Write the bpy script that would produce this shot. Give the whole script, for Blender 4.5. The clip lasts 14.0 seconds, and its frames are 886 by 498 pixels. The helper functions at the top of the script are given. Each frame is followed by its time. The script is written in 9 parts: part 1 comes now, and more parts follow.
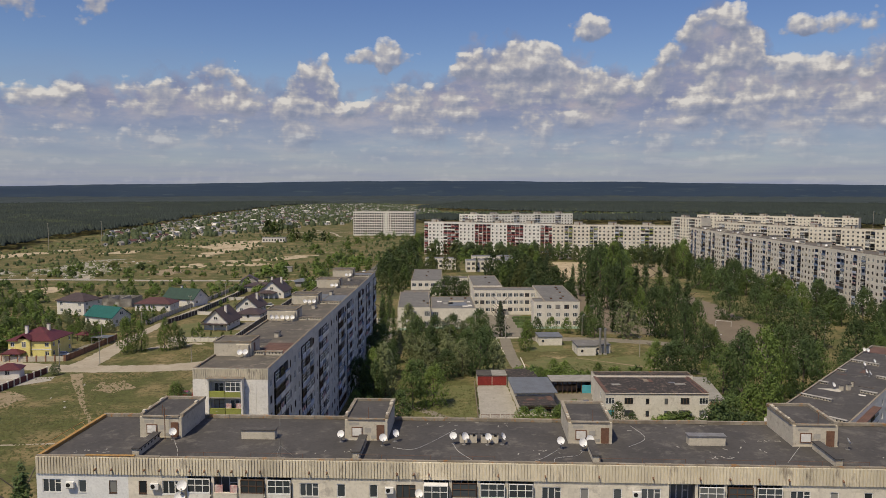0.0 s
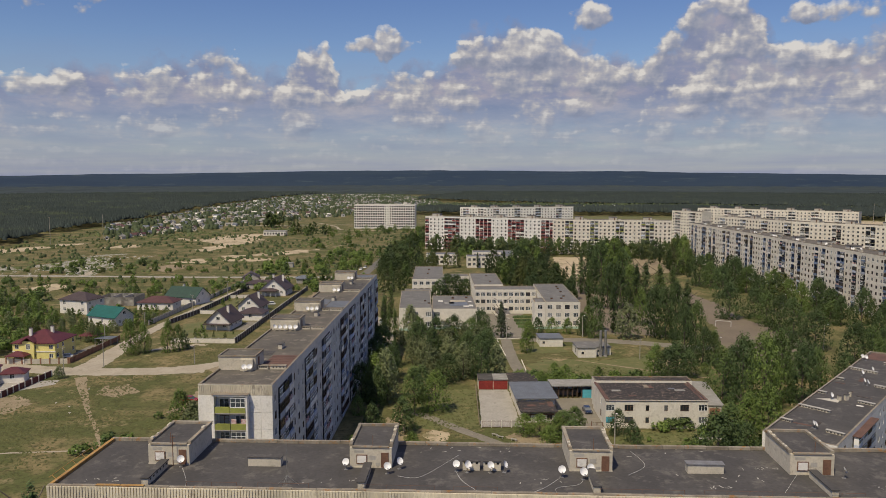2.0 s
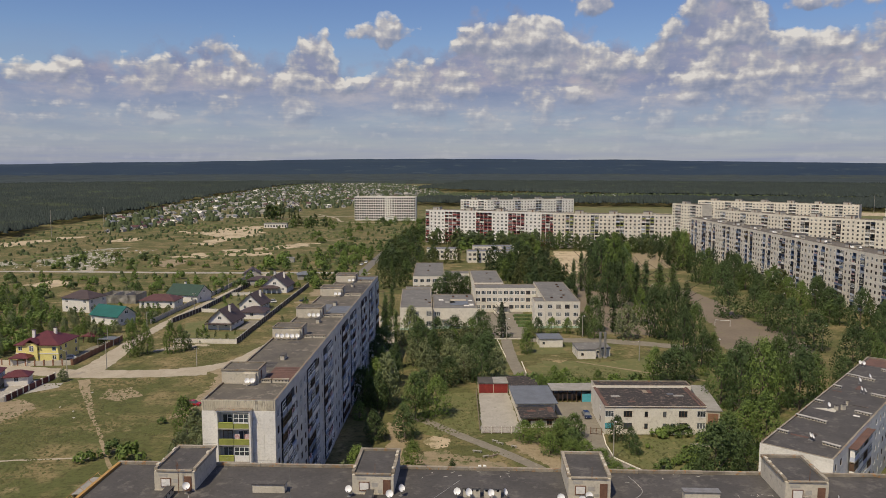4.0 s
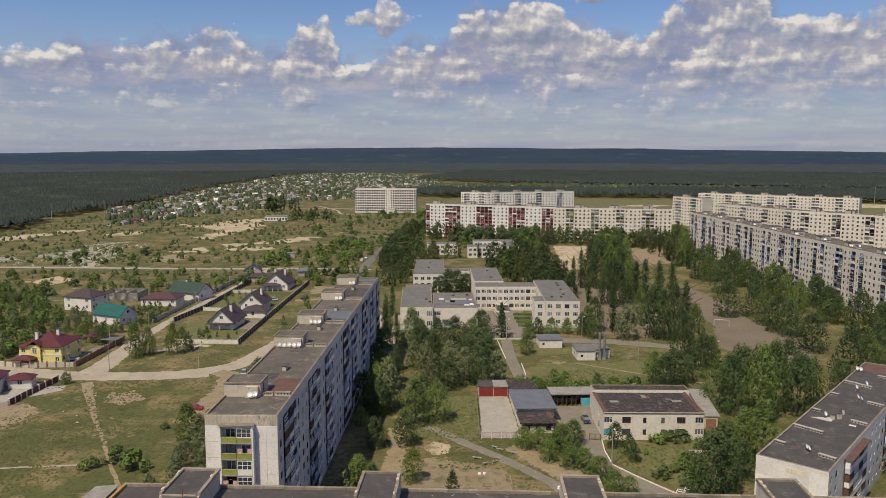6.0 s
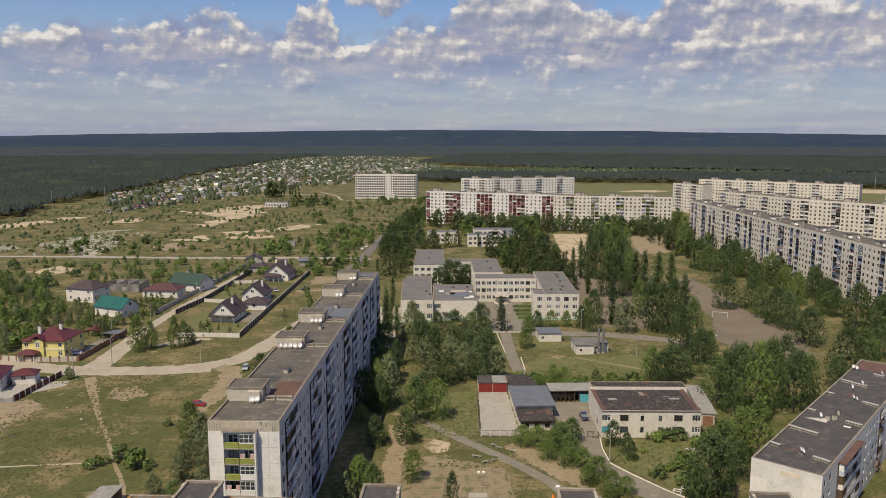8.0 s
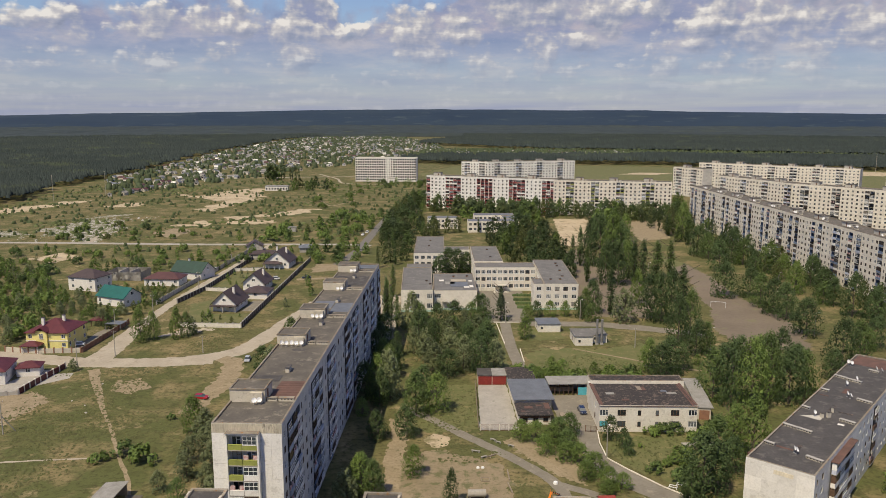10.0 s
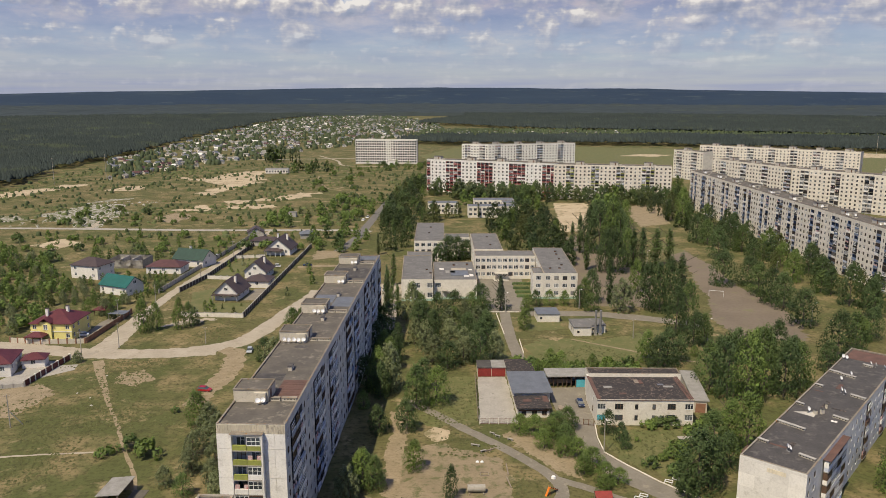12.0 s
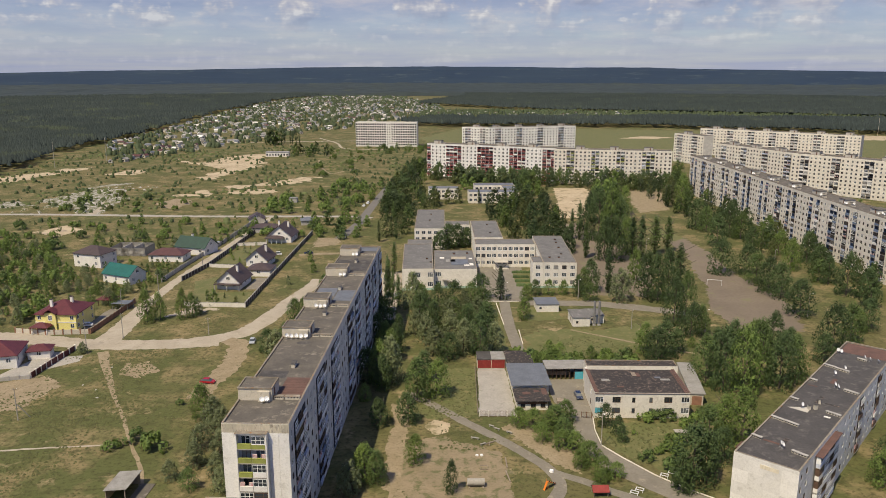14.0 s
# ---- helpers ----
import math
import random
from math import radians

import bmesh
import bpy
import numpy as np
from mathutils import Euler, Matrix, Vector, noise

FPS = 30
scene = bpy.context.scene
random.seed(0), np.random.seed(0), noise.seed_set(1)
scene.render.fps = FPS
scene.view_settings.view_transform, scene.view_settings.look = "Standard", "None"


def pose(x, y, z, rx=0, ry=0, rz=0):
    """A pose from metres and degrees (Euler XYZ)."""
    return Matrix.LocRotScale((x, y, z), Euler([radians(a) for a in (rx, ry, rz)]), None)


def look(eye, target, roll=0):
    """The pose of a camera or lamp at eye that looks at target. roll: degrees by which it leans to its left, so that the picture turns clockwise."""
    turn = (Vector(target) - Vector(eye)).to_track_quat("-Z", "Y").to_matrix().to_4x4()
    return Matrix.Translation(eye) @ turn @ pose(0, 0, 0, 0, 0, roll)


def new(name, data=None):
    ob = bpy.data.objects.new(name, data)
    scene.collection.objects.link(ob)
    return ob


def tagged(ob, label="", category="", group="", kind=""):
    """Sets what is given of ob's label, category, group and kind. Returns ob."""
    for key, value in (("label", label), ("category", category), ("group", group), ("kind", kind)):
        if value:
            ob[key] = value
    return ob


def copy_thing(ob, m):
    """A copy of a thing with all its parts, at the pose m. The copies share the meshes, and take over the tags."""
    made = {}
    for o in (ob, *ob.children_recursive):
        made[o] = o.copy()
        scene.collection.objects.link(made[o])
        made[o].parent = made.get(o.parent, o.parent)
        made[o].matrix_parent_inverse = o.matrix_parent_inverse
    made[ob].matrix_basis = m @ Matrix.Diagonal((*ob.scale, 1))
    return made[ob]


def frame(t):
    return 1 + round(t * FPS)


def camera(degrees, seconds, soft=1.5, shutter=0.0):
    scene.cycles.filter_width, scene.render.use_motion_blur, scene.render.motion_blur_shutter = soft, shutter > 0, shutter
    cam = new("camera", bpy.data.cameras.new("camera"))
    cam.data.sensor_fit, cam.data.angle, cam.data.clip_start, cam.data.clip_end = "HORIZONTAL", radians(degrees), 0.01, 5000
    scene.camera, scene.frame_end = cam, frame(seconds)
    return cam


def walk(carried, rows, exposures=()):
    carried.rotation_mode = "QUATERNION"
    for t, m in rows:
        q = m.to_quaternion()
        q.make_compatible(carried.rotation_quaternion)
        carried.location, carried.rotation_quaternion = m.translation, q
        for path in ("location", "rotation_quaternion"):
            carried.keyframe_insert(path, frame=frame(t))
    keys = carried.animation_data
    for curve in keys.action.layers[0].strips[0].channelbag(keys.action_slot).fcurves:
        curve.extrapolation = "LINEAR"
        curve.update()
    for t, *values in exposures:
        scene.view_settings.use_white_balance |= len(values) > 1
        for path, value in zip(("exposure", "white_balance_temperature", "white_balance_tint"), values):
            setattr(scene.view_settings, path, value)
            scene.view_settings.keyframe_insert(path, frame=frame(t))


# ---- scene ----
cam = camera(59.64, 14.0, soft=0.75)

# seconds, place, pitch, yaw: a drone that climbs and tips its lens down
PATH = [
    (0, 0.15, -0.04, 56.44, -4.623, -1.845),
    (0.5, 0.04, -0.24, 57.58, -4.810, -1.837),
    (1, -0.05, -0.44, 58.79, -5.024, -1.828),
    (1.5, -0.13, -0.61, 59.97, -5.234, -1.820),
    (2, -0.19, -0.78, 61.18, -5.450, -1.812),
    (2.5, -0.23, -0.94, 62.39, -5.658, -1.805),
    (3, -0.27, -1.08, 63.61, -5.884, -1.797),
    (5.5, -0.28, -1.76, 69.81, -7.027, -1.760),
    (6, -0.26, -1.89, 70.96, -7.240, -1.752),
    (6.5, -0.24, -2.03, 72.13, -7.565, -1.745),
    (7, -0.21, -2.17, 73.26, -7.903, -1.738),
    (7.5, -0.18, -2.31, 74.35, -8.229, -1.732),
    (8, -0.15, -2.46, 75.50, -8.572, -1.725),
    (10.5, -0.02, -3.40, 81.34, -10.520, -1.693),
    (11, -0.01, -3.64, 82.56, -10.918, -1.687),
    (11.5, -0.00, -3.89, 83.80, -11.329, -1.681),
    (12, -0.01, -4.16, 85.02, -11.735, -1.675),
    (12.5, -0.02, -4.46, 86.23, -12.127, -1.669),
    (13, -0.05, -4.78, 87.36, -12.510, -1.664),
    (13.5, -0.05, -5.06, 88.51, -12.895, -1.658),
    (14.0, -0.05, -5.36, 89.66, -13.280, -1.653),
]
walk(cam, [(t, pose(x, y, z, 90 + pitch, 0, yaw)) for t, x, y, z, pitch, yaw in PATH],
     exposures=[(0.0, -0.40), (6.5, -0.24), (12.5, -0.06), (14.0, -0.04)])

# ---- light: high sun behind the camera's left shoulder, cumulus sky ----
SUN_FROM = Vector((-0.38, -0.52, 1.0)).normalized()
sun = new("sun", bpy.data.lights.new("sun", "SUN"))
sun.data.energy, sun.data.angle, sun.data.color = 5.2, radians(0.6), (1.0, 0.865, 0.63)
sun.matrix_world = look(SUN_FROM * 200, (0, 0, 0))
scene.view_settings.exposure = 0.0

world = bpy.data.worlds.new("sky")
scene.world = world
world.use_nodes = True
wn, wl = world.node_tree.nodes, world.node_tree.links
wn.clear()


def wmath(op, a, b=None, c=None, clamp=False):
    n = wn.new("ShaderNodeMath")
    n.operation, n.use_clamp = op, clamp
    for i, v in enumerate((a, b, c)):
        if v is None:
            continue
        if isinstance(v, (int, float)):
            n.inputs[i].default_value = v
        else:
            wl.new(v, n.inputs[i])
    return n.outputs[0]


def wramp(v, stops):
    n = wn.new("ShaderNodeValToRGB")
    els = n.color_ramp.elements
    while len(els) < len(stops):
        els.new(0.5)
    for e, (p, c) in zip(els, stops):
        e.position, e.color = p, (*c, 1) if len(c) == 3 else c
    wl.new(v, n.inputs[0])
    return n.outputs[0]


tc = wn.new("ShaderNodeTexCoord")
sep = wn.new("ShaderNodeSeparateXYZ")
wl.new(tc.outputs["Generated"], sep.inputs[0])
DEG = 180 / math.pi
bearing = wmath("MULTIPLY", wmath("ARCTAN2", sep.outputs[0], sep.outputs[1]), DEG)
elev = wmath("MULTIPLY", wmath("ARCSINE", sep.outputs[2]), DEG)

# skyline of the cumulus bank: bearing and top, in degrees
BANK_TOP = [
    (-44, 9.0), (-36, 6.0), (-31.2, 5.0), (-28.6, 8.1), (-27.0, 6.4), (-24.2, 6.9), (-22.3, 7.6), (-19.0, 7.4), (-15.2, 8.6), (-13.4, 8.9), (-11.6, 7.6), (-9.6, 8.0),
    (-8.2, 9.3), (-6.6, 9.0), (-5.2, 6.4), (-3.0, 7.4), (0.0, 7.7), (2.0, 8.6), (4.2, 10.4), (7.2, 11.2), (9.4, 10.2), (12.0, 9.1),
    (16.0, 8.0), (17.4, 9.6), (19.6, 12.0), (21.6, 12.6), (23.4, 11.2), (24.6, 8.8), (29.0, 8.5), (32.0, 9.6), (40, 8.0), (48, 12),
]
# single puffs above the bank: bearing, elevation, half sizes
PUFFS = [(-2.1, 9.0, 2.2, 0.95), (12.2, 10.8, 2.1, 1.15), (27.4, 10.2, 2.7, 1.1), (-29.5, 11.8, 7.0, 2.6), (33.0, 11.6, 2.4, 0.9), (-18.0, 13.2, 3.0, 0.6), (3.4, 9.6, 1.2, 0.5)]


def wcoord(b, e, seed):
    comb = wn.new("ShaderNodeCombineXYZ")
    for k, v in enumerate((b, e, seed)):
        if isinstance(v, float):
            comb.inputs[k].default_value = v
        else:
            wl.new(v, comb.inputs[k])
    return comb.outputs[0]


def wnoise(vec, scale, detail, rough):
    n = wn.new("ShaderNodeTexNoise")
    n.inputs["Scale"].default_value, n.inputs["Detail"].default_value, n.inputs["Roughness"].default_value = scale, detail, rough
    wl.new(vec, n.inputs["Vector"])
    return n.outputs[0]


def wbillow(vec, scale, detail=2.0):
    """Rounded heads of cumulus: 1 in the middle of a head, 0 in the creases."""
    n = wn.new("ShaderNodeTexVoronoi")
    n.feature = "SMOOTH_F1"
    n.inputs["Scale"].default_value, n.inputs["Smoothness"].default_value = scale, 0.55
    n.inputs["Detail"].default_value, n.inputs["Roughness"].default_value, n.inputs["Lacunarity"].default_value = detail, 0.5, 2.2
    wl.new(vec, n.inputs["Vector"])
    return wmath("SUBTRACT", 1.0, n.outputs["Distance"])


def flat(lift, sx, sy):
    """Bearing and elevation squeezed towards the horizon, for cloud rows with level bases."""
    high = wmath("LOGARITHM", wmath("MAXIMUM", wmath("ADD", elev, 2.0 + lift), 0.3), math.e)
    return wmath("MULTIPLY", bearing, sx), wmath("MULTIPLY", high, sy)


warp = wnoise(wcoord(bearing, elev, 3.0), 0.55, 4.0, 0.55)
warp2 = wnoise(wcoord(bearing, elev, 8.0), 0.55, 4.0, 0.55)
wb = wmath("MULTIPLY_ADD", wmath("SUBTRACT", warp, 0.5), 2.2, bearing)
top_ramp = wn.new("ShaderNodeValToRGB")
els = top_ramp.color_ramp.elements
while len(els) < len(BANK_TOP):
    els.new(0.5)
for e_, (b_, h_) in zip(els, BANK_TOP):
    e_.position, e_.color = (b_ + 44) / 92, (h_ / 16, h_ / 16, h_ / 16, 1)
wl.new(wmath("DIVIDE", wmath("ADD", wb, 44.0), 92.0, clamp=True), top_ramp.inputs[0])
bank_top = wmath("MULTIPLY", top_ramp.outputs[0], 16.0)


def density(side, lift):
    """How thick the cumulus is at a point a little up and to the side of the line of sight."""
    b, e = wmath("ADD", bearing, side), wmath("ADD", wmath("MULTIPLY_ADD", wmath("SUBTRACT", warp2, 0.5), 1.2, elev), lift)
    body = wmath("MULTIPLY", wmath("SUBTRACT", wmath("ADD", bank_top, 0.35), e), 0.85)
    body = wmath("MINIMUM", wmath("MAXIMUM", body, -2.0), 0.95)
    for pb, pe, pw, ph in PUFFS:
        dx, dy = wmath("DIVIDE", wmath("SUBTRACT", wb, pb), pw), wmath("DIVIDE", wmath("SUBTRACT", e, pe), ph)
        dy = wmath("MULTIPLY_ADD", wmath("MINIMUM", dy, 0.0), 0.5, dy)
        r = wmath("SQRT", wmath("ADD", wmath("MULTIPLY", dx, dx), wmath("MULTIPLY", dy, dy)))
        body = wmath("MAXIMUM", body, wmath("SUBTRACT", 1.15, wmath("MULTIPLY", r, 0.85)))
    # cloud cover above the view, added for more fill light
    overhead_fill = wmath("MINIMUM", wmath("MULTIPLY_ADD", e, 0.06, -1.5), 0.4)
    body = wmath("MAXIMUM", body, overhead_fill)
    heads = wmath("SUBTRACT", wbillow(wcoord(b, e, 2.0), 0.37, 3.2), 0.52)
    fb, fe = flat(lift, 0.16, 5.2)
    rows = wmath("SUBTRACT", wnoise(wcoord(fb, fe, 5.0), 1.0, 5.0, 0.55), 0.5)
    d = wmath("MULTIPLY_ADD", heads, 1.5, body)
    return wmath("MULTIPLY_ADD", rows, 2.3, d)


here, above = density(0.0, 0.0), density(-0.22, 0.42)
sparse = wmath("MULTIPLY", wmath("SUBTRACT", 7.5, elev), 0.26, clamp=True)
cover = wmath("SUBTRACT", wmath("MULTIPLY_ADD", here, 2.6, 0.45), wmath("MULTIPLY", sparse, 0.85), clamp=True)
shade = wmath("MULTIPLY_ADD", wmath("SUBTRACT", here, above), 0.80, 0.46, clamp=True)
cloud_col = wramp(shade, [(0.0, (0.36, 0.41, 0.56)), (0.28, (0.46, 0.50, 0.64)), (0.48, (0.60, 0.61, 0.71)), (0.68, (0.80, 0.77, 0.78)), (0.92, (1.22, 1.15, 1.06))])
# soft grey-blue cloud behind and between the heads
bank = wmath("MULTIPLY", wmath("MULTIPLY_ADD", wmath("SUBTRACT", bank_top, elev), 0.8, wmath("MULTIPLY", wmath("SUBTRACT", warp2, 0.5), 4.0)), 0.8, clamp=True)
bank_shade = wnoise(wcoord(*flat(0.0, 0.2, 4.0), 12.0), 1.2, 6.0, 0.6)
bank_col = wramp(bank_shade, [(0.32, (0.25, 0.30, 0.47)), (0.5, (0.33, 0.36, 0.51)), (0.68, (0.52, 0.48, 0.54))])
# thin haze and flat cloud bands sinking to the horizon
veil_n = wnoise(wcoord(*flat(0.0, 0.1, 4.0), 9.0), 1.0, 5.0, 0.55)
veil = wmath("MULTIPLY_ADD", elev, -0.09, wmath("MULTIPLY_ADD", veil_n, 0.5, 0.58), clamp=True)
sky = wn.new("ShaderNodeTexSky")
sky.sky_type, sky.sun_disc = "NISHITA", False
sky.sun_elevation, sky.sun_rotation = radians(57.2), radians(216.2)
sky.air_density, sky.dust_density, sky.ozone_density = 1.0, 0.2, 1.5
bg = wn.new("ShaderNodeBackground")
tone = wn.new("ShaderNodeHueSaturation")
tone.inputs["Hue"].default_value, tone.inputs["Saturation"].default_value = 0.52, 1.26
wl.new(sky.outputs[0], tone.inputs["Color"])
wl.new(tone.outputs[0], bg.inputs[0])
bg.inputs[1].default_value = 0.112
veil_bg = wn.new("ShaderNodeBackground")
veil_bg.inputs[0].default_value, veil_bg.inputs[1].default_value = (0.30, 0.34, 0.52, 1), 1.0
cloud_bg = wn.new("ShaderNodeBackground")
wl.new(cloud_col, cloud_bg.inputs[0])
# clouds over 14 degrees, out of view, are brightened to fill the shade
wl.new(wmath("MULTIPLY_ADD", wmath("MINIMUM", wmath("MAXIMUM", wmath("SUBTRACT", elev, 14.0), 0.0), 40.0), 0.028, 0.75), cloud_bg.inputs[1])
bank_bg = wn.new("ShaderNodeBackground")
wl.new(bank_col, bank_bg.inputs[0])
mix1, mix2, mix3 = wn.new("ShaderNodeMixShader"), wn.new("ShaderNodeMixShader"), wn.new("ShaderNodeMixShader")
wl.new(veil, mix1.inputs[0]), wl.new(bg.outputs[0], mix1.inputs[1]), wl.new(veil_bg.outputs[0], mix1.inputs[2])
low = wmath("MULTIPLY_ADD", elev, 0.19, -0.10, clamp=True)
near_low = wmath("MULTIPLY_ADD", elev, 0.24, -0.40, clamp=True)
wl.new(wmath("MULTIPLY", bank, low), mix3.inputs[0]), wl.new(mix1.outputs[0], mix3.inputs[1]), wl.new(bank_bg.outputs[0], mix3.inputs[2])
wl.new(wmath("MULTIPLY", cover, wmath("MULTIPLY_ADD", near_low, 0.80, 0.12)), mix2.inputs[0]), wl.new(mix3.outputs[0], mix2.inputs[1]), wl.new(cloud_bg.outputs[0], mix2.inputs[2])
wout = wn.new("ShaderNodeOutputWorld")
wl.new(mix2.outputs[0], wout.inputs[0])

# ---- materials ----
def material(name, c1, c2=None, rough=0.85, scale=0.6, fine=8.0, bump=0.15, metal=0.0, spec=0.3, c3=None, island=0.0, stretch=(1, 1, 1), ob_random=0.0, coat=0.0, grain=0.5, stain=0.56):
    """Two colours mixed by coarse and fine noise in metres, a third as stains, relief from the fine noise."""
    m = bpy.data.materials.new(name)
    m.use_nodes = True
    n, l = m.node_tree.nodes, m.node_tree.links
    b = n["Principled BSDF"]
    c2 = c2 or tuple(v * 0.75 for v in c1)
    geo = n.new("ShaderNodeNewGeometry")
    vm = n.new("ShaderNodeVectorMath")
    vm.operation = "MULTIPLY"
    vm.inputs[1].default_value = stretch
    l.new(geo.outputs["Position"], vm.inputs[0])

    def tex(s, detail=4.0, r=0.6):
        t = n.new("ShaderNodeTexNoise")
        t.inputs["Scale"].default_value, t.inputs["Detail"].default_value, t.inputs["Roughness"].default_value = s, detail, r
        l.new(vm.outputs[0], t.inputs["Vector"])
        return t.outputs[0]

    def ramp(v, lo, hi):
        r = n.new("ShaderNodeMapRange")
        r.inputs[1].default_value, r.inputs[2].default_value = lo, hi
        l.new(v, r.inputs[0])
        return r.outputs[0]

    def mix(f, a, bb):
        x = n.new("ShaderNodeMix")
        x.data_type = "RGBA"
        if isinstance(f, float):
            x.inputs["Factor"].default_value = f
        else:
            l.new(f, x.inputs["Factor"])
        for s, v in ((6, a), (7, bb)):
            if isinstance(v, tuple):
                x.inputs[s].default_value = (*v, 1)
            else:
                l.new(v, x.inputs[s])
        return x.outputs[2]

    coarse, fleck = tex(scale), tex(fine, 3.0)
    col = mix(ramp(coarse, 0.35, 0.65), c1, c2)
    dark = tuple(v * 0.72 for v in c2)
    gr = n.new("ShaderNodeMath")
    gr.operation = "MULTIPLY"
    gr.inputs[1].default_value = grain
    l.new(ramp(fleck, 0.45, 0.75), gr.inputs[0])
    col = mix(gr.outputs[0], col, dark)
    if c3:
        col = mix(ramp(tex(scale * 2.3, 6.0, 0.7), stain, stain + 0.10), col, c3)
    if island or ob_random:
        hsv = n.new("ShaderNodeHueSaturation")
        val = None
        for amount, sock in ((island, geo.outputs["Random Per Island"]), (ob_random, n.new("ShaderNodeObjectInfo").outputs["Random"])):
            if amount:
                q = n.new("ShaderNodeMath")
                q.operation = "MULTIPLY_ADD"
                q.inputs[1].default_value, q.inputs[2].default_value = amount, 1 - amount / 2
                l.new(sock, q.inputs[0])
                if val is None:
                    val = q.outputs[0]
                else:
                    w = n.new("ShaderNodeMath")
                    w.operation = "MULTIPLY"
                    l.new(val, w.inputs[0]), l.new(q.outputs[0], w.inputs[1])
                    val = w.outputs[0]
        l.new(val, hsv.inputs["Value"])
        l.new(col, hsv.inputs["Color"])
        col = hsv.outputs[0]
    l.new(col, b.inputs["Base Color"])
    b.inputs["Roughness"].default_value, b.inputs["Metallic"].default_value = rough, metal
    b.inputs["Specular IOR Level"].default_value = spec
    b.inputs["Coat Weight"].default_value = coat
    if bump:
        bp_ = n.new("ShaderNodeBump")
        bp_.inputs["Strength"].default_value, bp_.inputs["Distance"].default_value = bump, 0.1
        l.new(fleck, bp_.inputs["Height"])
        l.new(bp_.outputs[0], b.inputs["Normal"])
    return m


def glass(name, tint=(0.03, 0.036, 0.042), rough=0.06):
    m = bpy.data.materials.new(name)
    m.use_nodes = True
    b = m.node_tree.nodes["Principled BSDF"]
    n, l = m.node_tree.nodes, m.node_tree.links
    info = n.new("ShaderNodeObjectInfo")
    r = n.new("ShaderNodeValToRGB")
    r.color_ramp.elements[0].color, r.color_ramp.elements[1].color = (*[v * 0.5 for v in tint], 1), (*[v * 2.2 for v in tint], 1)
    bright = r.color_ramp.elements.new(0.7)
    bright.color = (*[v * 2.2 for v in tint], 1)
    r.color_ramp.elements[2].color = (0.26, 0.26, 0.25, 1)
    l.new(info.outputs["Random"], r.inputs[0])
    l.new(r.outputs[0], b.inputs["Base Color"])
    b.inputs["Roughness"].default_value, b.inputs["Specular IOR Level"].default_value = rough, 0.35
    return m


M = {}
M["panel"] = material("concrete_panel", (0.50, 0.47, 0.41), (0.42, 0.39, 0.34), scale=0.25, fine=3.0, c3=(0.36, 0.33, 0.28), island=0.16)
M["panel_grey"] = material("grey_concrete_panel", (0.56, 0.55, 0.53), (0.48, 0.47, 0.455), scale=0.25, fine=3.0, c3=(0.40, 0.39, 0.37), island=0.16)
M["panel_cream"] = material("cream_tiled_panel", (0.700, 0.655, 0.570), (0.620, 0.575, 0.490), scale=0.3, fine=3.0, c3=(0.450, 0.414, 0.365), island=0.16)
M["panel_white"] = material("white_panel", (0.76, 0.74, 0.70), (0.68, 0.66, 0.62), scale=0.3, fine=3.0, c3=(0.56, 0.54, 0.50), island=0.16)
M["insulated"] = material("white_rendered_insulation", (0.74, 0.75, 0.76), (0.68, 0.69, 0.70), scale=0.5, fine=4.0)
M["ribbed"] = material("ribbed_concrete", (0.720, 0.655, 0.520), (0.560, 0.508, 0.400), scale=0.5, fine=5.0, c3=(0.330, 0.290, 0.238), stretch=(1, 1, 0.3), ob_random=0.22)
M["bitumen"] = material("roof_bitumen", (0.084, 0.078, 0.074), (0.060, 0.056, 0.054), scale=0.22, fine=2.2, rough=0.8, c3=(0.122, 0.112, 0.102), stain=0.54, grain=0.6)
M["bitumen_worn"] = material("worn_roof_bitumen", (0.140, 0.124, 0.103), (0.092, 0.083, 0.071), scale=0.2, fine=2.0, rough=0.85, c3=(0.21, 0.185, 0.15))
M["bitumen_red"] = material("rusty_roof_sheet", (0.150, 0.085, 0.067), (0.105, 0.064, 0.052), scale=0.4, fine=3.0)
M["rim"] = material("weathered_parapet_cap", (0.30, 0.27, 0.22), (0.20, 0.17, 0.13), scale=0.5, fine=3.0, c3=(0.30, 0.15, 0.05), ob_random=0.35)
M["rim_rust"] = material("rusty_parapet_cap", (0.42, 0.25, 0.08), (0.30, 0.17, 0.06), scale=0.8, fine=4.0, c3=(0.30, 0.27, 0.22))
M["render"] = material("old_cream_render", (0.56, 0.51, 0.42), (0.47, 0.43, 0.35), scale=0.6, fine=4.0, c3=(0.36, 0.32, 0.26))
M["white_wall"] = material("whitewashed_wall", (0.72, 0.68, 0.60), (0.64, 0.60, 0.52), scale=0.4, fine=3.0, c3=(0.52, 0.48, 0.41))
M["grey_roof"] = material("grey_felt_roof", (0.17, 0.165, 0.155), (0.125, 0.12, 0.115), scale=0.2, fine=2.0, c3=(0.22, 0.21, 0.20))
M["grey_sheet"] = material("blue_grey_sheet_roof", (0.15, 0.165, 0.19), (0.12, 0.13, 0.15), scale=0.4, fine=2.0, rough=0.6)
M["brown_roof"] = material("dark_brown_roof", (0.078, 0.056, 0.056), (0.058, 0.043, 0.043), scale=0.5, fine=4.0, rough=0.6)
M["red_roof"] = material("maroon_metal_roof", (0.115, 0.030, 0.034), (0.085, 0.023, 0.027), scale=0.5, fine=4.0, rough=0.5)
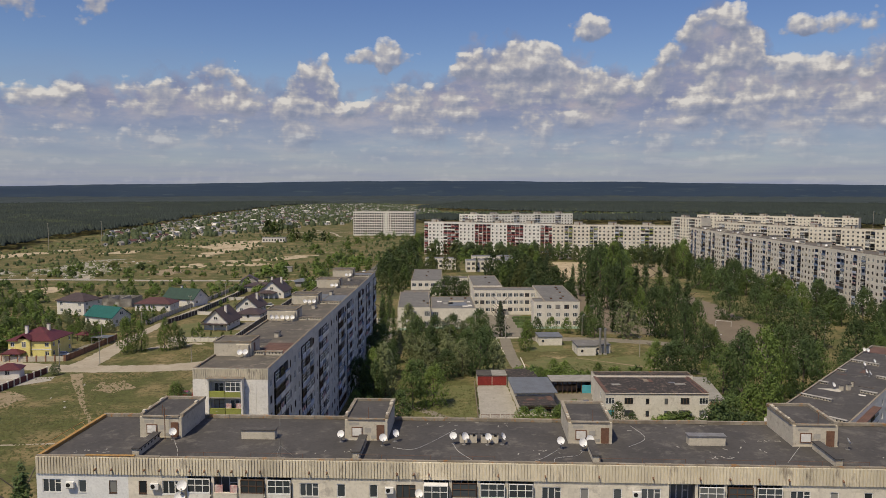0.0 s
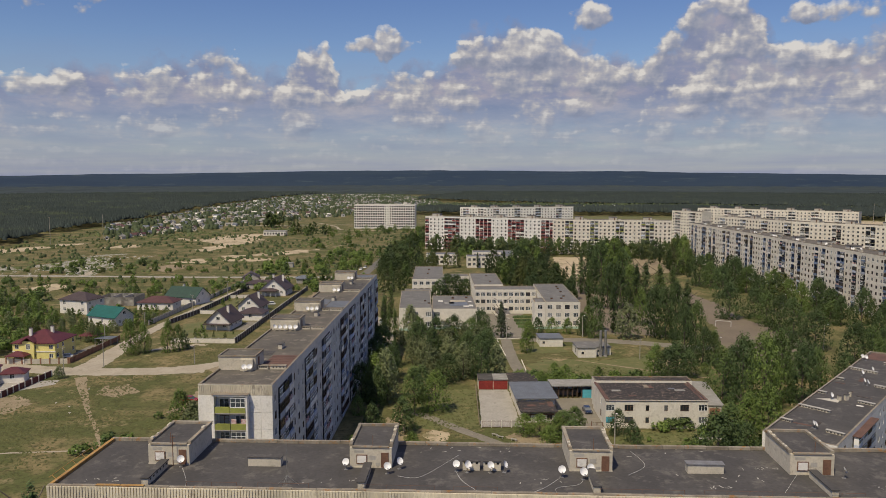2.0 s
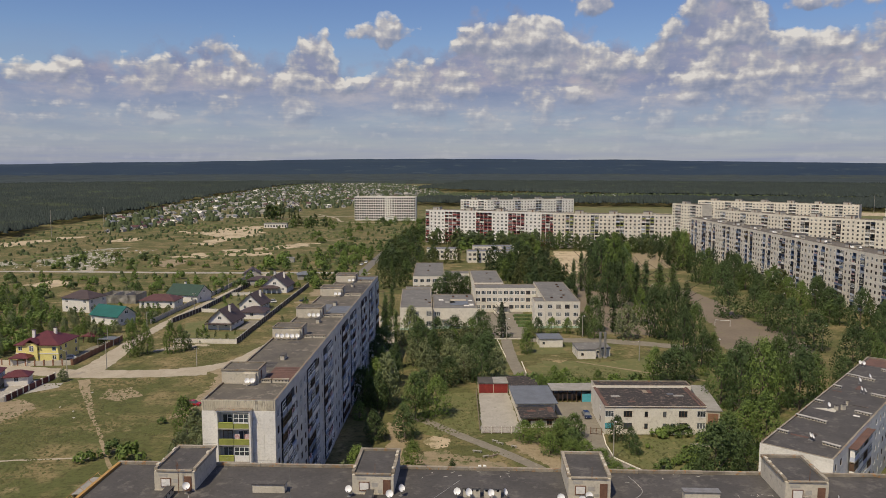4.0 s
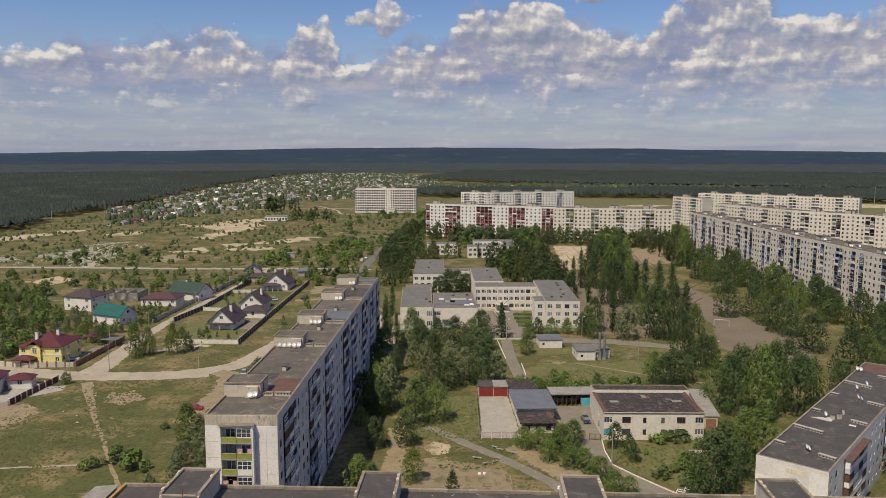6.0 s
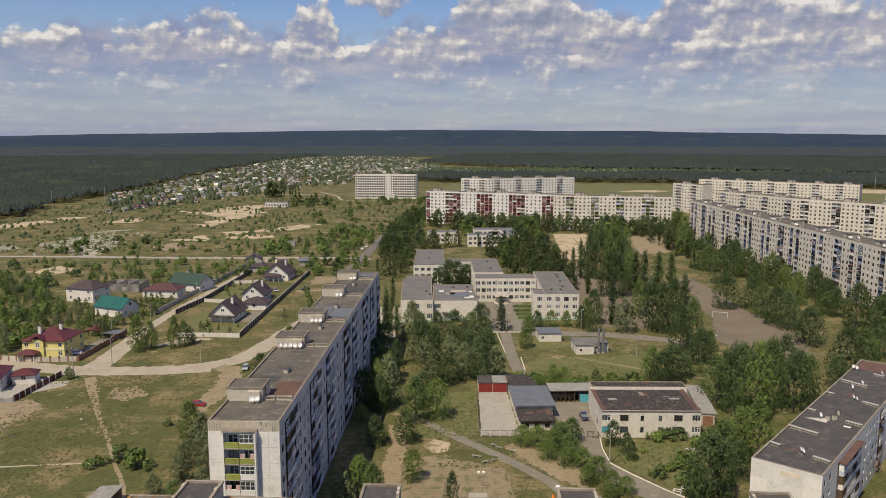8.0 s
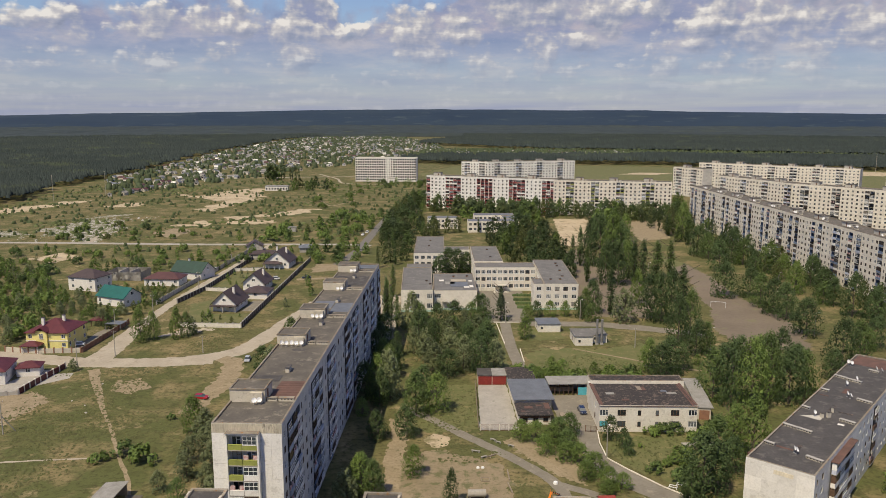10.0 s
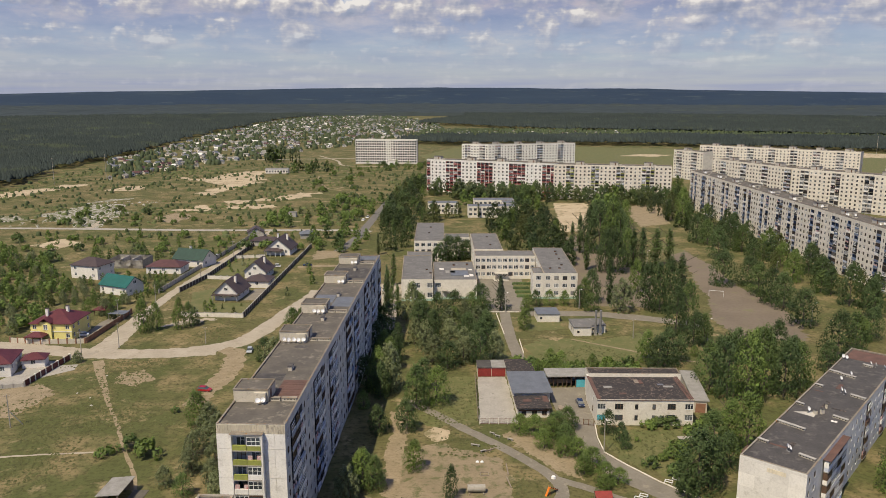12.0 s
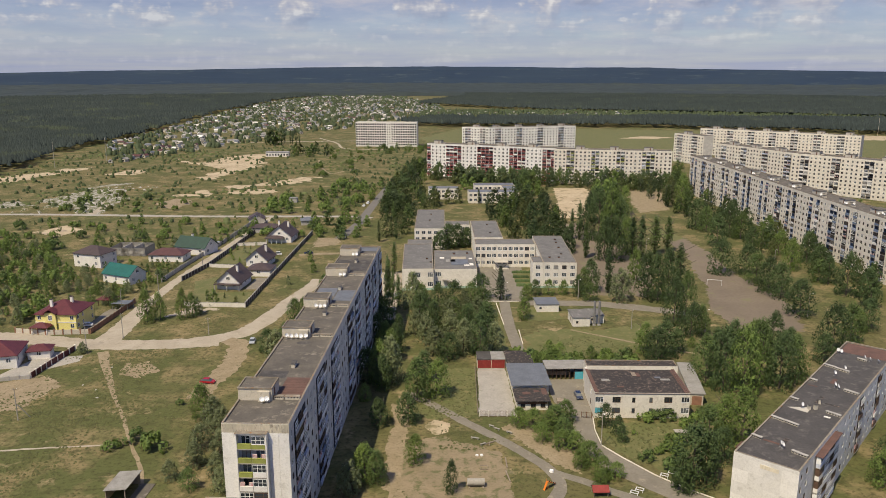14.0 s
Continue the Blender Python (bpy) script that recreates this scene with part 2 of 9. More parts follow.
M["green_roof"] = material("green_metal_roof", (0.018, 0.115, 0.100), (0.015, 0.088, 0.077), scale=0.5, fine=4.0, rough=0.5)
M["dkgreen_roof"] = material("dark_green_metal_roof", (0.035, 0.07, 0.05), (0.03, 0.055, 0.04), scale=0.5, fine=4.0, rough=0.5)
M["dull_red_roof"] = material("dull_brown_red_roof", (0.105, 0.050, 0.048), (0.080, 0.038, 0.038), scale=0.5, fine=4.0, rough=0.6)
M["slate"] = material("old_asbestos_slate", (0.30, 0.29, 0.27), (0.22, 0.21, 0.19), scale=0.5, fine=4.0)
M["yellow"] = material("yellow_facade_paint", (0.78, 0.70, 0.27), (0.72, 0.63, 0.23), scale=0.5, fine=4.0)
M["pale"] = material("pale_render", (0.74, 0.71, 0.66), (0.66, 0.63, 0.58), scale=0.5, fine=4.0)
M["block"] = material("grey_block", (0.42, 0.40, 0.36), (0.34, 0.32, 0.29), scale=0.7, fine=4.0)
# loggia insides carry shade in a darker colour; blue and red their paint too
M["recess"] = material("shade_dark_loggia_wall", (0.22, 0.21, 0.20), (0.17, 0.165, 0.16), scale=0.6, fine=3.0)
M["recess_blue"] = material("blue_loggia_wall", (0.116, 0.162, 0.252), (0.095, 0.123, 0.196), scale=0.6, fine=3.0)
M["recess_red"] = material("red_loggia_wall", (0.30, 0.06, 0.065), (0.22, 0.05, 0.055), scale=0.6, fine=3.0)
M["brick"] = material("brown_brick", (0.30, 0.16, 0.10), (0.23, 0.12, 0.08), scale=0.7, fine=5.0)
M["red"] = material("red_painted_metal", (0.27, 0.040, 0.033), (0.20, 0.032, 0.027), scale=0.6, fine=4.0, rough=0.6)
M["blue"] = material("faded_blue_sheet", (0.161, 0.220, 0.328), (0.127, 0.170, 0.257), scale=0.6, fine=4.0, rough=0.6, ob_random=0.5)
M["grey_blue"] = material("blue_grey_panel", (0.46, 0.50, 0.60), (0.38, 0.42, 0.51), scale=0.6, fine=4.0, ob_random=0.6)
M["maroon"] = material("dark_red_sheet", (0.31, 0.075, 0.075), (0.24, 0.06, 0.06), scale=0.6, fine=4.0, ob_random=0.6)
M["olive"] = material("yellow_green_sheet", (0.30, 0.32, 0.08), (0.24, 0.26, 0.07), scale=0.8, fine=4.0, ob_random=0.3)
M["white_pvc"] = material("white_window_frame", (0.80, 0.80, 0.79), (0.74, 0.74, 0.73), scale=1.0, fine=6.0, rough=0.45, bump=0)
M["brown_wood"] = material("brown_window_frame", (0.12, 0.075, 0.05), (0.09, 0.055, 0.04), scale=1.0, fine=6.0, bump=0)
M["white_metal"] = material("white_dish", (0.80, 0.80, 0.79), (0.74, 0.74, 0.74), scale=1.0, fine=8.0, rough=0.4, bump=0)
M["metal"] = material("weathered_steel", (0.30, 0.30, 0.30), (0.22, 0.21, 0.20), scale=1.0, fine=6.0, rough=0.55, metal=0.4)
M["rust"] = material("rusty_steel", (0.20, 0.11, 0.07), (0.13, 0.07, 0.05), scale=1.0, fine=6.0)
# plain black, also painted where holes and rooms would lie in the dark
M["black"] = material("black_opening", (0.018, 0.017, 0.017), (0.012, 0.012, 0.012), scale=1.0, fine=6.0, bump=0)
M["mint"] = material("mint_green_paint", (0.42, 0.56, 0.46), (0.36, 0.49, 0.40), scale=0.6, fine=4.0)
M["turquoise"] = material("turquoise_paint", (0.10, 0.42, 0.52), (0.08, 0.34, 0.42), scale=0.8, fine=5.0)
M["orange"] = material("orange_paint", (0.75, 0.22, 0.03), (0.65, 0.18, 0.03), scale=0.8, fine=5.0, rough=0.5)
M["wood"] = material("weathered_wood", (0.30, 0.25, 0.19), (0.22, 0.18, 0.14), scale=0.8, fine=6.0)
M["cloth"] = material("hung_cloth", (0.60, 0.55, 0.52), (0.45, 0.20, 0.20), scale=2.5, fine=8.0)
M["concrete"] = material("light_concrete", (0.368, 0.344, 0.304), (0.304, 0.284, 0.248), scale=0.25, fine=2.0, c3=(0.240, 0.224, 0.192))
M["asphalt"] = material("worn_asphalt", (0.219, 0.198, 0.159), (0.176, 0.157, 0.125), scale=0.2, fine=1.8, c3=(0.267, 0.237, 0.181))
M["tarmac"] = material("road_tarmac", (0.165, 0.155, 0.140), (0.135, 0.128, 0.116), scale=0.2, fine=2.0, c3=(0.19, 0.175, 0.15))
M["dirt_road"] = material("pale_dirt_road", (0.390, 0.343, 0.269), (0.328, 0.285, 0.218), scale=0.12, fine=1.2, c3=(0.281, 0.242, 0.179))
M["path"] = material("trodden_earth", (0.300, 0.240, 0.155), (0.232, 0.184, 0.112), scale=0.25, fine=1.6, c3=(0.107, 0.096, 0.041), bump=0.4, grain=0.7)
M["play_sand"] = material("trodden_play_sand", (0.265, 0.210, 0.134), (0.205, 0.164, 0.102), scale=0.16, fine=1.4, c3=(0.118, 0.116, 0.052), stain=0.50, grain=0.5)
M["sand"] = material("bare_sand", (0.470, 0.385, 0.262), (0.395, 0.318, 0.212), scale=0.06, fine=0.5, c3=(0.171, 0.149, 0.072), stain=0.53, grain=0.7)
M["rubble"] = material("pale_rubble", (0.50, 0.48, 0.45), (0.30, 0.28, 0.24), scale=0.14, fine=0.9, c3=(0.13, 0.13, 0.06), stain=0.44, grain=0.8)
M["pitch"] = material("worn_sports_ground", (0.187, 0.151, 0.112), (0.153, 0.124, 0.092), scale=0.05, fine=0.8, c3=(0.170, 0.162, 0.085))
M["lawn"] = material("green_lawn", (0.098, 0.112, 0.036), (0.140, 0.134, 0.054), scale=0.22, fine=1.6, c3=(0.197, 0.171, 0.076), bump=0.4, grain=0.55)
M["bark"] = material("tree_bark", (0.13, 0.11, 0.085), (0.09, 0.075, 0.06), scale=2.0, fine=8.0)
M["glass"] = glass("window_glass")
M["tyre"] = material("tyre_rubber", (0.03, 0.03, 0.03), (0.025, 0.025, 0.025), bump=0)


def leaves(name, c1, c2, glow=0.28):
    m = material(name, c1, c2, rough=0.65, scale=0.35, fine=3.0, bump=0, spec=0.2, island=0.34, ob_random=0.45)
    n, l = m.node_tree.nodes, m.node_tree.links
    b, out = n["Principled BSDF"], n["Material Output"]
    tr, mx = n.new("ShaderNodeBsdfTranslucent"), n.new("ShaderNodeMixShader")
    l.new(b.inputs["Base Color"].links[0].from_socket, tr.inputs[0])
    mx.inputs[0].default_value = glow
    l.new(b.outputs[0], mx.inputs[1]), l.new(tr.outputs[0], mx.inputs[2]), l.new(mx.outputs[0], out.inputs[0])
    return m


M["bitumen_torn"] = material("torn_roof_felt", (0.052, 0.045, 0.042), (0.034, 0.030, 0.029), scale=0.6, fine=3.0, c3=(0.170, 0.130, 0.105), stain=0.535, grain=0.8)
M["leaf"] = leaves("broad_leaves", (0.130, 0.182, 0.055), (0.086, 0.128, 0.042))
M["leaf_dark"] = leaves("dark_leaves", (0.100, 0.144, 0.052), (0.066, 0.101, 0.039))
M["leaf_light"] = leaves("fresh_leaves", (0.170, 0.234, 0.059), (0.120, 0.174, 0.046))
M["leaf_silver"] = leaves("silvery_leaves", (0.204, 0.230, 0.112), (0.146, 0.174, 0.084))
M["needle"] = leaves("pine_needles", (0.098, 0.122, 0.062), (0.072, 0.092, 0.050), glow=0.15)

# leaf tones that set the trees of one grove apart
TONES = {
    "broad_leaves": [M["leaf"], leaves("olive_leaves", (0.140, 0.160, 0.050), (0.100, 0.118, 0.040)), leaves("deep_leaves", (0.098, 0.140, 0.046), (0.068, 0.100, 0.035)), M["leaf_light"]],
    "dark_leaves": [M["leaf_dark"], leaves("blue_green_leaves", (0.090, 0.120, 0.055), (0.064, 0.090, 0.042)), leaves("dull_leaves", (0.118, 0.140, 0.050), (0.084, 0.104, 0.040)), leaves("shadow_leaves", (0.074, 0.104, 0.034), (0.052, 0.075, 0.026))],
}

# ---- building blocks of geometry ----
class Geo:
    """Collects quads and prisms, each with a material slot, into one mesh."""

    def __init__(self):
        self.v, self.f, self.m = [], [], []

    def face(self, pts, m=0):
        i = len(self.v)
        self.v += [tuple(p) for p in pts]
        self.f.append(tuple(range(i, i + len(pts))))
        self.m.append(m)

    def box(self, x0, y0, z0, x1, y1, z1, m=0, top=None):
        i = len(self.v)
        self.v += [(x0, y0, z0), (x1, y0, z0), (x1, y1, z0), (x0, y1, z0), (x0, y0, z1), (x1, y0, z1), (x1, y1, z1), (x0, y1, z1)]
        for k, q in enumerate(((3, 2, 1, 0), (4, 5, 6, 7), (0, 1, 5, 4), (1, 2, 6, 5), (2, 3, 7, 6), (3, 0, 4, 7))):
            self.f.append(tuple(i + a for a in q))
            self.m.append(top if top is not None and k == 1 else m)
        return self

    def beam(self, a, b, w, m=0, h=None):
        """A square bar between two points."""
        a, b = Vector(a), Vector(b)
        d = (b - a).normalized()
        s = d.cross(Vector((0, 0, 1)))
        s = (s if s.length > 0.01 else Vector((1, 0, 0))).normalized() * w / 2
        u = s.cross(d).normalized() * (h or w) / 2
        ring = [s + u, -s + u, -s - u, s - u]
        i = len(self.v)
        self.v += [tuple(a + r) for r in ring] + [tuple(b + r) for r in ring]
        for q in ((0, 1, 2, 3), (7, 6, 5, 4), (0, 4, 5, 1), (1, 5, 6, 2), (2, 6, 7, 3), (3, 7, 4, 0)):
            self.f.append(tuple(i + k for k in q))
            self.m.append(m)
        return self

    def tube(self, x, y, z0, z1, r0, r1=None, n=8, m=0):
        r1 = r0 if r1 is None else r1
        i = len(self.v)
        for z, r in ((z0, r0), (z1, r1)):
            self.v += [(x + r * math.cos(k * math.tau / n), y + r * math.sin(k * math.tau / n), z) for k in range(n)]
        for k in range(n):
            self.f.append((i + k, i + (k + 1) % n, i + n + (k + 1) % n, i + n + k))
            self.m.append(m)
        self.f += [tuple(range(i + n - 1, i - 1, -1)), tuple(range(i + n, i + 2 * n))]
        self.m += [m, m]
        return self

    def add(self, other, mat):
        i = len(self.v)
        self.v += [tuple(mat @ Vector(p)) for p in other.v]
        self.f += [tuple(i + k for k in q) for q in other.f]
        self.m += other.m
        return self

    def mesh(self, name, mats):
        me = bpy.data.meshes.new(name)
        me.from_pydata(self.v, [], self.f)
        for k in mats:
            me.materials.append(M[k] if isinstance(k, str) else k)
        me.polygons.foreach_set("material_index", self.m)
        me.update()
        return me


def thing(name, m=None, label="", category="", group="", kind=""):
    ob = new(name)
    ob.matrix_world = m or Matrix()
    return tagged(ob, label, category, group, kind)


def part(name, me, parent, m=None, label="", kind=""):
    ob = new(name, me)
    ob.parent = parent
    if m is not None:
        ob.matrix_local = m
    return tagged(ob, label, kind=kind)


def solid(name, geo, mats, label="", category="", group="", kind="", m=None):
    ob = new(name, geo.mesh(name, mats))
    if m is not None:
        ob.matrix_world = m
    return tagged(ob, label, category, group, kind)


def at(x, y, z=0, turn=0):
    return pose(x, y, z, 0, 0, turn)


def along(p, q, z=0):
    """Pose at p with local x towards q, and the length."""
    d = Vector(q) - Vector(p)
    return pose(p[0], p[1], z, 0, 0, math.degrees(math.atan2(d.y, d.x))), d.length


MESHES = {}


def shared(key, make):
    if key not in MESHES:
        MESHES[key] = make()
    return MESHES[key]


def relief(xs, zs, cells, back):
    """One closed front of stepped panels: cells(i, j) gives (depth, material) or None for a gap; all pieces share their corners."""
    g, seen = Geo(), {}
    nx, nz = len(xs) - 1, len(zs) - 1

    def vert(p):
        k = tuple(round(c, 4) for c in p)
        if k not in seen:
            seen[k] = len(g.v)
            g.v.append(k)
        return seen[k]

    def quad(pts, m):
        g.f.append(tuple(vert(p) for p in pts))
        g.m.append(m)

    at_ = {(i, j): cells(i, j) for i in range(nx) for j in range(nz)}
    for (i, j), c in at_.items():
        if c is None:
            continue
        y, m = c
        x0, x1, z0, z1 = xs[i], xs[i + 1], zs[j], zs[j + 1]
        quad([(x0, y, z0), (x1, y, z0), (x1, y, z1), (x0, y, z1)], m)
        for di, dj, e in ((-1, 0, ((x0, z1), (x0, z0))), (1, 0, ((x1, z0), (x1, z1))), (0, -1, ((x0, z0), (x1, z0))), (0, 1, ((x1, z1), (x0, z1)))):
            o = at_.get((i + di, j + dj))
            yo = back if o is None else o[0]
            if yo > y + 1e-6:
                (ax, az), (bx, bz) = e
                quad([(ax, y, az), (ax, yo, az), (bx, yo, bz), (bx, y, bz)], m)
    return g


def window_mesh(w, h, frame_mat="white_pvc", leaves_=2, deep=0.07, bar=0.075, plain=False):
    """A casement: frame, mullions and glass, its outer face towards -y, standing on z = 0."""
    def make():
        if plain:
            xs, zs = [0, bar, w * 0.5 - bar / 2, w * 0.5 + bar / 2, w - bar, w], [0, bar, h - bar, h]
            return relief(xs, zs, lambda i, j: (0.0, 0) if i in (0, 2, 4) or j in (0, 2) else (0.05, 1), 0.06).mesh("window", (frame_mat, "glass"))
        xs = [0, bar]
        for k in range(1, leaves_):
            xs += [w * k / leaves_ - bar * 0.6, w * k / leaves_ + bar * 0.6]
        xs += [w - bar, w]
        zs = [-0.06, 0, bar] + ([h * 0.68, h * 0.68 + bar * 0.7] if leaves_ > 1 else []) + [h - bar, h]

        def cell(i, j):
            if j == 0:
                return (-0.08, 0)
            if i % 2 == 0 or j in (1, len(zs) - 2) or (leaves_ > 1 and j == 3 and i == len(xs) - 3):
                return (0.0, 0)
            return (deep * 0.6, 1)
        return relief(xs, zs, cell, deep + 0.02).mesh("window", (frame_mat, "glass"))
    return shared(("win", round(w, 2), round(h, 2), frame_mat, leaves_, plain), make)


def balcony_mesh(w, fh, panel, kind):
    """A loggia front: slab edge, parapet and, by kind, open above, glazed, part glazed or hung with washing."""
    def make():
        top = fh - 0.16
        n = max(2, round((w - 0.12) / 0.8))
        xs = [0.05]
        for k in range(n):
            a = 0.05 + (w - 0.1) * k / n
            xs += [a + 0.07, 0.05 + (w - 0.1) * (k + 1) / n - (0.0 if k < n - 1 else 0.07)]
        xs[-1:] = [w - 0.12, w - 0.05]
        xs = sorted(set(round(x, 3) for x in xs))
        zs = [-0.12, 0.05, 0.92, 1.0, 1.08, 1.75, 1.81, top - 0.08, top]
        mt = 3 if kind in (1, 4, 5) else 4
        out = 0.75 if kind in (5, 6) else 0.0

        def cell(i, j):
            if j == 0:
                return (-0.38 - out, 2)
            if j in (1,):
                return (-0.33 - out, 0)
            if j == 2:
                return (-0.35 - out, 3 if kind in (1, 4, 5) else 0)
            if kind == 3:
                return (-0.2, 5) if (i % 4 in (1, 2) and j in (3, 4)) else None
            if kind == 0 or (kind == 4 and i > len(xs) * 0.55):
                return None
            if i % 2 == 0 or j in (3, 5, 7):
                return (-0.34 - out, mt)
            return (-0.29 - out, 1)
        return relief(xs, zs, cell, 0.0 if kind in (0, 3) else -0.24).mesh("balcony", (panel, "glass", "concrete", "white_pvc", "brown_wood", "cloth"))
    return shared(("bal", round(w, 2), round(fh, 2), panel, kind), make)


class Facade:
    """Walls with real openings for a row of cells a storey: w window, n narrow window, d stair window, L loggia, . blank."""

    def __init__(self, inner=0, void=False):
        self.g, self.items, self.inner, self.void = Geo(), [], inner, void

    def wall(self, p, q, z0, floors, fh, cells, win=(1.5, 1.45), sill=0.85, recess=0.14, m=0, seed=1, top=0.0):
        p, q = Vector((*p, 0)), Vector((*q, 0))
        u = (q - p).normalized()
        inward = Vector((-u.y, u.x, 0))
        n = len(cells)
        cw = (q - p).length / n
        rng = random.Random(seed)

        def P(s, z, d=0.0):
            return p + u * s + inward * d + Vector((0, 0, z))

        for f in range(floors):
            zb = z0 + f * fh
            zt = zb + fh
            for i, c in enumerate(cells):
                a, b = i * cw, (i + 1) * cw
                if c == ".":
                    self.g.face([P(a, zb), P(b, zb), P(b, zt), P(a, zt)], m)
                    continue
                if c == "L":
                    # loggia linings take the inner slot, whose dark colour paints their shade
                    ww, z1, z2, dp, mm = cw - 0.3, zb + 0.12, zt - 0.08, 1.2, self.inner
                else:
                    ww = win[0] if c == "w" else (0.85 if c == "n" else 1.3)
                    z1 = zb + (sill if c != "d" else sill + 0.2)
                    z2, dp, mm = z1 + (win[1] if c != "n" else min(win[1], 1.35)), recess, m
                l_, r_ = (a + b - ww) / 2, (a + b + ww) / 2
                self.g.face([P(a, zb), P(b, zb), P(b, z1), P(a, z1)], m)
                self.g.face([P(a, z2), P(b, z2), P(b, zt), P(a, zt)], m)
                self.g.face([P(a, z1), P(l_, z1), P(l_, z2), P(a, z2)], m)
                self.g.face([P(r_, z1), P(b, z1), P(b, z2), P(r_, z2)], m)
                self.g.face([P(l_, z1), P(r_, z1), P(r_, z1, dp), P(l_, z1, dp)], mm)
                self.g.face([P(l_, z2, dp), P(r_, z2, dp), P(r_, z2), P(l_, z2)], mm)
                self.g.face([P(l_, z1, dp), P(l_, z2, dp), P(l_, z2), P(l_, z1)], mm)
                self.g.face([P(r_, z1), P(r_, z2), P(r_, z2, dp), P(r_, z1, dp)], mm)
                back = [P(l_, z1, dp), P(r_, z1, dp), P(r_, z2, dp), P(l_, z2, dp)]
                # void openings are closed by a black face for the unlit room
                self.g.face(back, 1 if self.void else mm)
                if self.void:
                    continue
                turn = math.atan2(u.y, u.x)
                place = Matrix.Translation(P(l_, z1, dp - 0.09 if c != "L" else 0.0)) @ Matrix.Rotation(turn, 4, "Z")
                self.items.append((c, ww, z2 - z1, place, rng.random(), rng.random()))
                if c == "L":
                    door = Matrix.Translation(P(l_ + 0.35, z1 + 0.1, dp - 0.08)) @ Matrix.Rotation(turn, 4, "Z")
                    self.items.append(("D", ww - 0.7, 2.1, door, rng.random(), rng.random()))
        if top:
            zb = z0 + floors * fh
            self.g.face([P(0, zb), P(cw * n, zb), P(cw * n, zb + top), P(0, zb + top)], m)


def put_items(parent, items, panels, fh, frames=("white_pvc", "brown_wood"), share=0.6, limit=260, plain=False, kinds=(0, 1, 2, 4, 3, 1, 0, 2)):
    """Windows and balconies of a facade as parts; those past the limit are joined."""
    rest = {}
    count = {"window": 0, "balcony": 0}
    for c, w, h, place, r1, r2 in items:
        if c == "L":
            panel = panels[int(r1 * len(panels))]
            kind = kinds[int(r2 * len(kinds))]
            name, me = "balcony", balcony_mesh(w, h, panel, kind)
        else:
            fr = frames[0] if r1 < share else frames[1]
            name, me = "window", window_mesh(w, h, fr, 3 if w > 1.8 else (1 if w < 1.0 else 2), plain=plain)
        if count[name] < limit:
            part(name, me, parent, place)
            count[name] += 1
        else:
            rest.setdefault((name, me), []).append(place)
    for (name, me), places in rest.items():
        vs = np.array([v.co[:] for v in me.vertices])
        fs = [tuple(p.vertices) for p in me.polygons]
        mi = [p.material_index for p in me.polygons]
        g = Geo()
        for k, place in enumerate(places):
            mm = np.array(place)
            g.v += [tuple(v) for v in vs @ mm[:3, :3].T + mm[:3, 3]]
            g.f += [tuple(k * len(vs) + i for i in f) for f in fs]
            g.m += mi
        part(name, g.mesh(name, [mt for mt in me.materials]), parent, kind="stuff")


def dish_mesh(r=0.45):
    """A shallow satellite dish on its arm and mast, looking to -y and up."""
    def make():
        g = Geo()
        n, rings = 14, 4
        turn = Matrix.Rotation(radians(-28), 4, "X")
        pts = []
        for k in range(rings + 1):
            rr = r * k / rings
            pts.append([turn @ Vector((rr * math.cos(a * math.tau / n), 0.35 * (rr * rr) / r * -1, rr * math.sin(a * math.tau / n))) for a in range(n)])
        for side in (0.0, 0.02):
            for k in range(rings):
                for a in range(n):
                    q = [pts[k][a], pts[k][(a + 1) % n], pts[k + 1][(a + 1) % n], pts[k + 1][a]]
                    q = [p + Vector((0, side, 0.9)) for p in q]
                    g.face(q if side else q[::-1], 0)
        g.beam((0, 0.05, 0), (0, 0.05, 0.95), 0.06, 1)
        g.beam((0, 0.0, 0.9 - r * 0.8), (0, -r * 0.95, 0.75), 0.03, 1)
        g.box(-0.05, -r - 0.06, 0.70, 0.05, -r + 0.06, 0.80, 1)
        g.box(-0.2, -0.15, 0, 0.2, 0.25, 0.04, 1)
        return g.mesh("satellite_dish", ("white_metal", "metal"))
    return shared(("dish", r), make)


def roof_rim(L, D, z, h=0.35, t=0.35, pieces=0):
    """A closed kerb round a flat roof, as one ring."""
    g = Geo()
    for k, zz in enumerate((z, z + h)):
        g.v += [(0.002, 0.002, zz), (L - 0.002, 0.002, zz), (L - 0.002, D - 0.002, zz), (0.002, D - 0.002, zz), (t, t, zz), (L - t, t, zz), (L - t, D - t, zz), (t, D - t, zz)]
    for k in range(4):
        j = (k + 1) % 4
        g.f += [(k, j, 8 + j, 8 + k), (4 + j, 4 + k, 12 + k, 12 + j), (8 + k, 8 + j, 12 + j, 12 + k)]
    g.m = [0] * len(g.f)
    return g


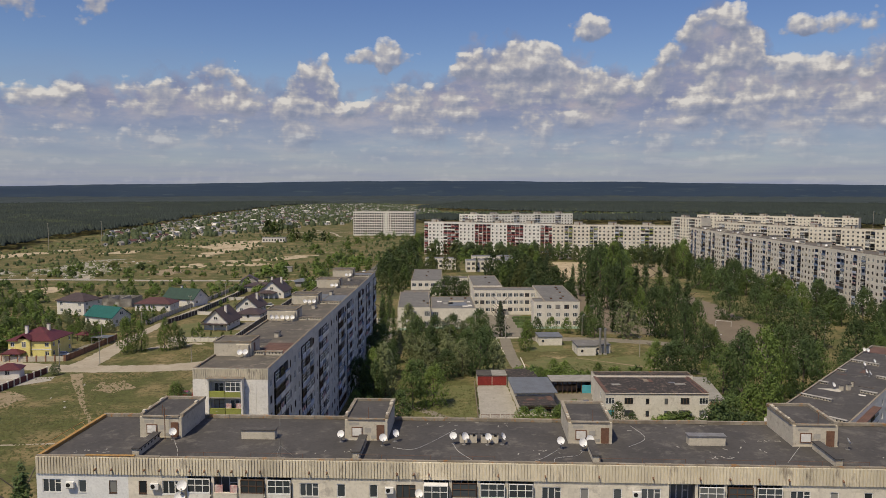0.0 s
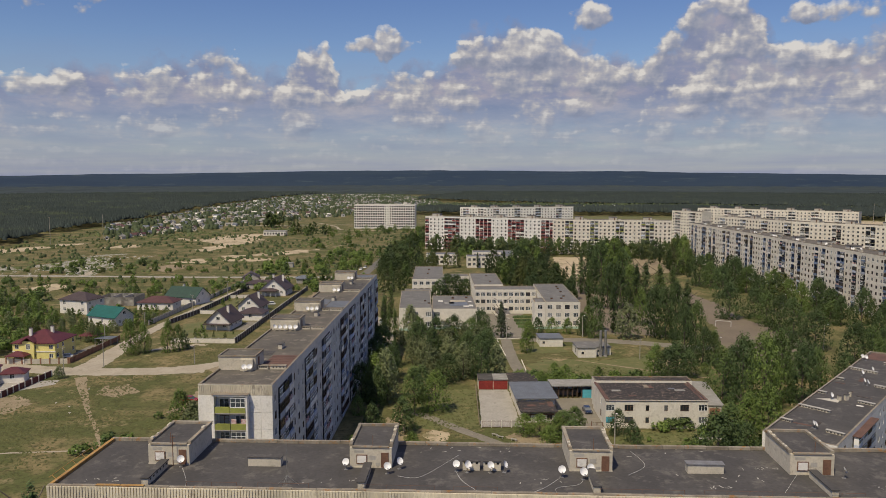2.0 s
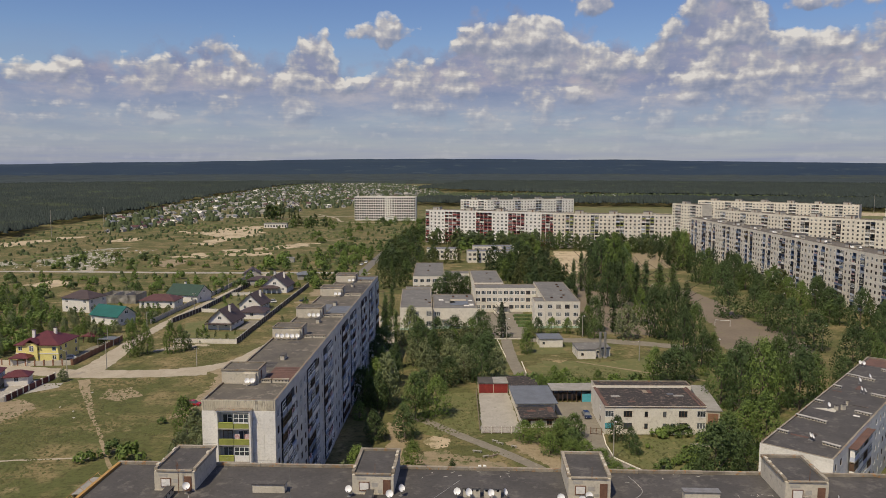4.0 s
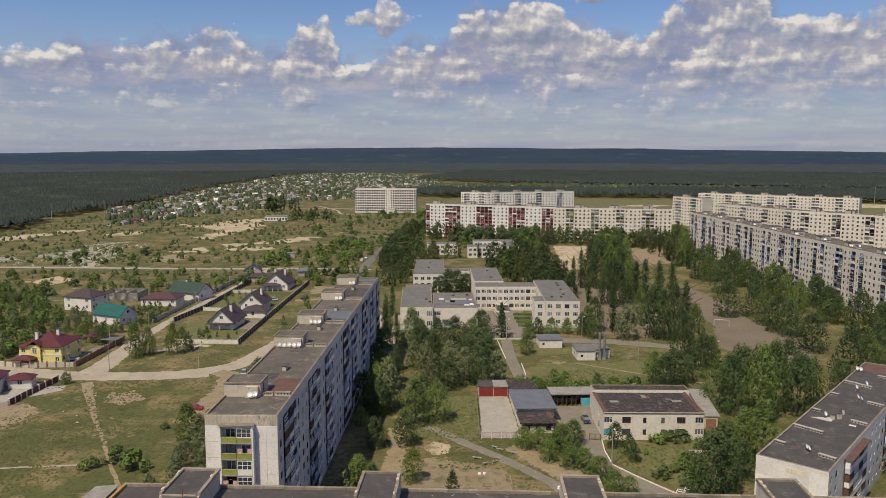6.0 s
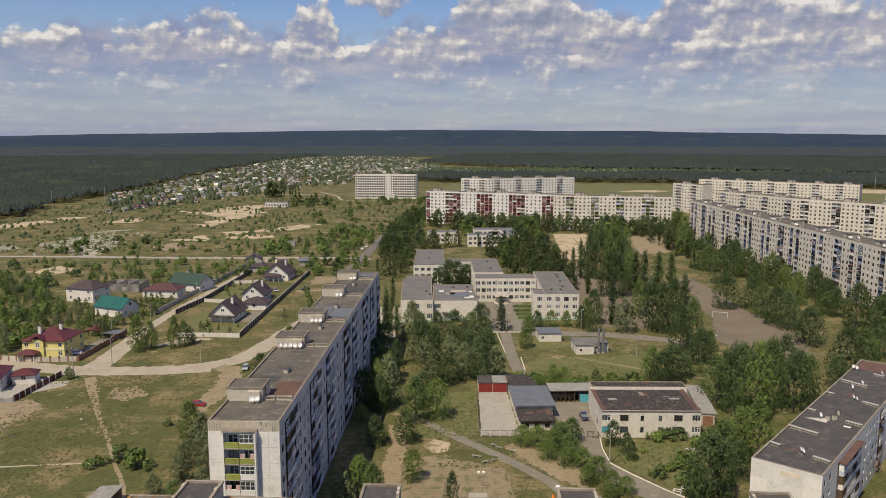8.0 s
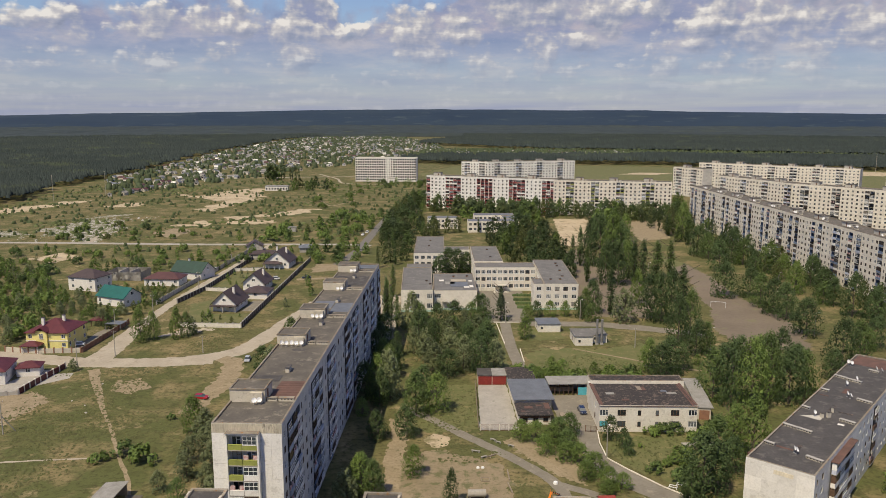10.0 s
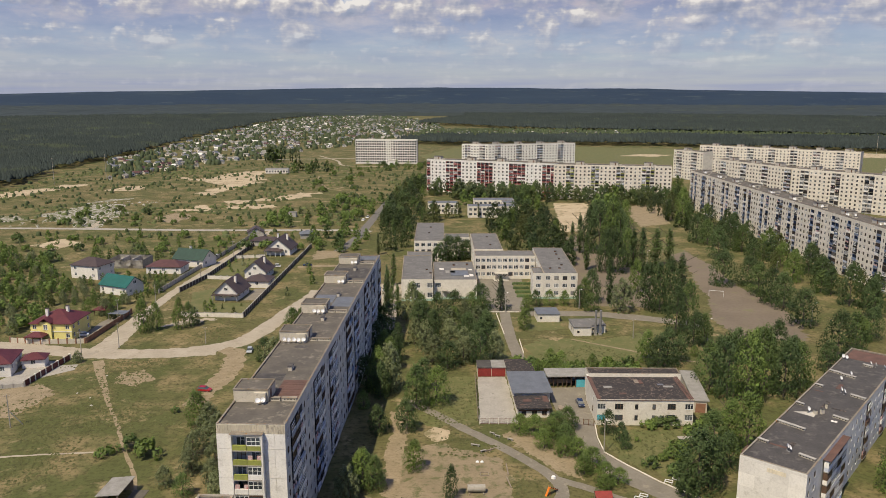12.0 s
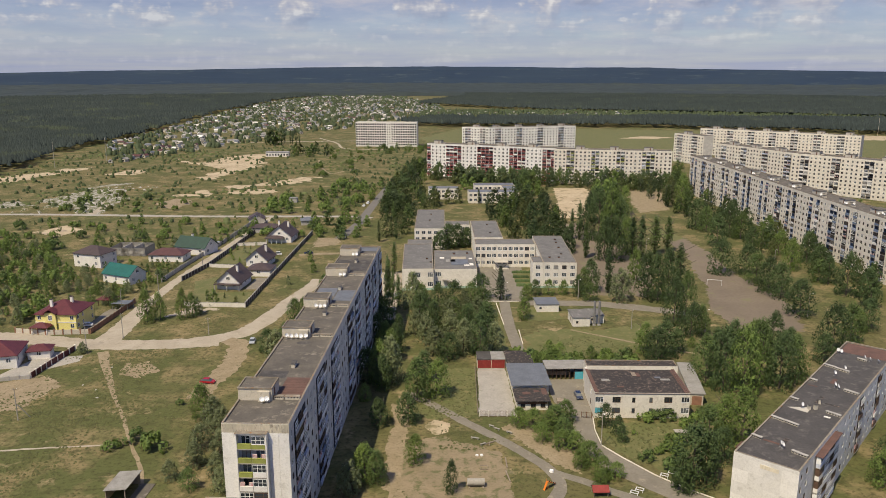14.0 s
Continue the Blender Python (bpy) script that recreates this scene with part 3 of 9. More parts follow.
def panel_block(label, p, q, depth, front, back="", ends=("", ""), floors=9, fh=2.8, plinth=0.8, band=1.2, mats=("panel", "bitumen_worn", "rim"), panels=("panel_grey",), lifts=(), share=0.6,
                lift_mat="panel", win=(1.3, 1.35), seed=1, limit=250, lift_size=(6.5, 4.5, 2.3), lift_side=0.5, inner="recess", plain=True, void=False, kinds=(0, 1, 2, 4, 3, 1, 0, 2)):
    m, L = along(p, q)
    block = thing("apartment_block", m, label, "apartment building", "apartment blocks")
    H = plinth + floors * fh
    fa = Facade(1, void)
    corners = [(0, 0), (L, 0), (L, depth), (0, depth)]
    for k, cells in enumerate((front, ends[1], back, ends[0])):
        a, b = corners[k], corners[(k + 1) % 4]
        n = max(1, round((Vector(a) - Vector(b)).length / 3.1))
        fa.wall(a, b, plinth, floors, fh, cells or "." * n, win=win, seed=seed + k, top=band, recess=0.5 if void else 0.14)
        fa.wall(a, b, 0, 1, plinth, ".")
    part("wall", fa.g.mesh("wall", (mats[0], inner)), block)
    top = H + band
    part("roof", Geo().box(0.02, 0.02, top - 0.5, L - 0.02, depth - 0.02, top - 0.25).mesh("roof", (mats[1],)), block)
    part("parapet", roof_rim(L, depth, top - 0.25 + 0.004, 0.3).mesh("parapet", (mats[2],)), block)
    lx, ly, lz = lift_size
    for k, s in enumerate(lifts):
        g = Geo().box(0, 0, 0, lx, ly, lz, 0).box(-0.25, -0.25, lz, lx + 0.25, ly + 0.25, lz + 0.22, 1)
        g.box(lx * 0.6, -0.04, 0.1, lx * 0.6 + 0.9, 0.0, 1.9, 2)
        g.box(lx + 0.4, ly * 0.3, 0, lx + 2.6, ly * 0.3 + 0.9, 0.9, 0).box(lx + 0.3, ly * 0.3 - 0.1, 0.9, lx + 2.7, ly * 0.3 + 1.0, 1.02, 1)
        part("lift_house", shared(("lift", lift_size, mats[0], lift_mat), lambda: g.mesh("lift_house", (lift_mat, mats[1], "rust"))), block,
             at(s - lx / 2, (depth - ly) * lift_side, top - 0.25))
    put_items(block, fa.items, panels, fh, share=share, limit=limit, plain=plain, kinds=kinds)
    return block, m, L, top - 0.25


def frayed(name, pts, z, mat, label, category, ragged, seed, kind):
    """A patch of small tiles that thins out unevenly towards its outline."""
    rng = np.random.default_rng(seed)
    P = np.array(pts, float)
    lo, hi = P.min(0) - ragged * 2, P.max(0) + ragged * 2
    s = max(0.24, math.sqrt((hi - lo).prod() / 22000))
    nx, ny = int((hi[0] - lo[0]) / s) + 1, int((hi[1] - lo[1]) / s) + 1
    gx, gy = np.meshgrid(lo[0] + np.arange(nx + 1) * s, lo[1] + np.arange(ny + 1) * s, indexing="ij")
    cx, cy = gx[:-1, :-1] + s / 2, gy[:-1, :-1] + s / 2
    dist, odd = np.full(cx.shape, 1e9), np.zeros(cx.shape, bool)
    for (ax, ay), (bx, by) in zip(P, np.roll(P, -1, 0)):
        t = np.clip(((cx - ax) * (bx - ax) + (cy - ay) * (by - ay)) / max(1e-6, (bx - ax) ** 2 + (by - ay) ** 2), 0, 1)
        dist = np.minimum(dist, np.hypot(cx - ax - t * (bx - ax), cy - ay - t * (by - ay)))
        if ay != by:
            odd ^= ((ay > cy) != (by > cy)) & (cx < (bx - ax) * (cy - ay) / (by - ay) + ax)
    k = 0.35 / max(ragged, 0.5)
    n1 = np.array([noise.fractal(Vector((x * k * 0.6, y * k * 0.6, seed)), 0.9, 2.1, 4) for x, y in zip(cx.ravel(), cy.ravel())]).reshape(cx.shape)
    keep = np.where(odd, dist, -dist) / (ragged * 2.2) + n1 * 1.1 > 0
    gx, gy = gx + rng.uniform(-0.33, 0.33, gx.shape) * s, gy + rng.uniform(-0.33, 0.33, gy.shape) * s
    g = Geo()
    g.v = [(float(x), float(y), z) for x, y in zip(gx.ravel(), gy.ravel())]
    g.f = [(i * (ny + 1) + j, (i + 1) * (ny + 1) + j, (i + 1) * (ny + 1) + j + 1, i * (ny + 1) + j + 1) for i, j in np.argwhere(keep).tolist()]
    g.m = [0] * len(g.f)
    return tagged(new(name, g.mesh(name, (mat,))), label, category, kind=kind)


def sheet(name, pts, z, mat, label, category, ragged=0.0, step=2.0, seed=1, kind="structure", thick=0.0):
    """A level patch of ground with an uneven outline; wide natural ones are frayed into islands and gaps."""
    rng = random.Random(seed)
    if ragged >= 0.5 and name != "pavement":
        return frayed(name, pts, z, mat, label, category, ragged, seed, kind)
    out = []
    for i, a in enumerate(pts):
        a, b = Vector(a), Vector(pts[(i + 1) % len(pts)])
        n = max(1, int((b - a).length / step)) if ragged else 1
        side = Vector((-(b - a).y, (b - a).x)).normalized()
        for k in range(n):
            w = a.lerp(b, k / n) + side * rng.uniform(-ragged, ragged)
            out.append((w.x, w.y))
    bm = bmesh.new()
    vs = [bm.verts.new((x, y, z)) for x, y in out]
    f = bm.faces.new(vs)
    f.normal_update()
    if f.normal.z < 0:
        f.normal_flip()
    bmesh.ops.triangulate(bm, faces=bm.faces[:])
    me = bpy.data.meshes.new(name)
    bm.to_mesh(me)
    bm.free()
    me.materials.append(M[mat])
    return tagged(new(name, me), label, category, kind=kind)


def ribbon(name, pts, width, z, mat, label, category="path", ragged=0.15, step=1.5, seed=1, kind="structure"):
    """A road or path along a bent line, with a wandering edge."""
    rng = random.Random(seed)
    line = []
    P = [Vector(p) for p in pts]
    for i in range(len(P) - 1):
        p0, p1, p2, p3 = P[max(i - 1, 0)], P[i], P[i + 1], P[min(i + 2, len(P) - 1)]
        n = max(2, int((p2 - p1).length / step))
        for k in range(n):
            t = k / n
            line.append(0.5 * ((2 * p1) + (p2 - p0) * t + (2 * p0 - 5 * p1 + 4 * p2 - p3) * t * t + (3 * p1 - p0 - 3 * p2 + p3) * t ** 3))
    line.append(P[-1])
    g = Geo()
    rows = []
    for i, c in enumerate(line):
        d = (line[min(i + 1, len(line) - 1)] - line[max(i - 1, 0)]).normalized()
        s = Vector((-d.y, d.x))
        w = width / 2 if not callable(width) else width(i / max(1, len(line) - 1)) / 2
        a, b = c + s * (w + rng.uniform(-ragged, ragged)), c - s * (w + rng.uniform(-ragged, ragged))
        rows.append(((a.x, a.y, z), (b.x, b.y, z)))
    for (a, b), (c, d) in zip(rows, rows[1:]):
        g.face([b, d, c, a])
    return solid(name, g, (mat,), label, category, kind=kind)


def inside(x, y, poly):
    r = False
    j = len(poly) - 1
    for i in range(len(poly)):
        (xi, yi), (xj, yj) = poly[i], poly[j]
        if (yi > y) != (yj > y) and x < (xj - xi) * (y - yi) / (yj - yi) + xi:
            r = not r
        j = i
    return r

# ---- ground ----
def ground_material():
    """Dry grassland: olive, straw and green patches at three scales, with thin bare spots."""
    m = bpy.data.materials.new("rough_grassland")
    m.use_nodes = True
    n, l = m.node_tree.nodes, m.node_tree.links
    b = n["Principled BSDF"]
    geo = n.new("ShaderNodeNewGeometry")

    def tex(s, detail, lo, hi, off=0.0):
        v = n.new("ShaderNodeVectorMath")
        v.operation = "ADD"
        v.inputs[1].default_value = (off, off * 0.7, 0)
        l.new(geo.outputs["Position"], v.inputs[0])
        t = n.new("ShaderNodeTexNoise")
        t.inputs["Scale"].default_value, t.inputs["Detail"].default_value, t.inputs["Roughness"].default_value = s, detail, 0.62
        l.new(v.outputs[0], t.inputs["Vector"])
        r = n.new("ShaderNodeMapRange")
        r.inputs[1].default_value, r.inputs[2].default_value = lo, hi
        l.new(t.outputs[0], r.inputs[0])
        return r.outputs[0], t.outputs[0]

    def mix(f, a, c):
        x = n.new("ShaderNodeMix")
        x.data_type = "RGBA"
        l.new(f, x.inputs["Factor"])
        for s_, v in ((6, a), (7, c)):
            if isinstance(v, tuple):
                x.inputs[s_].default_value = (*v, 1)
            else:
                l.new(v, x.inputs[s_])
        return x.outputs[2]

    col = mix(tex(0.016, 4.0, 0.38, 0.55)[0], (0.128, 0.115, 0.050), (0.090, 0.099, 0.036))
    col = mix(tex(0.07, 8.0, 0.47, 0.62, 31)[0], col, (0.205, 0.165, 0.083))
    col = mix(tex(0.28, 6.0, 0.52, 0.70, 77)[0], col, (0.063, 0.064, 0.025))
    col = mix(tex(0.11, 8.0, 0.59, 0.68, 140)[0], col, (0.279, 0.222, 0.125))
    f, raw = tex(0.9, 6.0, 0.50, 0.70, 9)
    col = mix(f, col, (0.053, 0.049, 0.021))
    l.new(col, b.inputs["Base Color"])
    b.inputs["Roughness"].default_value, b.inputs["Specular IOR Level"].default_value = 0.95, 0.15
    bu = n.new("ShaderNodeBump")
    bu.inputs["Strength"].default_value, bu.inputs["Distance"].default_value = 0.5, 0.3
    l.new(raw, bu.inputs["Height"])
    l.new(bu.outputs[0], b.inputs["Normal"])
    return m


M["ground"] = ground_material()
xs = sorted({*range(-5200, -400, 400), *range(-400, 500, 25), *range(500, 5201, 400)})
ys = sorted({*range(-2000, -100, 400), *range(-100, 1000, 25), *range(1000, 5300, 400)})
g = Geo()
g.v = [(x, y, 0.0) for y in ys for x in xs]
nx = len(xs)
g.f = [(j * nx + i, j * nx + i + 1, (j + 1) * nx + i + 1, (j + 1) * nx + i) for j in range(len(ys) - 1) for i in range(nx - 1)]
g.m = [0] * len(g.f)
solid("ground", g, ("ground",), "rough dry grassland with bare patches", "ground", kind="structure")

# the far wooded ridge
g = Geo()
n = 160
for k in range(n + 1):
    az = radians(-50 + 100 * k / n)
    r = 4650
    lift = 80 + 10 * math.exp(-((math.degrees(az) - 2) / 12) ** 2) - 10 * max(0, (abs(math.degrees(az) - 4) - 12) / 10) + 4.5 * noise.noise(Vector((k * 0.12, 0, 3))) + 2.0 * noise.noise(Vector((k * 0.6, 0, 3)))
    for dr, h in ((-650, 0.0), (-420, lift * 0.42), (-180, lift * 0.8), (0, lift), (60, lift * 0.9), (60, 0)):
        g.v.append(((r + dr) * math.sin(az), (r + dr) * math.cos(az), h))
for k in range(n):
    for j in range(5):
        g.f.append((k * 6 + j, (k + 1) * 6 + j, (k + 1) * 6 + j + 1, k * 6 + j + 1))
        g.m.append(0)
# navy instead of pine green: distance haze is put into the colour
M["far_wood"] = material("haze_blue_pine_wood", (0.012, 0.026, 0.050), (0.020, 0.036, 0.056), scale=0.0025, fine=0.012, bump=0.0, c3=(0.046, 0.066, 0.074), stretch=(1, 1, 9), stain=0.57, grain=0.6)
ridge = solid("backdrop", g, ("far_wood",), "long low ridge of dark pine forest with haze painted in as blue", "hills", kind="structure")

# roads, tracks, bare ground
ribbon("road", [(-250, 252), (-180, 250), (-142, 248), (-125, 244), (-105, 239.5), (-80, 240), (-68, 242)], 9.0, 0.03, "dirt_road", "wide pale unpaved village road", "road", 0.5, seed=2)
ribbon("road", [(-84, 240.5), (-77, 241.2), (-66, 246.5), (-60, 254), (-55.2, 270), (-50.4, 292), (-46.6, 305), (-44.5, 319)], lambda t: 8.5 - 3.0 * t, 0.038, "dirt_road", "pale dirt driveway curving behind the apartment block", "road", 0.5, seed=3)
ribbon("road", [(-66, 243), (-61, 239), (-59.4, 228), (-59.4, 221), (-60.4, 212), (-62.5, 203), (-62, 196)], 6.5, 0.046, "path", "brown bare parking strip beside the apartment block", "road", 0.8, seed=4)
ribbon("road", [(-106, 240), (-105.5, 255), (-106.5, 280), (-105.5, 313), (-102.5, 345), (-98, 387), (-93, 444), (-90, 462)], lambda t: 9.5 - 5.0 * min(1, t * 4), 0.054, "dirt_road", "pale unpaved lane between the garden fences", "road", 0.35, seed=5)
ribbon("road", [(-420, 478), (-262, 476), (-201, 472), (-137, 466), (-50, 463), (-30, 458)], 5.5, 0.03, "concrete", "straight pale concrete field road", "road", 0.3, seed=6)
ribbon("road", [(-44, 400), (-37, 440), (-32, 500), (-23, 600), (-8, 690), (8, 775), (25, 850)], 5.6, 0.04, "tarmac", "grey asphalt road", "road", 0.1, seed=7)
ribbon("path", [(-103, 233), (-98, 222), (-94.8, 215.8), (-86.5, 198.8), (-79.3, 185.7), (-72.1, 171.1), (-65.2, 158.3), (-62, 150)], lambda t: 3.6 - 2.6 * min(1, t * 2.2), 0.03, "path", "sandy trodden footpath across the meadow", seed=8)
ribbon("path", [(-125, 164), (-100, 167), (-84, 168.5), (-74, 169)], 0.8, 0.03, "dirt_road", "faint pale track in the grass", seed=9)

# ---- apartment blocks ----
# the near nine-storey block, seen from above its front
NB = 28.95


def near_block():
    m, L = along((-39.1, 78.5), (45.3, 72.1))
    L, D, fh, floors = 116.0, 14.9, 2.8, 9
    block = thing("apartment_block", m, "long pale concrete nine-storey apartment block with a flat bitumen roof", "apartment building", "apartment blocks")
    top = NB - 0.0
    z0 = top - 1.8 - floors * fh
    fa = Facade(1)
    runs = [(0, 9.6, "wnn", 2), (9.6, 15.6, "nw", 0), (15.6, 26.6, "LLLL", 0)]
    for k in range(3):
        a = 26.6 + k * 24.4
        runs += [(a, a + 13.1, "wnnw", 0), (a + 13.1, a + 24.4, "LLLL", 0)]
    runs.append((99.8, L, "wnnwL", 0))
    for k, (a, b, cells, mt) in enumerate(runs):
        fa.wall((a, 0), (b, 0), z0, floors, fh, cells, win=(1.95, 1.4), sill=0.78, seed=5 + k, m=mt)
    fa.wall((L, 0), (L, D), z0, floors, fh, ".....", top=1.55)
    fa.wall((L, D), (0, D), z0, floors, fh, "w.wn.w.w.wn.w.w.w." * 2, seed=8, top=1.55)
    fa.wall((0, D), (0, 0), z0, floors, fh, "..w..", seed=9, top=1.55)
    for a, b in (((0, 0), (L, 0)), ((L, 0), (L, D)), ((L, D), (0, D)), ((0, D), (0, 0))):
        fa.wall(a, b, 0, 1, z0, ".")
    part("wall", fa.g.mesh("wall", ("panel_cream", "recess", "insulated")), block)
    # ribbed concrete parapet band
    zb, zt = z0 + floors * fh, top - 0.05
    s = 0.0
    while s < L - 0.1:
        length = min(6.4, L - s)
        n = max(1, int(length / 0.31))
        xs = [0.0]
        for k in range(n):
            xs += [0.03 + (k + 0.24) * (length - 0.06) / n, 0.03 + (k + 0.96) * (length - 0.06) / n]
        xs.append(length - 0.02)
        g = relief(xs, [zb, zt], lambda i, j: (-0.16 if i % 2 else -0.07, 0), 0.0)
        part("parapet_panel", g.mesh("parapet_panel", ("ribbed",)), block, at(s, 0, 0))
        s += 6.4
    part("roof", Geo().box(0.02, 0.02, top - 0.6, L - 0.02, D - 0.02, top - 0.3).mesh("roof", ("bitumen",)), block)
    def slab(w, d):
        return shared(("cope", round(w, 2), round(d, 2)), lambda: Geo().box(0.02, 0, 0, w - 0.02, d, 0.34).mesh("coping_slab", ("rim",)))
    for k in range(45):
        w = L / 45
        part("coping_slab", slab(w, 0.42), block, at(k * w, 0.002, top - 0.296 + 0.012 * (k * 7 % 5)))
        part("coping_slab", slab(w, 0.42), block, at(k * w, D - 0.424, top - 0.296 + 0.012 * (k * 5 % 4)))
    for k in range(5):
        d = (D - 0.86) / 5
        for x in (0.002, L - 0.424):
            part("coping_slab", shared(("rusty", round(d, 2)), lambda: Geo().box(0.02, 0, 0, 0.4, d - 0.03, 0.34).mesh("coping_slab", ("rim_rust",))), block, at(x, 0.43 + k * d, top - 0.296))
    for k in (2, 3):
        part("coping_sheet", Geo().box(k * L / 45 + 0.03, -0.04, 0.0, (k + 1) * L / 45 - 0.03, 0.40, 0.03).mesh("coping_sheet", ("rim_rust",)), block, at(0, 0, top + 0.1), "rusty tin sheet over the coping")
    put_items(block, fa.items, ("panel_cream", "panel_white", "panel", "brown_wood"), fh, share=0.8, limit=290, kinds=(1, 2, 3, 1, 4, 0, 1, 5))
    return block, m


near, NBM = near_block()
NBI = NBM.inverted()
# the shaded block that runs away from the camera
lb, LBM, LBL, LBZ = panel_block(
    "long grey nine-storey panel apartment block with loggias and lift houses", (-24.0, 123.0), (-14.6, 264.0), 12.3,
    "wLLLnwwLLLwnLLLnwwwLLLwLLLnwwLLLnwLLLnwLL", "w.w.n.w.w." * 4, ("", ""), plinth=0.6, band=1.45,
    mats=("panel_grey", "bitumen_worn", "rim"), panels=("grey_blue", "panel_white", "panel_white", "grey_blue", "panel_grey", "blue"), kinds=(0, 1, 2, 4, 1, 2, 3, 0, 4), seed=11, lift_mat="render",
    lifts=(), limit=300)

# far blocks: the red-balconied row, the block behind it, the long block on the flank, and the rows behind that
panel_block("pale nine-storey panel block with red loggias", (5.4, 645.3), (105.7, 600.5), 12.5, "LwwwwLLLLwwwwLLLLwwwwLLLLwwwwLLL", "", ("wLLw", ""),
            mats=("panel_white", "bitumen_worn", "rim"), panels=("maroon", "maroon", "maroon", "panel_white"), lifts=(8, 38, 64, 90), share=0.25, inner="recess_red", kinds=(0, 0, 2, 0, 1, 0, 3, 0), seed=21, lift_mat="panel")
panel_block("pale nine-storey panel block with grey loggias", (104.5, 599.0), (191.5, 578.4), 12.5, "wwwLLwwwwLLwwwwLLwwwwLLLwwww", "", ("", "wLLw"),
            band=0.9, mats=("panel_cream", "bitumen_worn", "rim"), panels=("panel_grey", "olive", "grey_blue", "panel_white"), lifts=(20, 46, 72), share=0.3, seed=22)
panel_block("angled nine-storey panel block behind the red-balconied one", (72.0, 814.0), (168.4, 836.8), 12.5, "wwLLwwwwwLLwwwwwLLwwwwwLLwwww", "", ("wLLw", ""),
            mats=("panel_white", "bitumen_worn", "rim"), panels=("panel_grey", "panel_white", "grey_blue"), lifts=(10, 35, 60, 85), share=0.3, seed=23)
panel_block("nine-storey panel block turned away behind the red-balconied one", (44.2, 823.0), (71.6, 814.0), 12.5, "wLLwwwLLw", "", ("wLLw", ""),
            mats=("panel_white", "bitumen_worn", "rim"), panels=("panel_grey", "panel_white", "grey_blue"), lifts=(14,), share=0.3, seed=24)
panel_block("very long nine-storey panel block with blue loggias", (195.0, 548.0), (195.5, 262.0), 12.5, "dLnLwdnLLwdLnLwdw" * 5, "", ("wwww", ""),
            mats=("panel_cream", "bitumen_worn", "rim"), panels=("blue", "blue", "grey_blue", "panel_white", "black"), lifts=(16, 42, 68, 94, 120, 146, 172, 198, 224, 250, 276), share=0.35, seed=25,
            lift_size=(6.0, 4.5, 1.8), inner="recess_blue", kinds=(0, 2, 0, 4, 3, 1, 0, 2))
panel_block("cream nine-storey panel block with dark loggias", (248.0, 640.0), (276.0, 563.0), 12.5, "wwLLwwdwwLLwwdwwLLwwdwwLL", "", ("wwww", ""),
            mats=("panel_cream", "bitumen_worn", "rim"), panels=("panel_grey", "panel_white", "grey_blue"), lifts=(15, 40, 65), share=0.3, seed=26)
panel_block("cream nine-storey panel block on the bend", (276.0, 562.0), (330.0, 488.0), 12.5, "wwLLwwdwwLLwwdwwLLwwdwwLLwwd", "", ("", ""),
            mats=("panel_cream", "bitumen_worn", "rim"), panels=("panel_grey", "panel_white", "black"), lifts=(15, 40, 65), share=0.3, seed=27)
panel_block("tall end of the cream panel row", (245.5, 741.0), (262.0, 707.0), 12.5, "wLLwwwLLww", "", ("wLLw", "...."),
            mats=("panel_cream", "bitumen_worn", "rim"), panels=("panel_grey", "panel_white"), lifts=(12,), share=0.3, seed=28)
panel_block("pale nine-storey panel block in the back row", (292.0, 800.0), (408.0, 703.0), 12.5, "wwLLwwwwLLwwwwLLwwwwLLwwwwLLwwwwLLwwwwLLwwww", "", ("wLLw", ""),
            mats=("panel_cream", "bitumen_worn", "rim"), panels=("panel_grey", "panel_white"), lifts=(15, 40, 65, 90, 115, 140), share=0.3, seed=29)
panel_block("pale nine-storey panel block at the far end", (425.0, 690.0), (470.0, 640.0), 12.5, "wwLLwwwwLLwwwwLLwwww", "", ("wLLw", ""),
            mats=("panel_cream", "bitumen_worn", "rim"), panels=("panel_grey", "panel_white"), lifts=(15, 40), share=0.3, seed=30)
# unfinished white hospital-like block, black backs paint its empty openings as unlit
panel_block("white nine-storey public building with rows of dark windows", (-74.5, 893.0), (-4.3, 886.0), 16.0, "wwwwwwwwwwwwwnndwwwwwwwwww", "", ("wwww", "wwww"), floors=9, fh=2.85,
            mats=("panel_white", "panel", "panel_white"), share=0.0, seed=31, win=(2.0, 1.8), band=0.9, void=True, inner="black")
# five-storey block by the near right
ra, RAM, RAL, RAZ = panel_block("pale five-storey apartment block with a flat dark roof", (61.9, 133.4), (71.1, 125.0), 83.5, "....", "....", ("wnLwwnwLwnwwLwnwLwnwwLwn", "nw.wwwww.wnwwLwnwwLwnwwL"),
                              floors=5, fh=2.75, plinth=0.7, band=0.75, mats=("panel_white", "bitumen", "rim"), panels=("panel_white", "panel_grey", "brown_wood"), seed=33, limit=200)
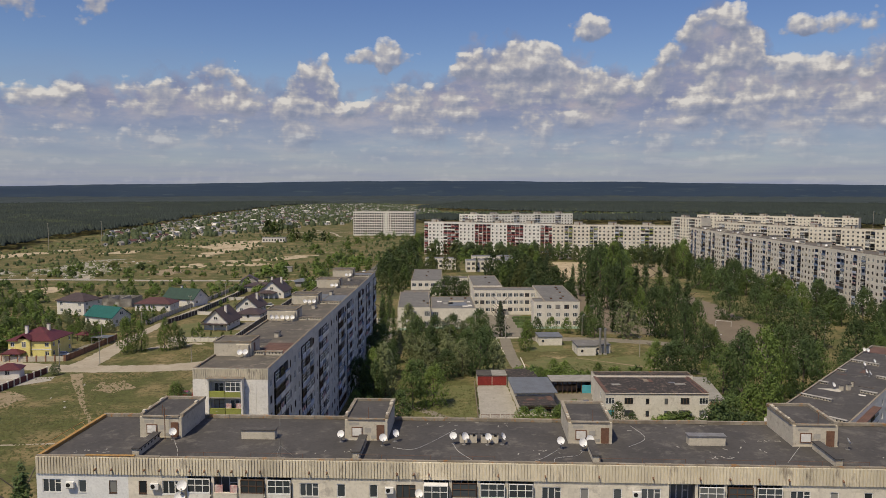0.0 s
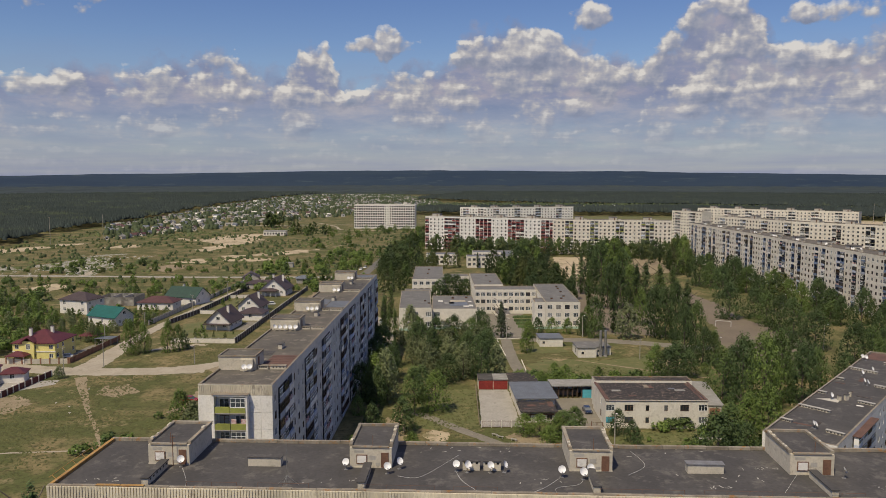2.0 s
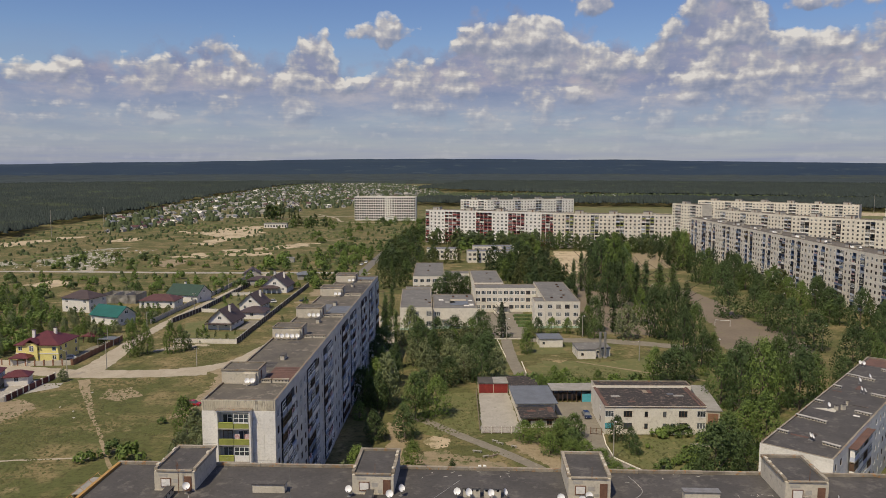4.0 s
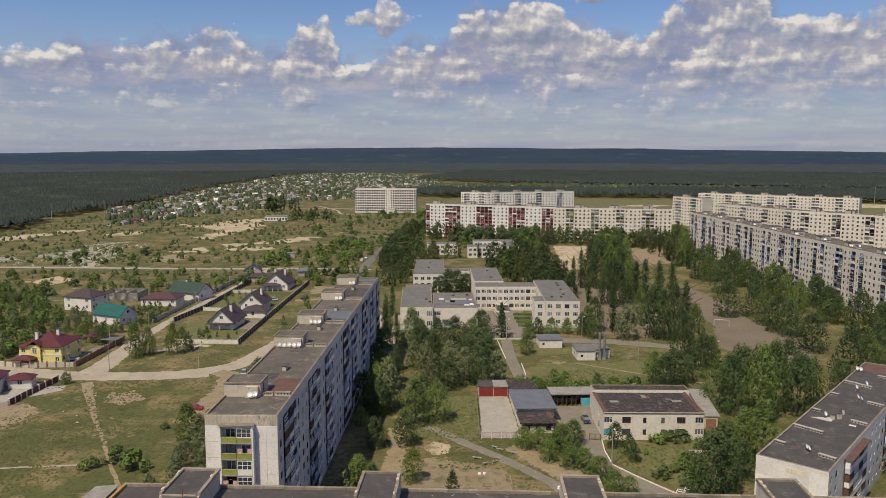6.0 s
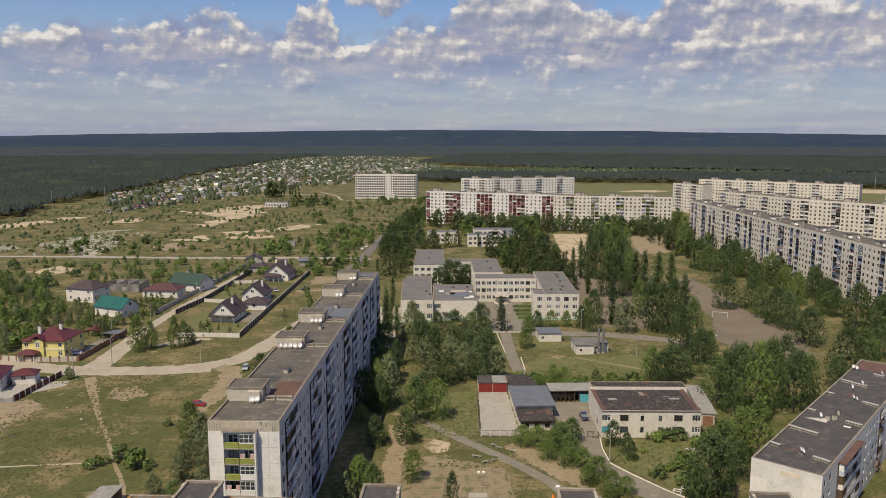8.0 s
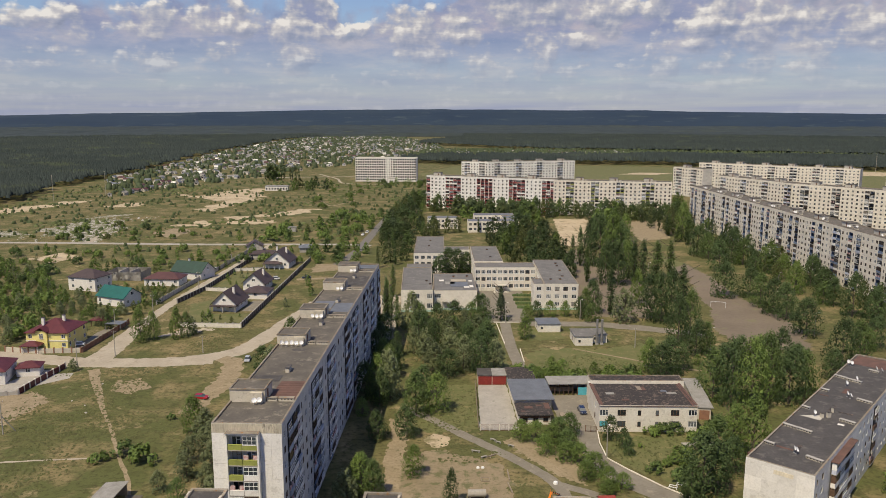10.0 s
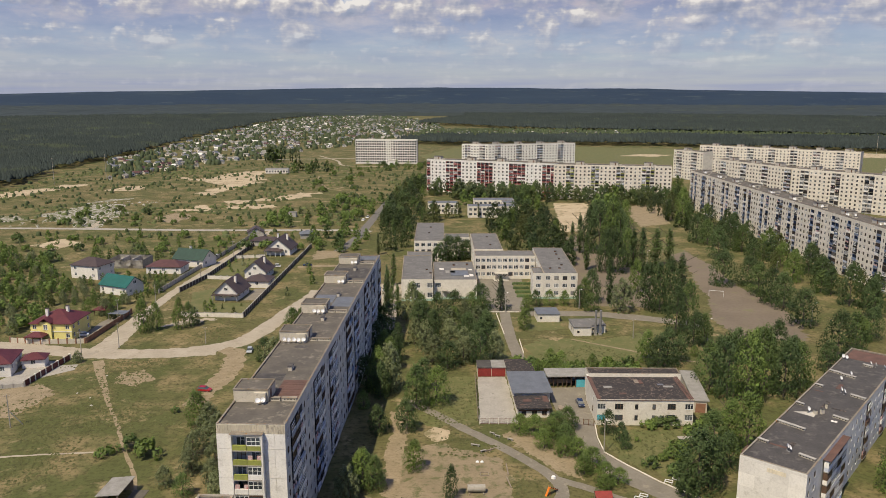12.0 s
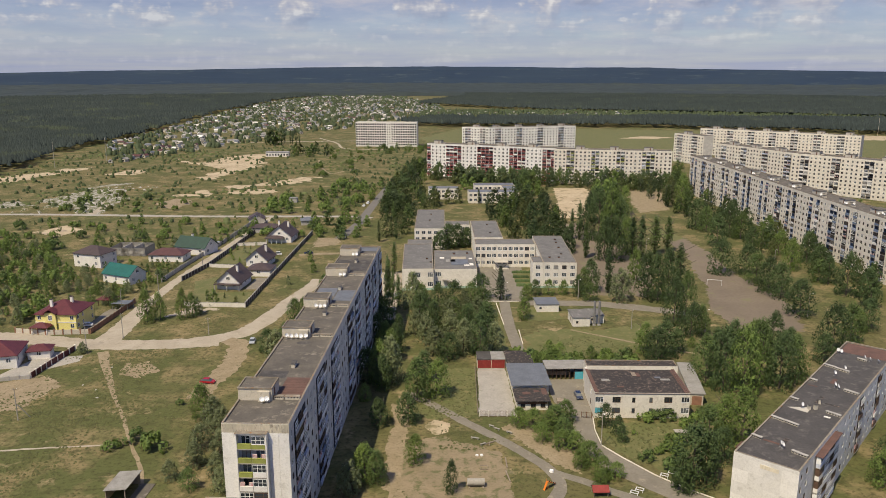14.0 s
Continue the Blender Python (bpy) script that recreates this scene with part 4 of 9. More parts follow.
# ---- trees ----
def crown_mesh(name, shape, cards, size, mat, seed, clumps=46, tall=1.25, core=0):
    """Leaf sprays: many small bent quads gathered in clumps inside an uneven outline. shape(rng) gives a clump's centre and radius."""
    rng = np.random.default_rng(seed)
    per = max(4, cards // clumps)
    cs = [shape(rng, k / clumps) for k in range(clumps)]
    cen = np.repeat(np.array([c[:3] for c in cs]), per, axis=0)
    rad = np.repeat(np.array([c[3] for c in cs]), per)
    n = len(cen)
    d = rng.normal(size=(n, 3))
    d /= np.linalg.norm(d, axis=1)[:, None]
    p = cen + d * (rad * rng.uniform(0.35, 1.05, n) ** 0.6)[:, None] * np.array([0.85, 0.85, tall])
    p[:, 2] = np.maximum(p[:, 2], 0.15 if clumps > 30 else 0.0)
    out = p - np.array([0, 0, p[:, 2].max() * 0.4])
    out *= np.array([1.0, 1.0, 0.7])
    out /= np.linalg.norm(out, axis=1)[:, None] + 1e-6
    nor = d * 0.8 + out * 0.7 + rng.normal(scale=0.22, size=(n, 3)) + np.array([0, 0, 0.25])
    nor /= np.linalg.norm(nor, axis=1)[:, None]
    a = np.cross(nor, rng.normal(size=(n, 3)))
    a /= np.linalg.norm(a, axis=1)[:, None]
    b = np.cross(nor, a)
    s = size * rng.uniform(0.55, 1.25, n)[:, None]
    # larger leaf sprays deep inside, that close the crown
    k = rng.integers(0, n, core)
    p[k] = cen[k] * np.array([0.55, 0.55, 0.94])
    s[k] *= 2.3
    if clumps <= 30:
        p[:, 2] -= p[:, 2].min() - 0.1
    v = np.stack([p - a * s, p - b * s * 0.62 + nor * s * 0.12, p + a * s, p + b * s * 0.62 + nor * s * 0.12], 1).reshape(-1, 3)
    me = bpy.data.meshes.new(name)
    me.vertices.add(n * 4), me.loops.add(n * 4), me.polygons.add(n)
    me.vertices.foreach_set("co", v.ravel())
    me.loops.foreach_set("vertex_index", np.arange(n * 4))
    me.polygons.foreach_set("loop_start", np.arange(n) * 4)
    me.materials.append(M[mat])
    me.update(calc_edges=True)
    return me


def broad(h, w, seed, low=0.1):
    lop = np.random.default_rng(seed + 90).uniform(-0.12, 0.12, 2) * w

    def shape(rng, k):
        z = low + (1 - low) * rng.uniform(0, 1) ** 0.8
        prof = math.sin(math.pi * min(1, max(0.06, ((z - low) / (1 - low) * 0.80 + 0.17) ** 0.8))) ** 0.75
        ang, r = rng.uniform(0, math.tau), w / 2 * prof * rng.uniform(0.35, 1.0) ** 0.5
        return (r * math.cos(ang) + lop[0] * z, r * math.sin(ang) + lop[1] * z, h * z - 0.06 * h, w * rng.uniform(0.055, 0.105))
    return shape


def column(h, w, seed):
    def shape(rng, k):
        z = rng.uniform(0.06, 0.97)
        prof = (min(1, z * 5)) * (1 - max(0, z - 0.5) / 0.5) ** 0.5
        ang, r = rng.uniform(0, math.tau), w / 2 * prof * rng.uniform(0.1, 0.85)
        return (r * math.cos(ang), r * math.sin(ang), h * z * 0.96, w * rng.uniform(0.09, 0.17))
    return shape


def spire(h, w, seed):
    def shape(rng, k):
        z = rng.uniform(0.05, 0.98)
        ang, r = rng.uniform(0, math.tau), w / 2 * (1.02 - z) * rng.uniform(0.3, 1.0)
        return (r * math.cos(ang), r * math.sin(ang), h * z, 0.12 * w * (1.3 - z))
    return shape


def dome(h, w, seed):
    def shape(rng, k):
        ang, r = rng.uniform(0, math.tau), w / 2 * rng.uniform(0, 1) ** 0.6
        z = h * (0.25 + 0.55 * math.sqrt(max(0, 1 - (2 * r / w) ** 2)) * rng.uniform(0.4, 1.1))
        return (r * math.cos(ang), r * math.sin(ang), z, 0.13 * w)
    return shape


def trunk_mesh(h, r, seed, limbs=5):
    rng = random.Random(seed)
    g = Geo()
    x = y = z = 0.0
    ring = None
    for k in range(5):
        x2, y2, z2 = x + rng.uniform(-0.15, 0.15), y + rng.uniform(-0.15, 0.15), h * (k + 1) / 5
        g.beam((x, y, z - 0.05), (x2, y2, z2), r * 2 * (1 - k * 0.18))
        if k >= 1:
            for _ in range(limbs // 4 + 1):
                a = rng.uniform(0, math.tau)
                ln = h * rng.uniform(0.2, 0.34)
                g.beam((x2, y2, z2 - 0.1), (x2 + math.cos(a) * ln, y2 + math.sin(a) * ln, z2 + ln * rng.uniform(0.5, 1.0)), r * 0.7)
        x, y, z = x2, y2, z2
    return g.mesh("trunk", ("bark",))


TREES = {}


def tree_kind(key, label, h, crown, trunk, category="tree"):
    ob = thing("tree" if category == "tree" else "shrub", at(0, 0, -500), label, category)
    if trunk:
        part("trunk", trunk, ob)
    part("crown", crown, ob)
    TREES[key] = (ob, h)


for i in range(3):
    for mat, word in (("leaf", "leafy green"), ("leaf_dark", "dense dark green"), ("leaf_light", "fresh light green")):
        tree_kind(f"broad_{mat}_{i}", f"{word} broad-leaved tree with a full uneven crown", 12, crown_mesh("crown", broad(12, 8.6 + i * 0.9, i + 5, 0.05), 2600, 0.25, mat, i + 3, 260, 1.4, 190), trunk_mesh(8.5, 0.16, i))
    tree_kind(f"lite_{i}", "green broad-leaved tree in a grove", 12, crown_mesh("crown", broad(12, 8.2 + i, i + 15, 0.04), 800, 0.42, ("leaf", "leaf_dark", "leaf_dark")[i], i + 23, 110, 1.5, 90), trunk_mesh(8, 0.16, i + 7))
    tree_kind(f"far_{i}", "green tree of a distant grove", 12, crown_mesh("crown", broad(12, 8.6 + i, i + 115, 0.0), 310, 0.70, ("leaf_light", "leaf", "leaf_dark")[i], i + 123, 60, 1.3, 40), None)
    tree_kind(f"slim_{i}", "slim tree of a distant grove", 18, crown_mesh("crown", column(18, 4.2, i + 5), 360, 0.6, "leaf_dark", i + 133, 50), None)
    tree_kind(f"poplar_{i}", "tall narrow dark poplar tree", 18, crown_mesh("crown", column(18, 3.6 + 0.5 * i, i), 2000, 0.25, ("leaf_dark", "leaf", "leaf_dark")[i], i + 33, 190, 2.6, 120), trunk_mesh(14, 0.16, i + 17))
    tree_kind(f"bush_{i}", "rounded leafy green bush", 2.6, crown_mesh("crown", dome(2.6, 3.4, i), 420, 0.26, ("leaf_light", "leaf", "leaf_light")[i], i + 43, 26), None, "bush")
    tree_kind(f"young_{i}", "slender young tree with pale green leaves", 6.5, crown_mesh("crown", broad(6.5, 3.8, i + 55, 0.0), 520, 0.27, ("leaf_light", "leaf_silver", "leaf")[i], i + 53, 60, 1.4, 40), trunk_mesh(4.5, 0.07, i + 27))
    tree_kind(f"silver_{i}", "silvery green willow-like tree", 7, crown_mesh("crown", broad(7, 5.4, i + 65, 0.0), 1500, 0.22, "leaf_silver", i + 63, 150, 1.6, 100), trunk_mesh(4.5, 0.1, i + 37))
    tree_kind(f"spruce_{i}", "dark green conical spruce", 11, crown_mesh("crown", spire(11, 6.0, i), 1300, 0.28, "needle", i + 73, 120, 0.8, 110), trunk_mesh(10, 0.14, i + 47))


def plant(x, y, key, h, seed=None, squash=1.0):
    rng = random.Random(int(x * 131 + y * 977) if seed is None else seed)
    ks = [k for k in TREES if k.startswith(key)]
    ob, h0 = TREES[rng.choice(ks)]
    s = h / h0
    copy_thing(ob, at(x, y, 0, rng.uniform(0, 360)) @ Matrix.Diagonal((s * squash * rng.uniform(0.9, 1.12), s * squash * rng.uniform(0.9, 1.12), s, 1)))


def tree_card_stack(key, x, y, h, rng):
    """Crown of a tree of that kind, moved into place, as corner points."""
    ks = [k for k in TREES if k.startswith(key)]
    ob, h0 = TREES[rng.choice(ks)]
    me = [c for c in ob.children if c.name.startswith("crown")][0].data
    v = np.empty(len(me.vertices) * 3)
    me.vertices.foreach_get("co", v)
    a, s = rng.uniform(0, math.tau), h / h0
    c, d = math.cos(a), math.sin(a)
    return v.reshape(-1, 3) @ np.array([[c, d, 0], [-d, c, 0], [0, 0, 1]]) * (s * np.array([(q := rng.uniform(0.7, 1.1)), q, 1.0])) + np.array([x, y, 0]), me.materials[0]


def far_grove(poly, gap, keys, hs, seed=1, label="grove of leafy green trees", avoid=()):
    """A distant stand of trees, joined into one."""
    rng = random.Random(seed)
    x0, x1 = min(p[0] for p in poly), max(p[0] for p in poly)
    y0, y1 = min(p[1] for p in poly), max(p[1] for p in poly)
    mine, vs, mats, idx = [], [], [], []
    for _ in range(int((x1 - x0) * (y1 - y0) / (gap * gap) * 6) + 30):
        x, y = rng.uniform(x0, x1), rng.uniform(y0, y1)
        if not inside(x, y, poly) or any((x - a) ** 2 + (y - b) ** 2 < gap * gap for a, b in mine) or any(inside(x, y, q) for q in avoid):
            continue
        mine.append((x, y))
        v, mt = tree_card_stack(rng.choice(keys), x, y, rng.uniform(*hs), rng)
        mt = rng.choice(TONES.get(mt.name, (mt,)))
        if mt not in mats:
            mats.append(mt)
        vs.append(v)
        idx += [mats.index(mt)] * (len(v) // 4)
    v = np.concatenate(vs)
    n = len(v) // 4
    me = bpy.data.meshes.new("grove")
    me.vertices.add(n * 4), me.loops.add(n * 4), me.polygons.add(n)
    me.vertices.foreach_set("co", v.ravel())
    me.loops.foreach_set("vertex_index", np.arange(n * 4))
    me.polygons.foreach_set("loop_start", np.arange(n) * 4)
    for mt in mats:
        me.materials.append(mt)
    me.polygons.foreach_set("material_index", idx)
    me.update(calc_edges=True)
    tagged(new("grove", me), label, "trees", kind="stuff")


def grove(poly, gap, keys, hs, seed=1, avoid=()):
    """Trees spread over a stretch of the plan, no closer than gap."""
    rng = random.Random(seed)
    x0, x1 = min(p[0] for p in poly), max(p[0] for p in poly)
    y0, y1 = min(p[1] for p in poly), max(p[1] for p in poly)
    mine = []
    for _ in range(int((x1 - x0) * (y1 - y0) / (gap * gap) * 6) + 30):
        x, y = rng.uniform(x0, x1), rng.uniform(y0, y1)
        if not inside(x, y, poly) or any((x - a) ** 2 + (y - b) ** 2 < gap * gap for a, b in mine) or any(inside(x, y, q) for q in avoid):
            continue
        mine.append((x, y))
        plant(x, y, rng.choice(keys), rng.uniform(*hs), squash=rng.uniform(0.72, 1.1))


# beside the shaded block
grove([(-16.5, 200), (-10, 200), (-7, 228), (-8, 262), (-13, 282), (-14, 262), (-15.5, 220)], 7.0, ("broad_leaf_dark", "broad_leaf_", "broad_leaf_light", "poplar"), (8, 12), 2)
for x, y, k, h in ((-53, 102.5, "poplar", 20), (-62, 118, "poplar", 12), (-13, 292, "poplar", 16), (-12, 327, "poplar", 15), (31, 287, "spruce", 14), (23, 288, "broad_leaf_dark", 11), (-14, 305, "poplar", 15)):
    plant(x, y, k, h)
# school grounds and behind
far_grove([(44, 394), (74, 362), (80, 425), (80, 462), (84, 500), (60, 500), (40, 470), (38, 410)], 7.4, ("lite", "lite", "slim"), (11, 16), 4)
far_grove([(64, 556), (100, 580), (150, 560), (192, 560), (192, 576), (150, 585), (100, 596), (60, 612), (10, 630), (8, 615)], 5.6, ("far_2", "slim", "lite"), (11, 15.5), 5)
far_grove([(-24, 392), (-9, 384), (-6, 440), (4, 470), (14, 500), (30, 506), (60, 500), (64, 508), (4, 514), (0, 560), (6, 600), (-12, 600), (-22, 480)], 8, ("lite", "lite", "poplar"), (10, 14), 7)
far_grove([(-26, 470), (-18, 470), (-8, 600), (8, 700), (0, 704), (-16, 610)], 6.5, ("lite", "slim"), (10, 15), 36)
far_grove([(26, 570), (72, 560), (90, 545), (74, 520), (72, 556), (30, 562)], 7.0, ("far",), (9, 13), 8)
for x, y, k, h in ((13, 374, "broad_leaf_dark", 14), (18, 377, "broad_leaf_dark", 13), (22.5, 378, "broad_leaf_dark", 11), (8, 366, "lite", 12)):
    plant(x, y, k, h)
for x, y, k, h in ((46, 292, "broad_leaf_", 7), (51, 292, "broad_leaf_light", 7), (57, 293, "broad_leaf_", 6.5), (63, 290, "broad_leaf_dark", 9), (66, 284, "broad_leaf_", 8), (37, 262, "broad_leaf_light", 8.5), (41, 285, "broad_leaf_", 7)):
    plant(x, y, k, h)
# trees that stand singly or in loose clumps: place, kind, height, breadth
# alley trees between the school and the sports ground
for x, y, k, h, w in ((75.7, 294.4, "poplar", 19.4, 1.25), (69.3, 296.3, "broad_leaf_dark", 14.6, 0.70), (66.5, 296.3, "broad_leaf_", 10.9, 0.80), (78.5, 283.0, "silver", 14.0, 0.85), (101.3, 353.1, "poplar", 20.9, 1.50), (104.1, 348.4, "poplar", 22.2, 1.40), (114.3, 359.9, "poplar", 19.6, 1.50), (122.2, 364.7, "poplar", 18.7, 1.40), (89.3, 285.8, "broad_leaf_dark", 20.5, 0.60), (92.4, 282.6, "broad_leaf_", 20.3, 0.60), (96.3, 282.5, "broad_leaf_dark", 22.5, 0.55), (105.9, 298.6, "poplar", 20.4, 1.50), (89.8, 254.5, "broad_leaf_dark", 18.5, 0.62), (96.9, 263.5, "broad_leaf_", 18.3, 0.62), (91.5, 309.7, "broad_leaf_", 15.9, 0.65), (91.6, 242.1, "broad_leaf_dark", 12.7, 0.80), (95.8, 243.2, "broad_leaf_", 11.6, 0.80)):
    plant(x, y, k, h, squash=w)
# trees round the lawn
for x, y, k, h, w in ((71.3, 227.3, "broad_leaf_light", 10.9, 1.00), (77.2, 224.5, "broad_leaf_", 12.1, 1.00), (73.4, 221.1, "broad_leaf_dark", 11.0, 1.00), (82.4, 227.0, "broad_leaf_", 9.0, 0.90), (133.1, 322.9, "broad_leaf_dark", 16.6, 0.95), (88.4, 232.1, "broad_leaf_", 3.5, 1.20)):
    plant(x, y, k, h, squash=w)
# row behind the sports ground
for x, y, k, h, w in ((167.5, 480.8, "broad_leaf_light", 24.8, 0.60), (162.9, 456.7, "poplar", 18.1, 1.40), (161.5, 489.6, "poplar", 15.6, 1.40), (156.0, 421.2, "broad_leaf_dark", 18.1, 0.80), (158.8, 411.4, "broad_leaf_", 15.2, 0.90), (152.3, 379.4, "broad_leaf_dark", 17.1, 0.90), (167.7, 401.9, "broad_leaf_dark", 19.2, 0.80), (170.2, 392.9, "broad_leaf_", 15.2, 0.90), (143.8, 322.6, "broad_leaf_dark", 14.0, 0.90), (141.6, 306.4, "broad_leaf_", 14.6, 0.90), (140.8, 293.3, "broad_leaf_dark", 15.7, 0.85), (142.5, 285.1, "broad_leaf_dark", 15.3, 0.85), (139.3, 263.0, "broad_leaf_dark", 14.9, 1.00), (166.1, 327.0, "broad_leaf_", 15.5, 0.80)):
    plant(x, y, k, h, squash=w)
# trees before the long block
for x, y, k, h, w in ((174.4, 376.1, "broad_leaf_light", 13.5, 0.90), (173.8, 355.8, "broad_leaf_", 13.4, 0.90), (180.6, 341.6, "broad_leaf_dark", 15.6, 0.80), (176.2, 321.6, "broad_leaf_dark", 13.5, 0.90), (172.3, 305.5, "broad_leaf_", 12.7, 0.90), (170.5, 288.3, "broad_leaf_dark", 19.0, 0.70), (171.5, 272.7, "broad_leaf_dark", 15.9, 0.80), (131.3, 224.5, "broad_leaf_dark", 18.0, 0.75), (142.9, 234.9, "broad_leaf_", 14.4, 0.80), (155.2, 246.3, "broad_leaf_dark", 12.5, 0.85), (124.9, 217.2, "broad_leaf_dark", 10.0, 0.90), (150.7, 245.2, "broad_leaf_light", 8.5, 1.10), (184.6, 437.5, "broad_leaf_", 14.8, 0.90), (163.7, 363.4, "broad_leaf_dark", 13.7, 0.90)):
    plant(x, y, k, h, squash=w)
# thick trees by the five-storey block
for x, y, k, h, w in ((82.5, 202.5, "broad_leaf_", 15.3, 0.72), (85.9, 198.3, "broad_leaf_dark", 20.0, 0.62), (90.0, 194.2, "broad_leaf_", 21.2, 0.62), (98.2, 202.1, "broad_leaf_", 20.3, 0.62), (101.8, 197.8, "broad_leaf_dark", 18.3, 0.70), (108.9, 202.6, "broad_leaf_", 15.0, 0.72), (99.5, 225.4, "broad_leaf_dark", 12.2, 0.90), (104.5, 220.2, "broad_leaf_light", 13.7, 0.80), (111.8, 225.1, "broad_leaf_", 14.9, 0.75), (90.0, 215.8, "broad_leaf_dark", 12.6, 0.85), (117.4, 224.9, "broad_leaf_dark", 9.4, 0.90)):
    plant(x, y, k, h, squash=w)
# trees at the end of the five-storey block
for x, y, k, h, w in ((77.4, 164.0, "broad_leaf_light", 15.7, 0.72), (73.9, 167.1, "broad_leaf_light", 13.1, 0.75), (69.3, 164.3, "broad_leaf_", 11.5, 0.80), (58.8, 146.2, "broad_leaf_dark", 15.6, 0.75), (62.4, 148.5, "broad_leaf_dark", 12.4, 0.75), (69.0, 155.9, "broad_leaf_dark", 9.7, 0.80), (56.1, 144.4, "broad_leaf_dark", 10.4, 0.80)):
    plant(x, y, k, h, squash=w)
# tall trees behind the school yard
for x, y, k, h, w in ((89.8, 401.2, "broad_leaf_", 24.6, 0.60), (94.3, 393.7, "broad_leaf_dark", 29.3, 0.60), (98.5, 386.5, "broad_leaf_", 31.4, 0.55), (103.2, 386.4, "broad_leaf_dark", 25.6, 0.65), (86.7, 348.9, "broad_leaf_dark", 22.2, 0.65), (92.0, 346.5, "broad_leaf_dark", 22.1, 0.65), (100.5, 360.3, "broad_leaf_", 19.6, 0.70), (80.2, 395.6, "poplar", 17.0, 1.10), (83.5, 392.6, "poplar", 22.0, 1.10), (78.9, 353.8, "poplar", 18.7, 1.20), (102.7, 445.3, "broad_leaf_dark", 21.4, 0.70), (115.8, 450.5, "broad_leaf_dark", 23.0, 0.65), (125.2, 461.6, "broad_leaf_", 19.0, 0.70)):
    plant(x, y, k, h, squash=w)
# thicket between the long block and the yards
for x, y, k, h, w in ((-13.9, 290.5, "poplar", 14.2, 1.00), (-11.4, 288.0, "poplar", 13.9, 1.00), (-8.9, 278.0, "poplar", 13.3, 1.10), (-3.8, 276.4, "silver", 14.9, 0.80), (0.5, 274.8, "broad_leaf_", 11.0, 0.90), (4.7, 250.7, "broad_leaf_", 11.3, 0.85), (-0.8, 257.1, "broad_leaf_dark", 12.4, 0.85), (10.8, 256.8, "broad_leaf_", 10.3, 0.90), (16.4, 250.3, "broad_leaf_dark", 10.5, 0.85), (22.2, 248.9, "broad_leaf_dark", 11.7, 0.80), (18.6, 227.8, "broad_leaf_", 14.9, 0.75), (22.6, 228.7, "silver", 10.9, 0.90), (13.2, 227.9, "silver", 9.4, 1.00), (8.0, 223.0, "broad_leaf_dark", 9.2, 1.10), (4.3, 228.2, "silver", 9.7, 0.90)):
    plant(x, y, k, h, squash=w)
grove([(-6, 232), (-2, 262), (2, 284), (20, 284), (25, 262), (24, 236), (14, 232), (6, 240)], 6.2, ("broad_leaf_", "broad_leaf_dark", "silver"), (8, 11.5), 3)
# trees by the footpath
for x, y, k, h, w in ((-1.3, 193.0, "broad_leaf_", 13.3, 0.80), (4.0, 195.1, "broad_leaf_", 11.5, 0.90), (0.9, 205.8, "broad_leaf_dark", 10.3, 0.90), (-12.1, 205.3, "broad_leaf_light", 13.6, 0.70), (-8.8, 205.2, "silver", 15.3, 0.60), (-10.7, 177.7, "broad_leaf_dark", 7.8, 1.00), (-3.6, 178.8, "broad_leaf_dark", 8.9, 1.00), (-2.0, 158.0, "broad_leaf_light", 7.5, 1.00), (5.9, 144.9, "broad_leaf_dark", 8.3, 0.55), (-13.0, 151.2, "broad_leaf_light", 9.3, 0.85), (-10.0, 149.6, "broad_leaf_", 8.5, 0.90), (-16.2, 145.6, "silver", 8.0, 1.00), (-8.3, 229.6, "broad_leaf_dark", 10.3, 0.80), (-15.8, 193.4, "broad_leaf_light", 5.2, 0.90)):
    plant(x, y, k, h, squash=w)
grove([(94, 142), (118, 166), (140, 190), (150, 170), (120, 140)], 7, ("broad_leaf_dark", "broad_leaf_"), (8, 11), 15)
far_grove([(160, 556), (189, 556), (189, 400), (189, 250), (176, 250), (166, 330), (160, 420), (156, 480)], 10.5, ("lite", "lite", "slim"), (10, 15), 11)
far_grove([(104, 470), (122, 480), (146, 540), (150, 560), (136, 570), (120, 520)], 8.5, ("slim", "far"), (13, 18), 6)
# hedge trees by the kindergarten
for x, y, h in ((24.5, 176.5, 4.6), (28, 175, 5.0), (31.5, 172.5, 5.2), (34, 176, 5.5), (35, 169, 5), (33.5, 164.5, 4.5), (37, 163, 4.6), (39, 158, 4.6), (36.5, 155, 4.2), (40, 151, 4.4), (29.5, 168, 4.4), (37.5, 179, 5.5), (39, 147.5, 3.6), (43, 150, 3.6)):
    plant(x, y, "broad_leaf_light" if h < 4.8 else "broad_leaf_", h * 1.15, squash=1.35)
for x, y, k, h in ((46.5, 176, "broad_leaf_dark", 6.5), (48.5, 171, "broad_leaf_dark", 5.5), (49, 167, "broad_leaf_dark", 5), (58, 178.5, "bush", 3.4), (61, 179, "bush", 3.2), (64, 180, "bush", 3.8), (52.5, 158, "bush", 3.2), (59.5, 163, "bush", 3.6),
                   (62, 166, "bush", 4.0), (60, 158, "bush", 3.4), (57, 153, "bush", 3.8), (56, 161, "bush", 2.2), (67, 175, "bush", 3.2), (71, 178, "bush", 3.4), (74, 180, "bush", 3.2), (53, 171, "bush", 1.4), (40.5, 226, "broad_leaf_light", 5.5)):
    plant(x, y, k, h)
grove([(30, 215), (46, 214), (50, 218), (66, 214), (66, 223), (46, 223), (30, 227)], 2.9, ("bush", "broad_leaf_light"), (3.0, 5.6), 16)
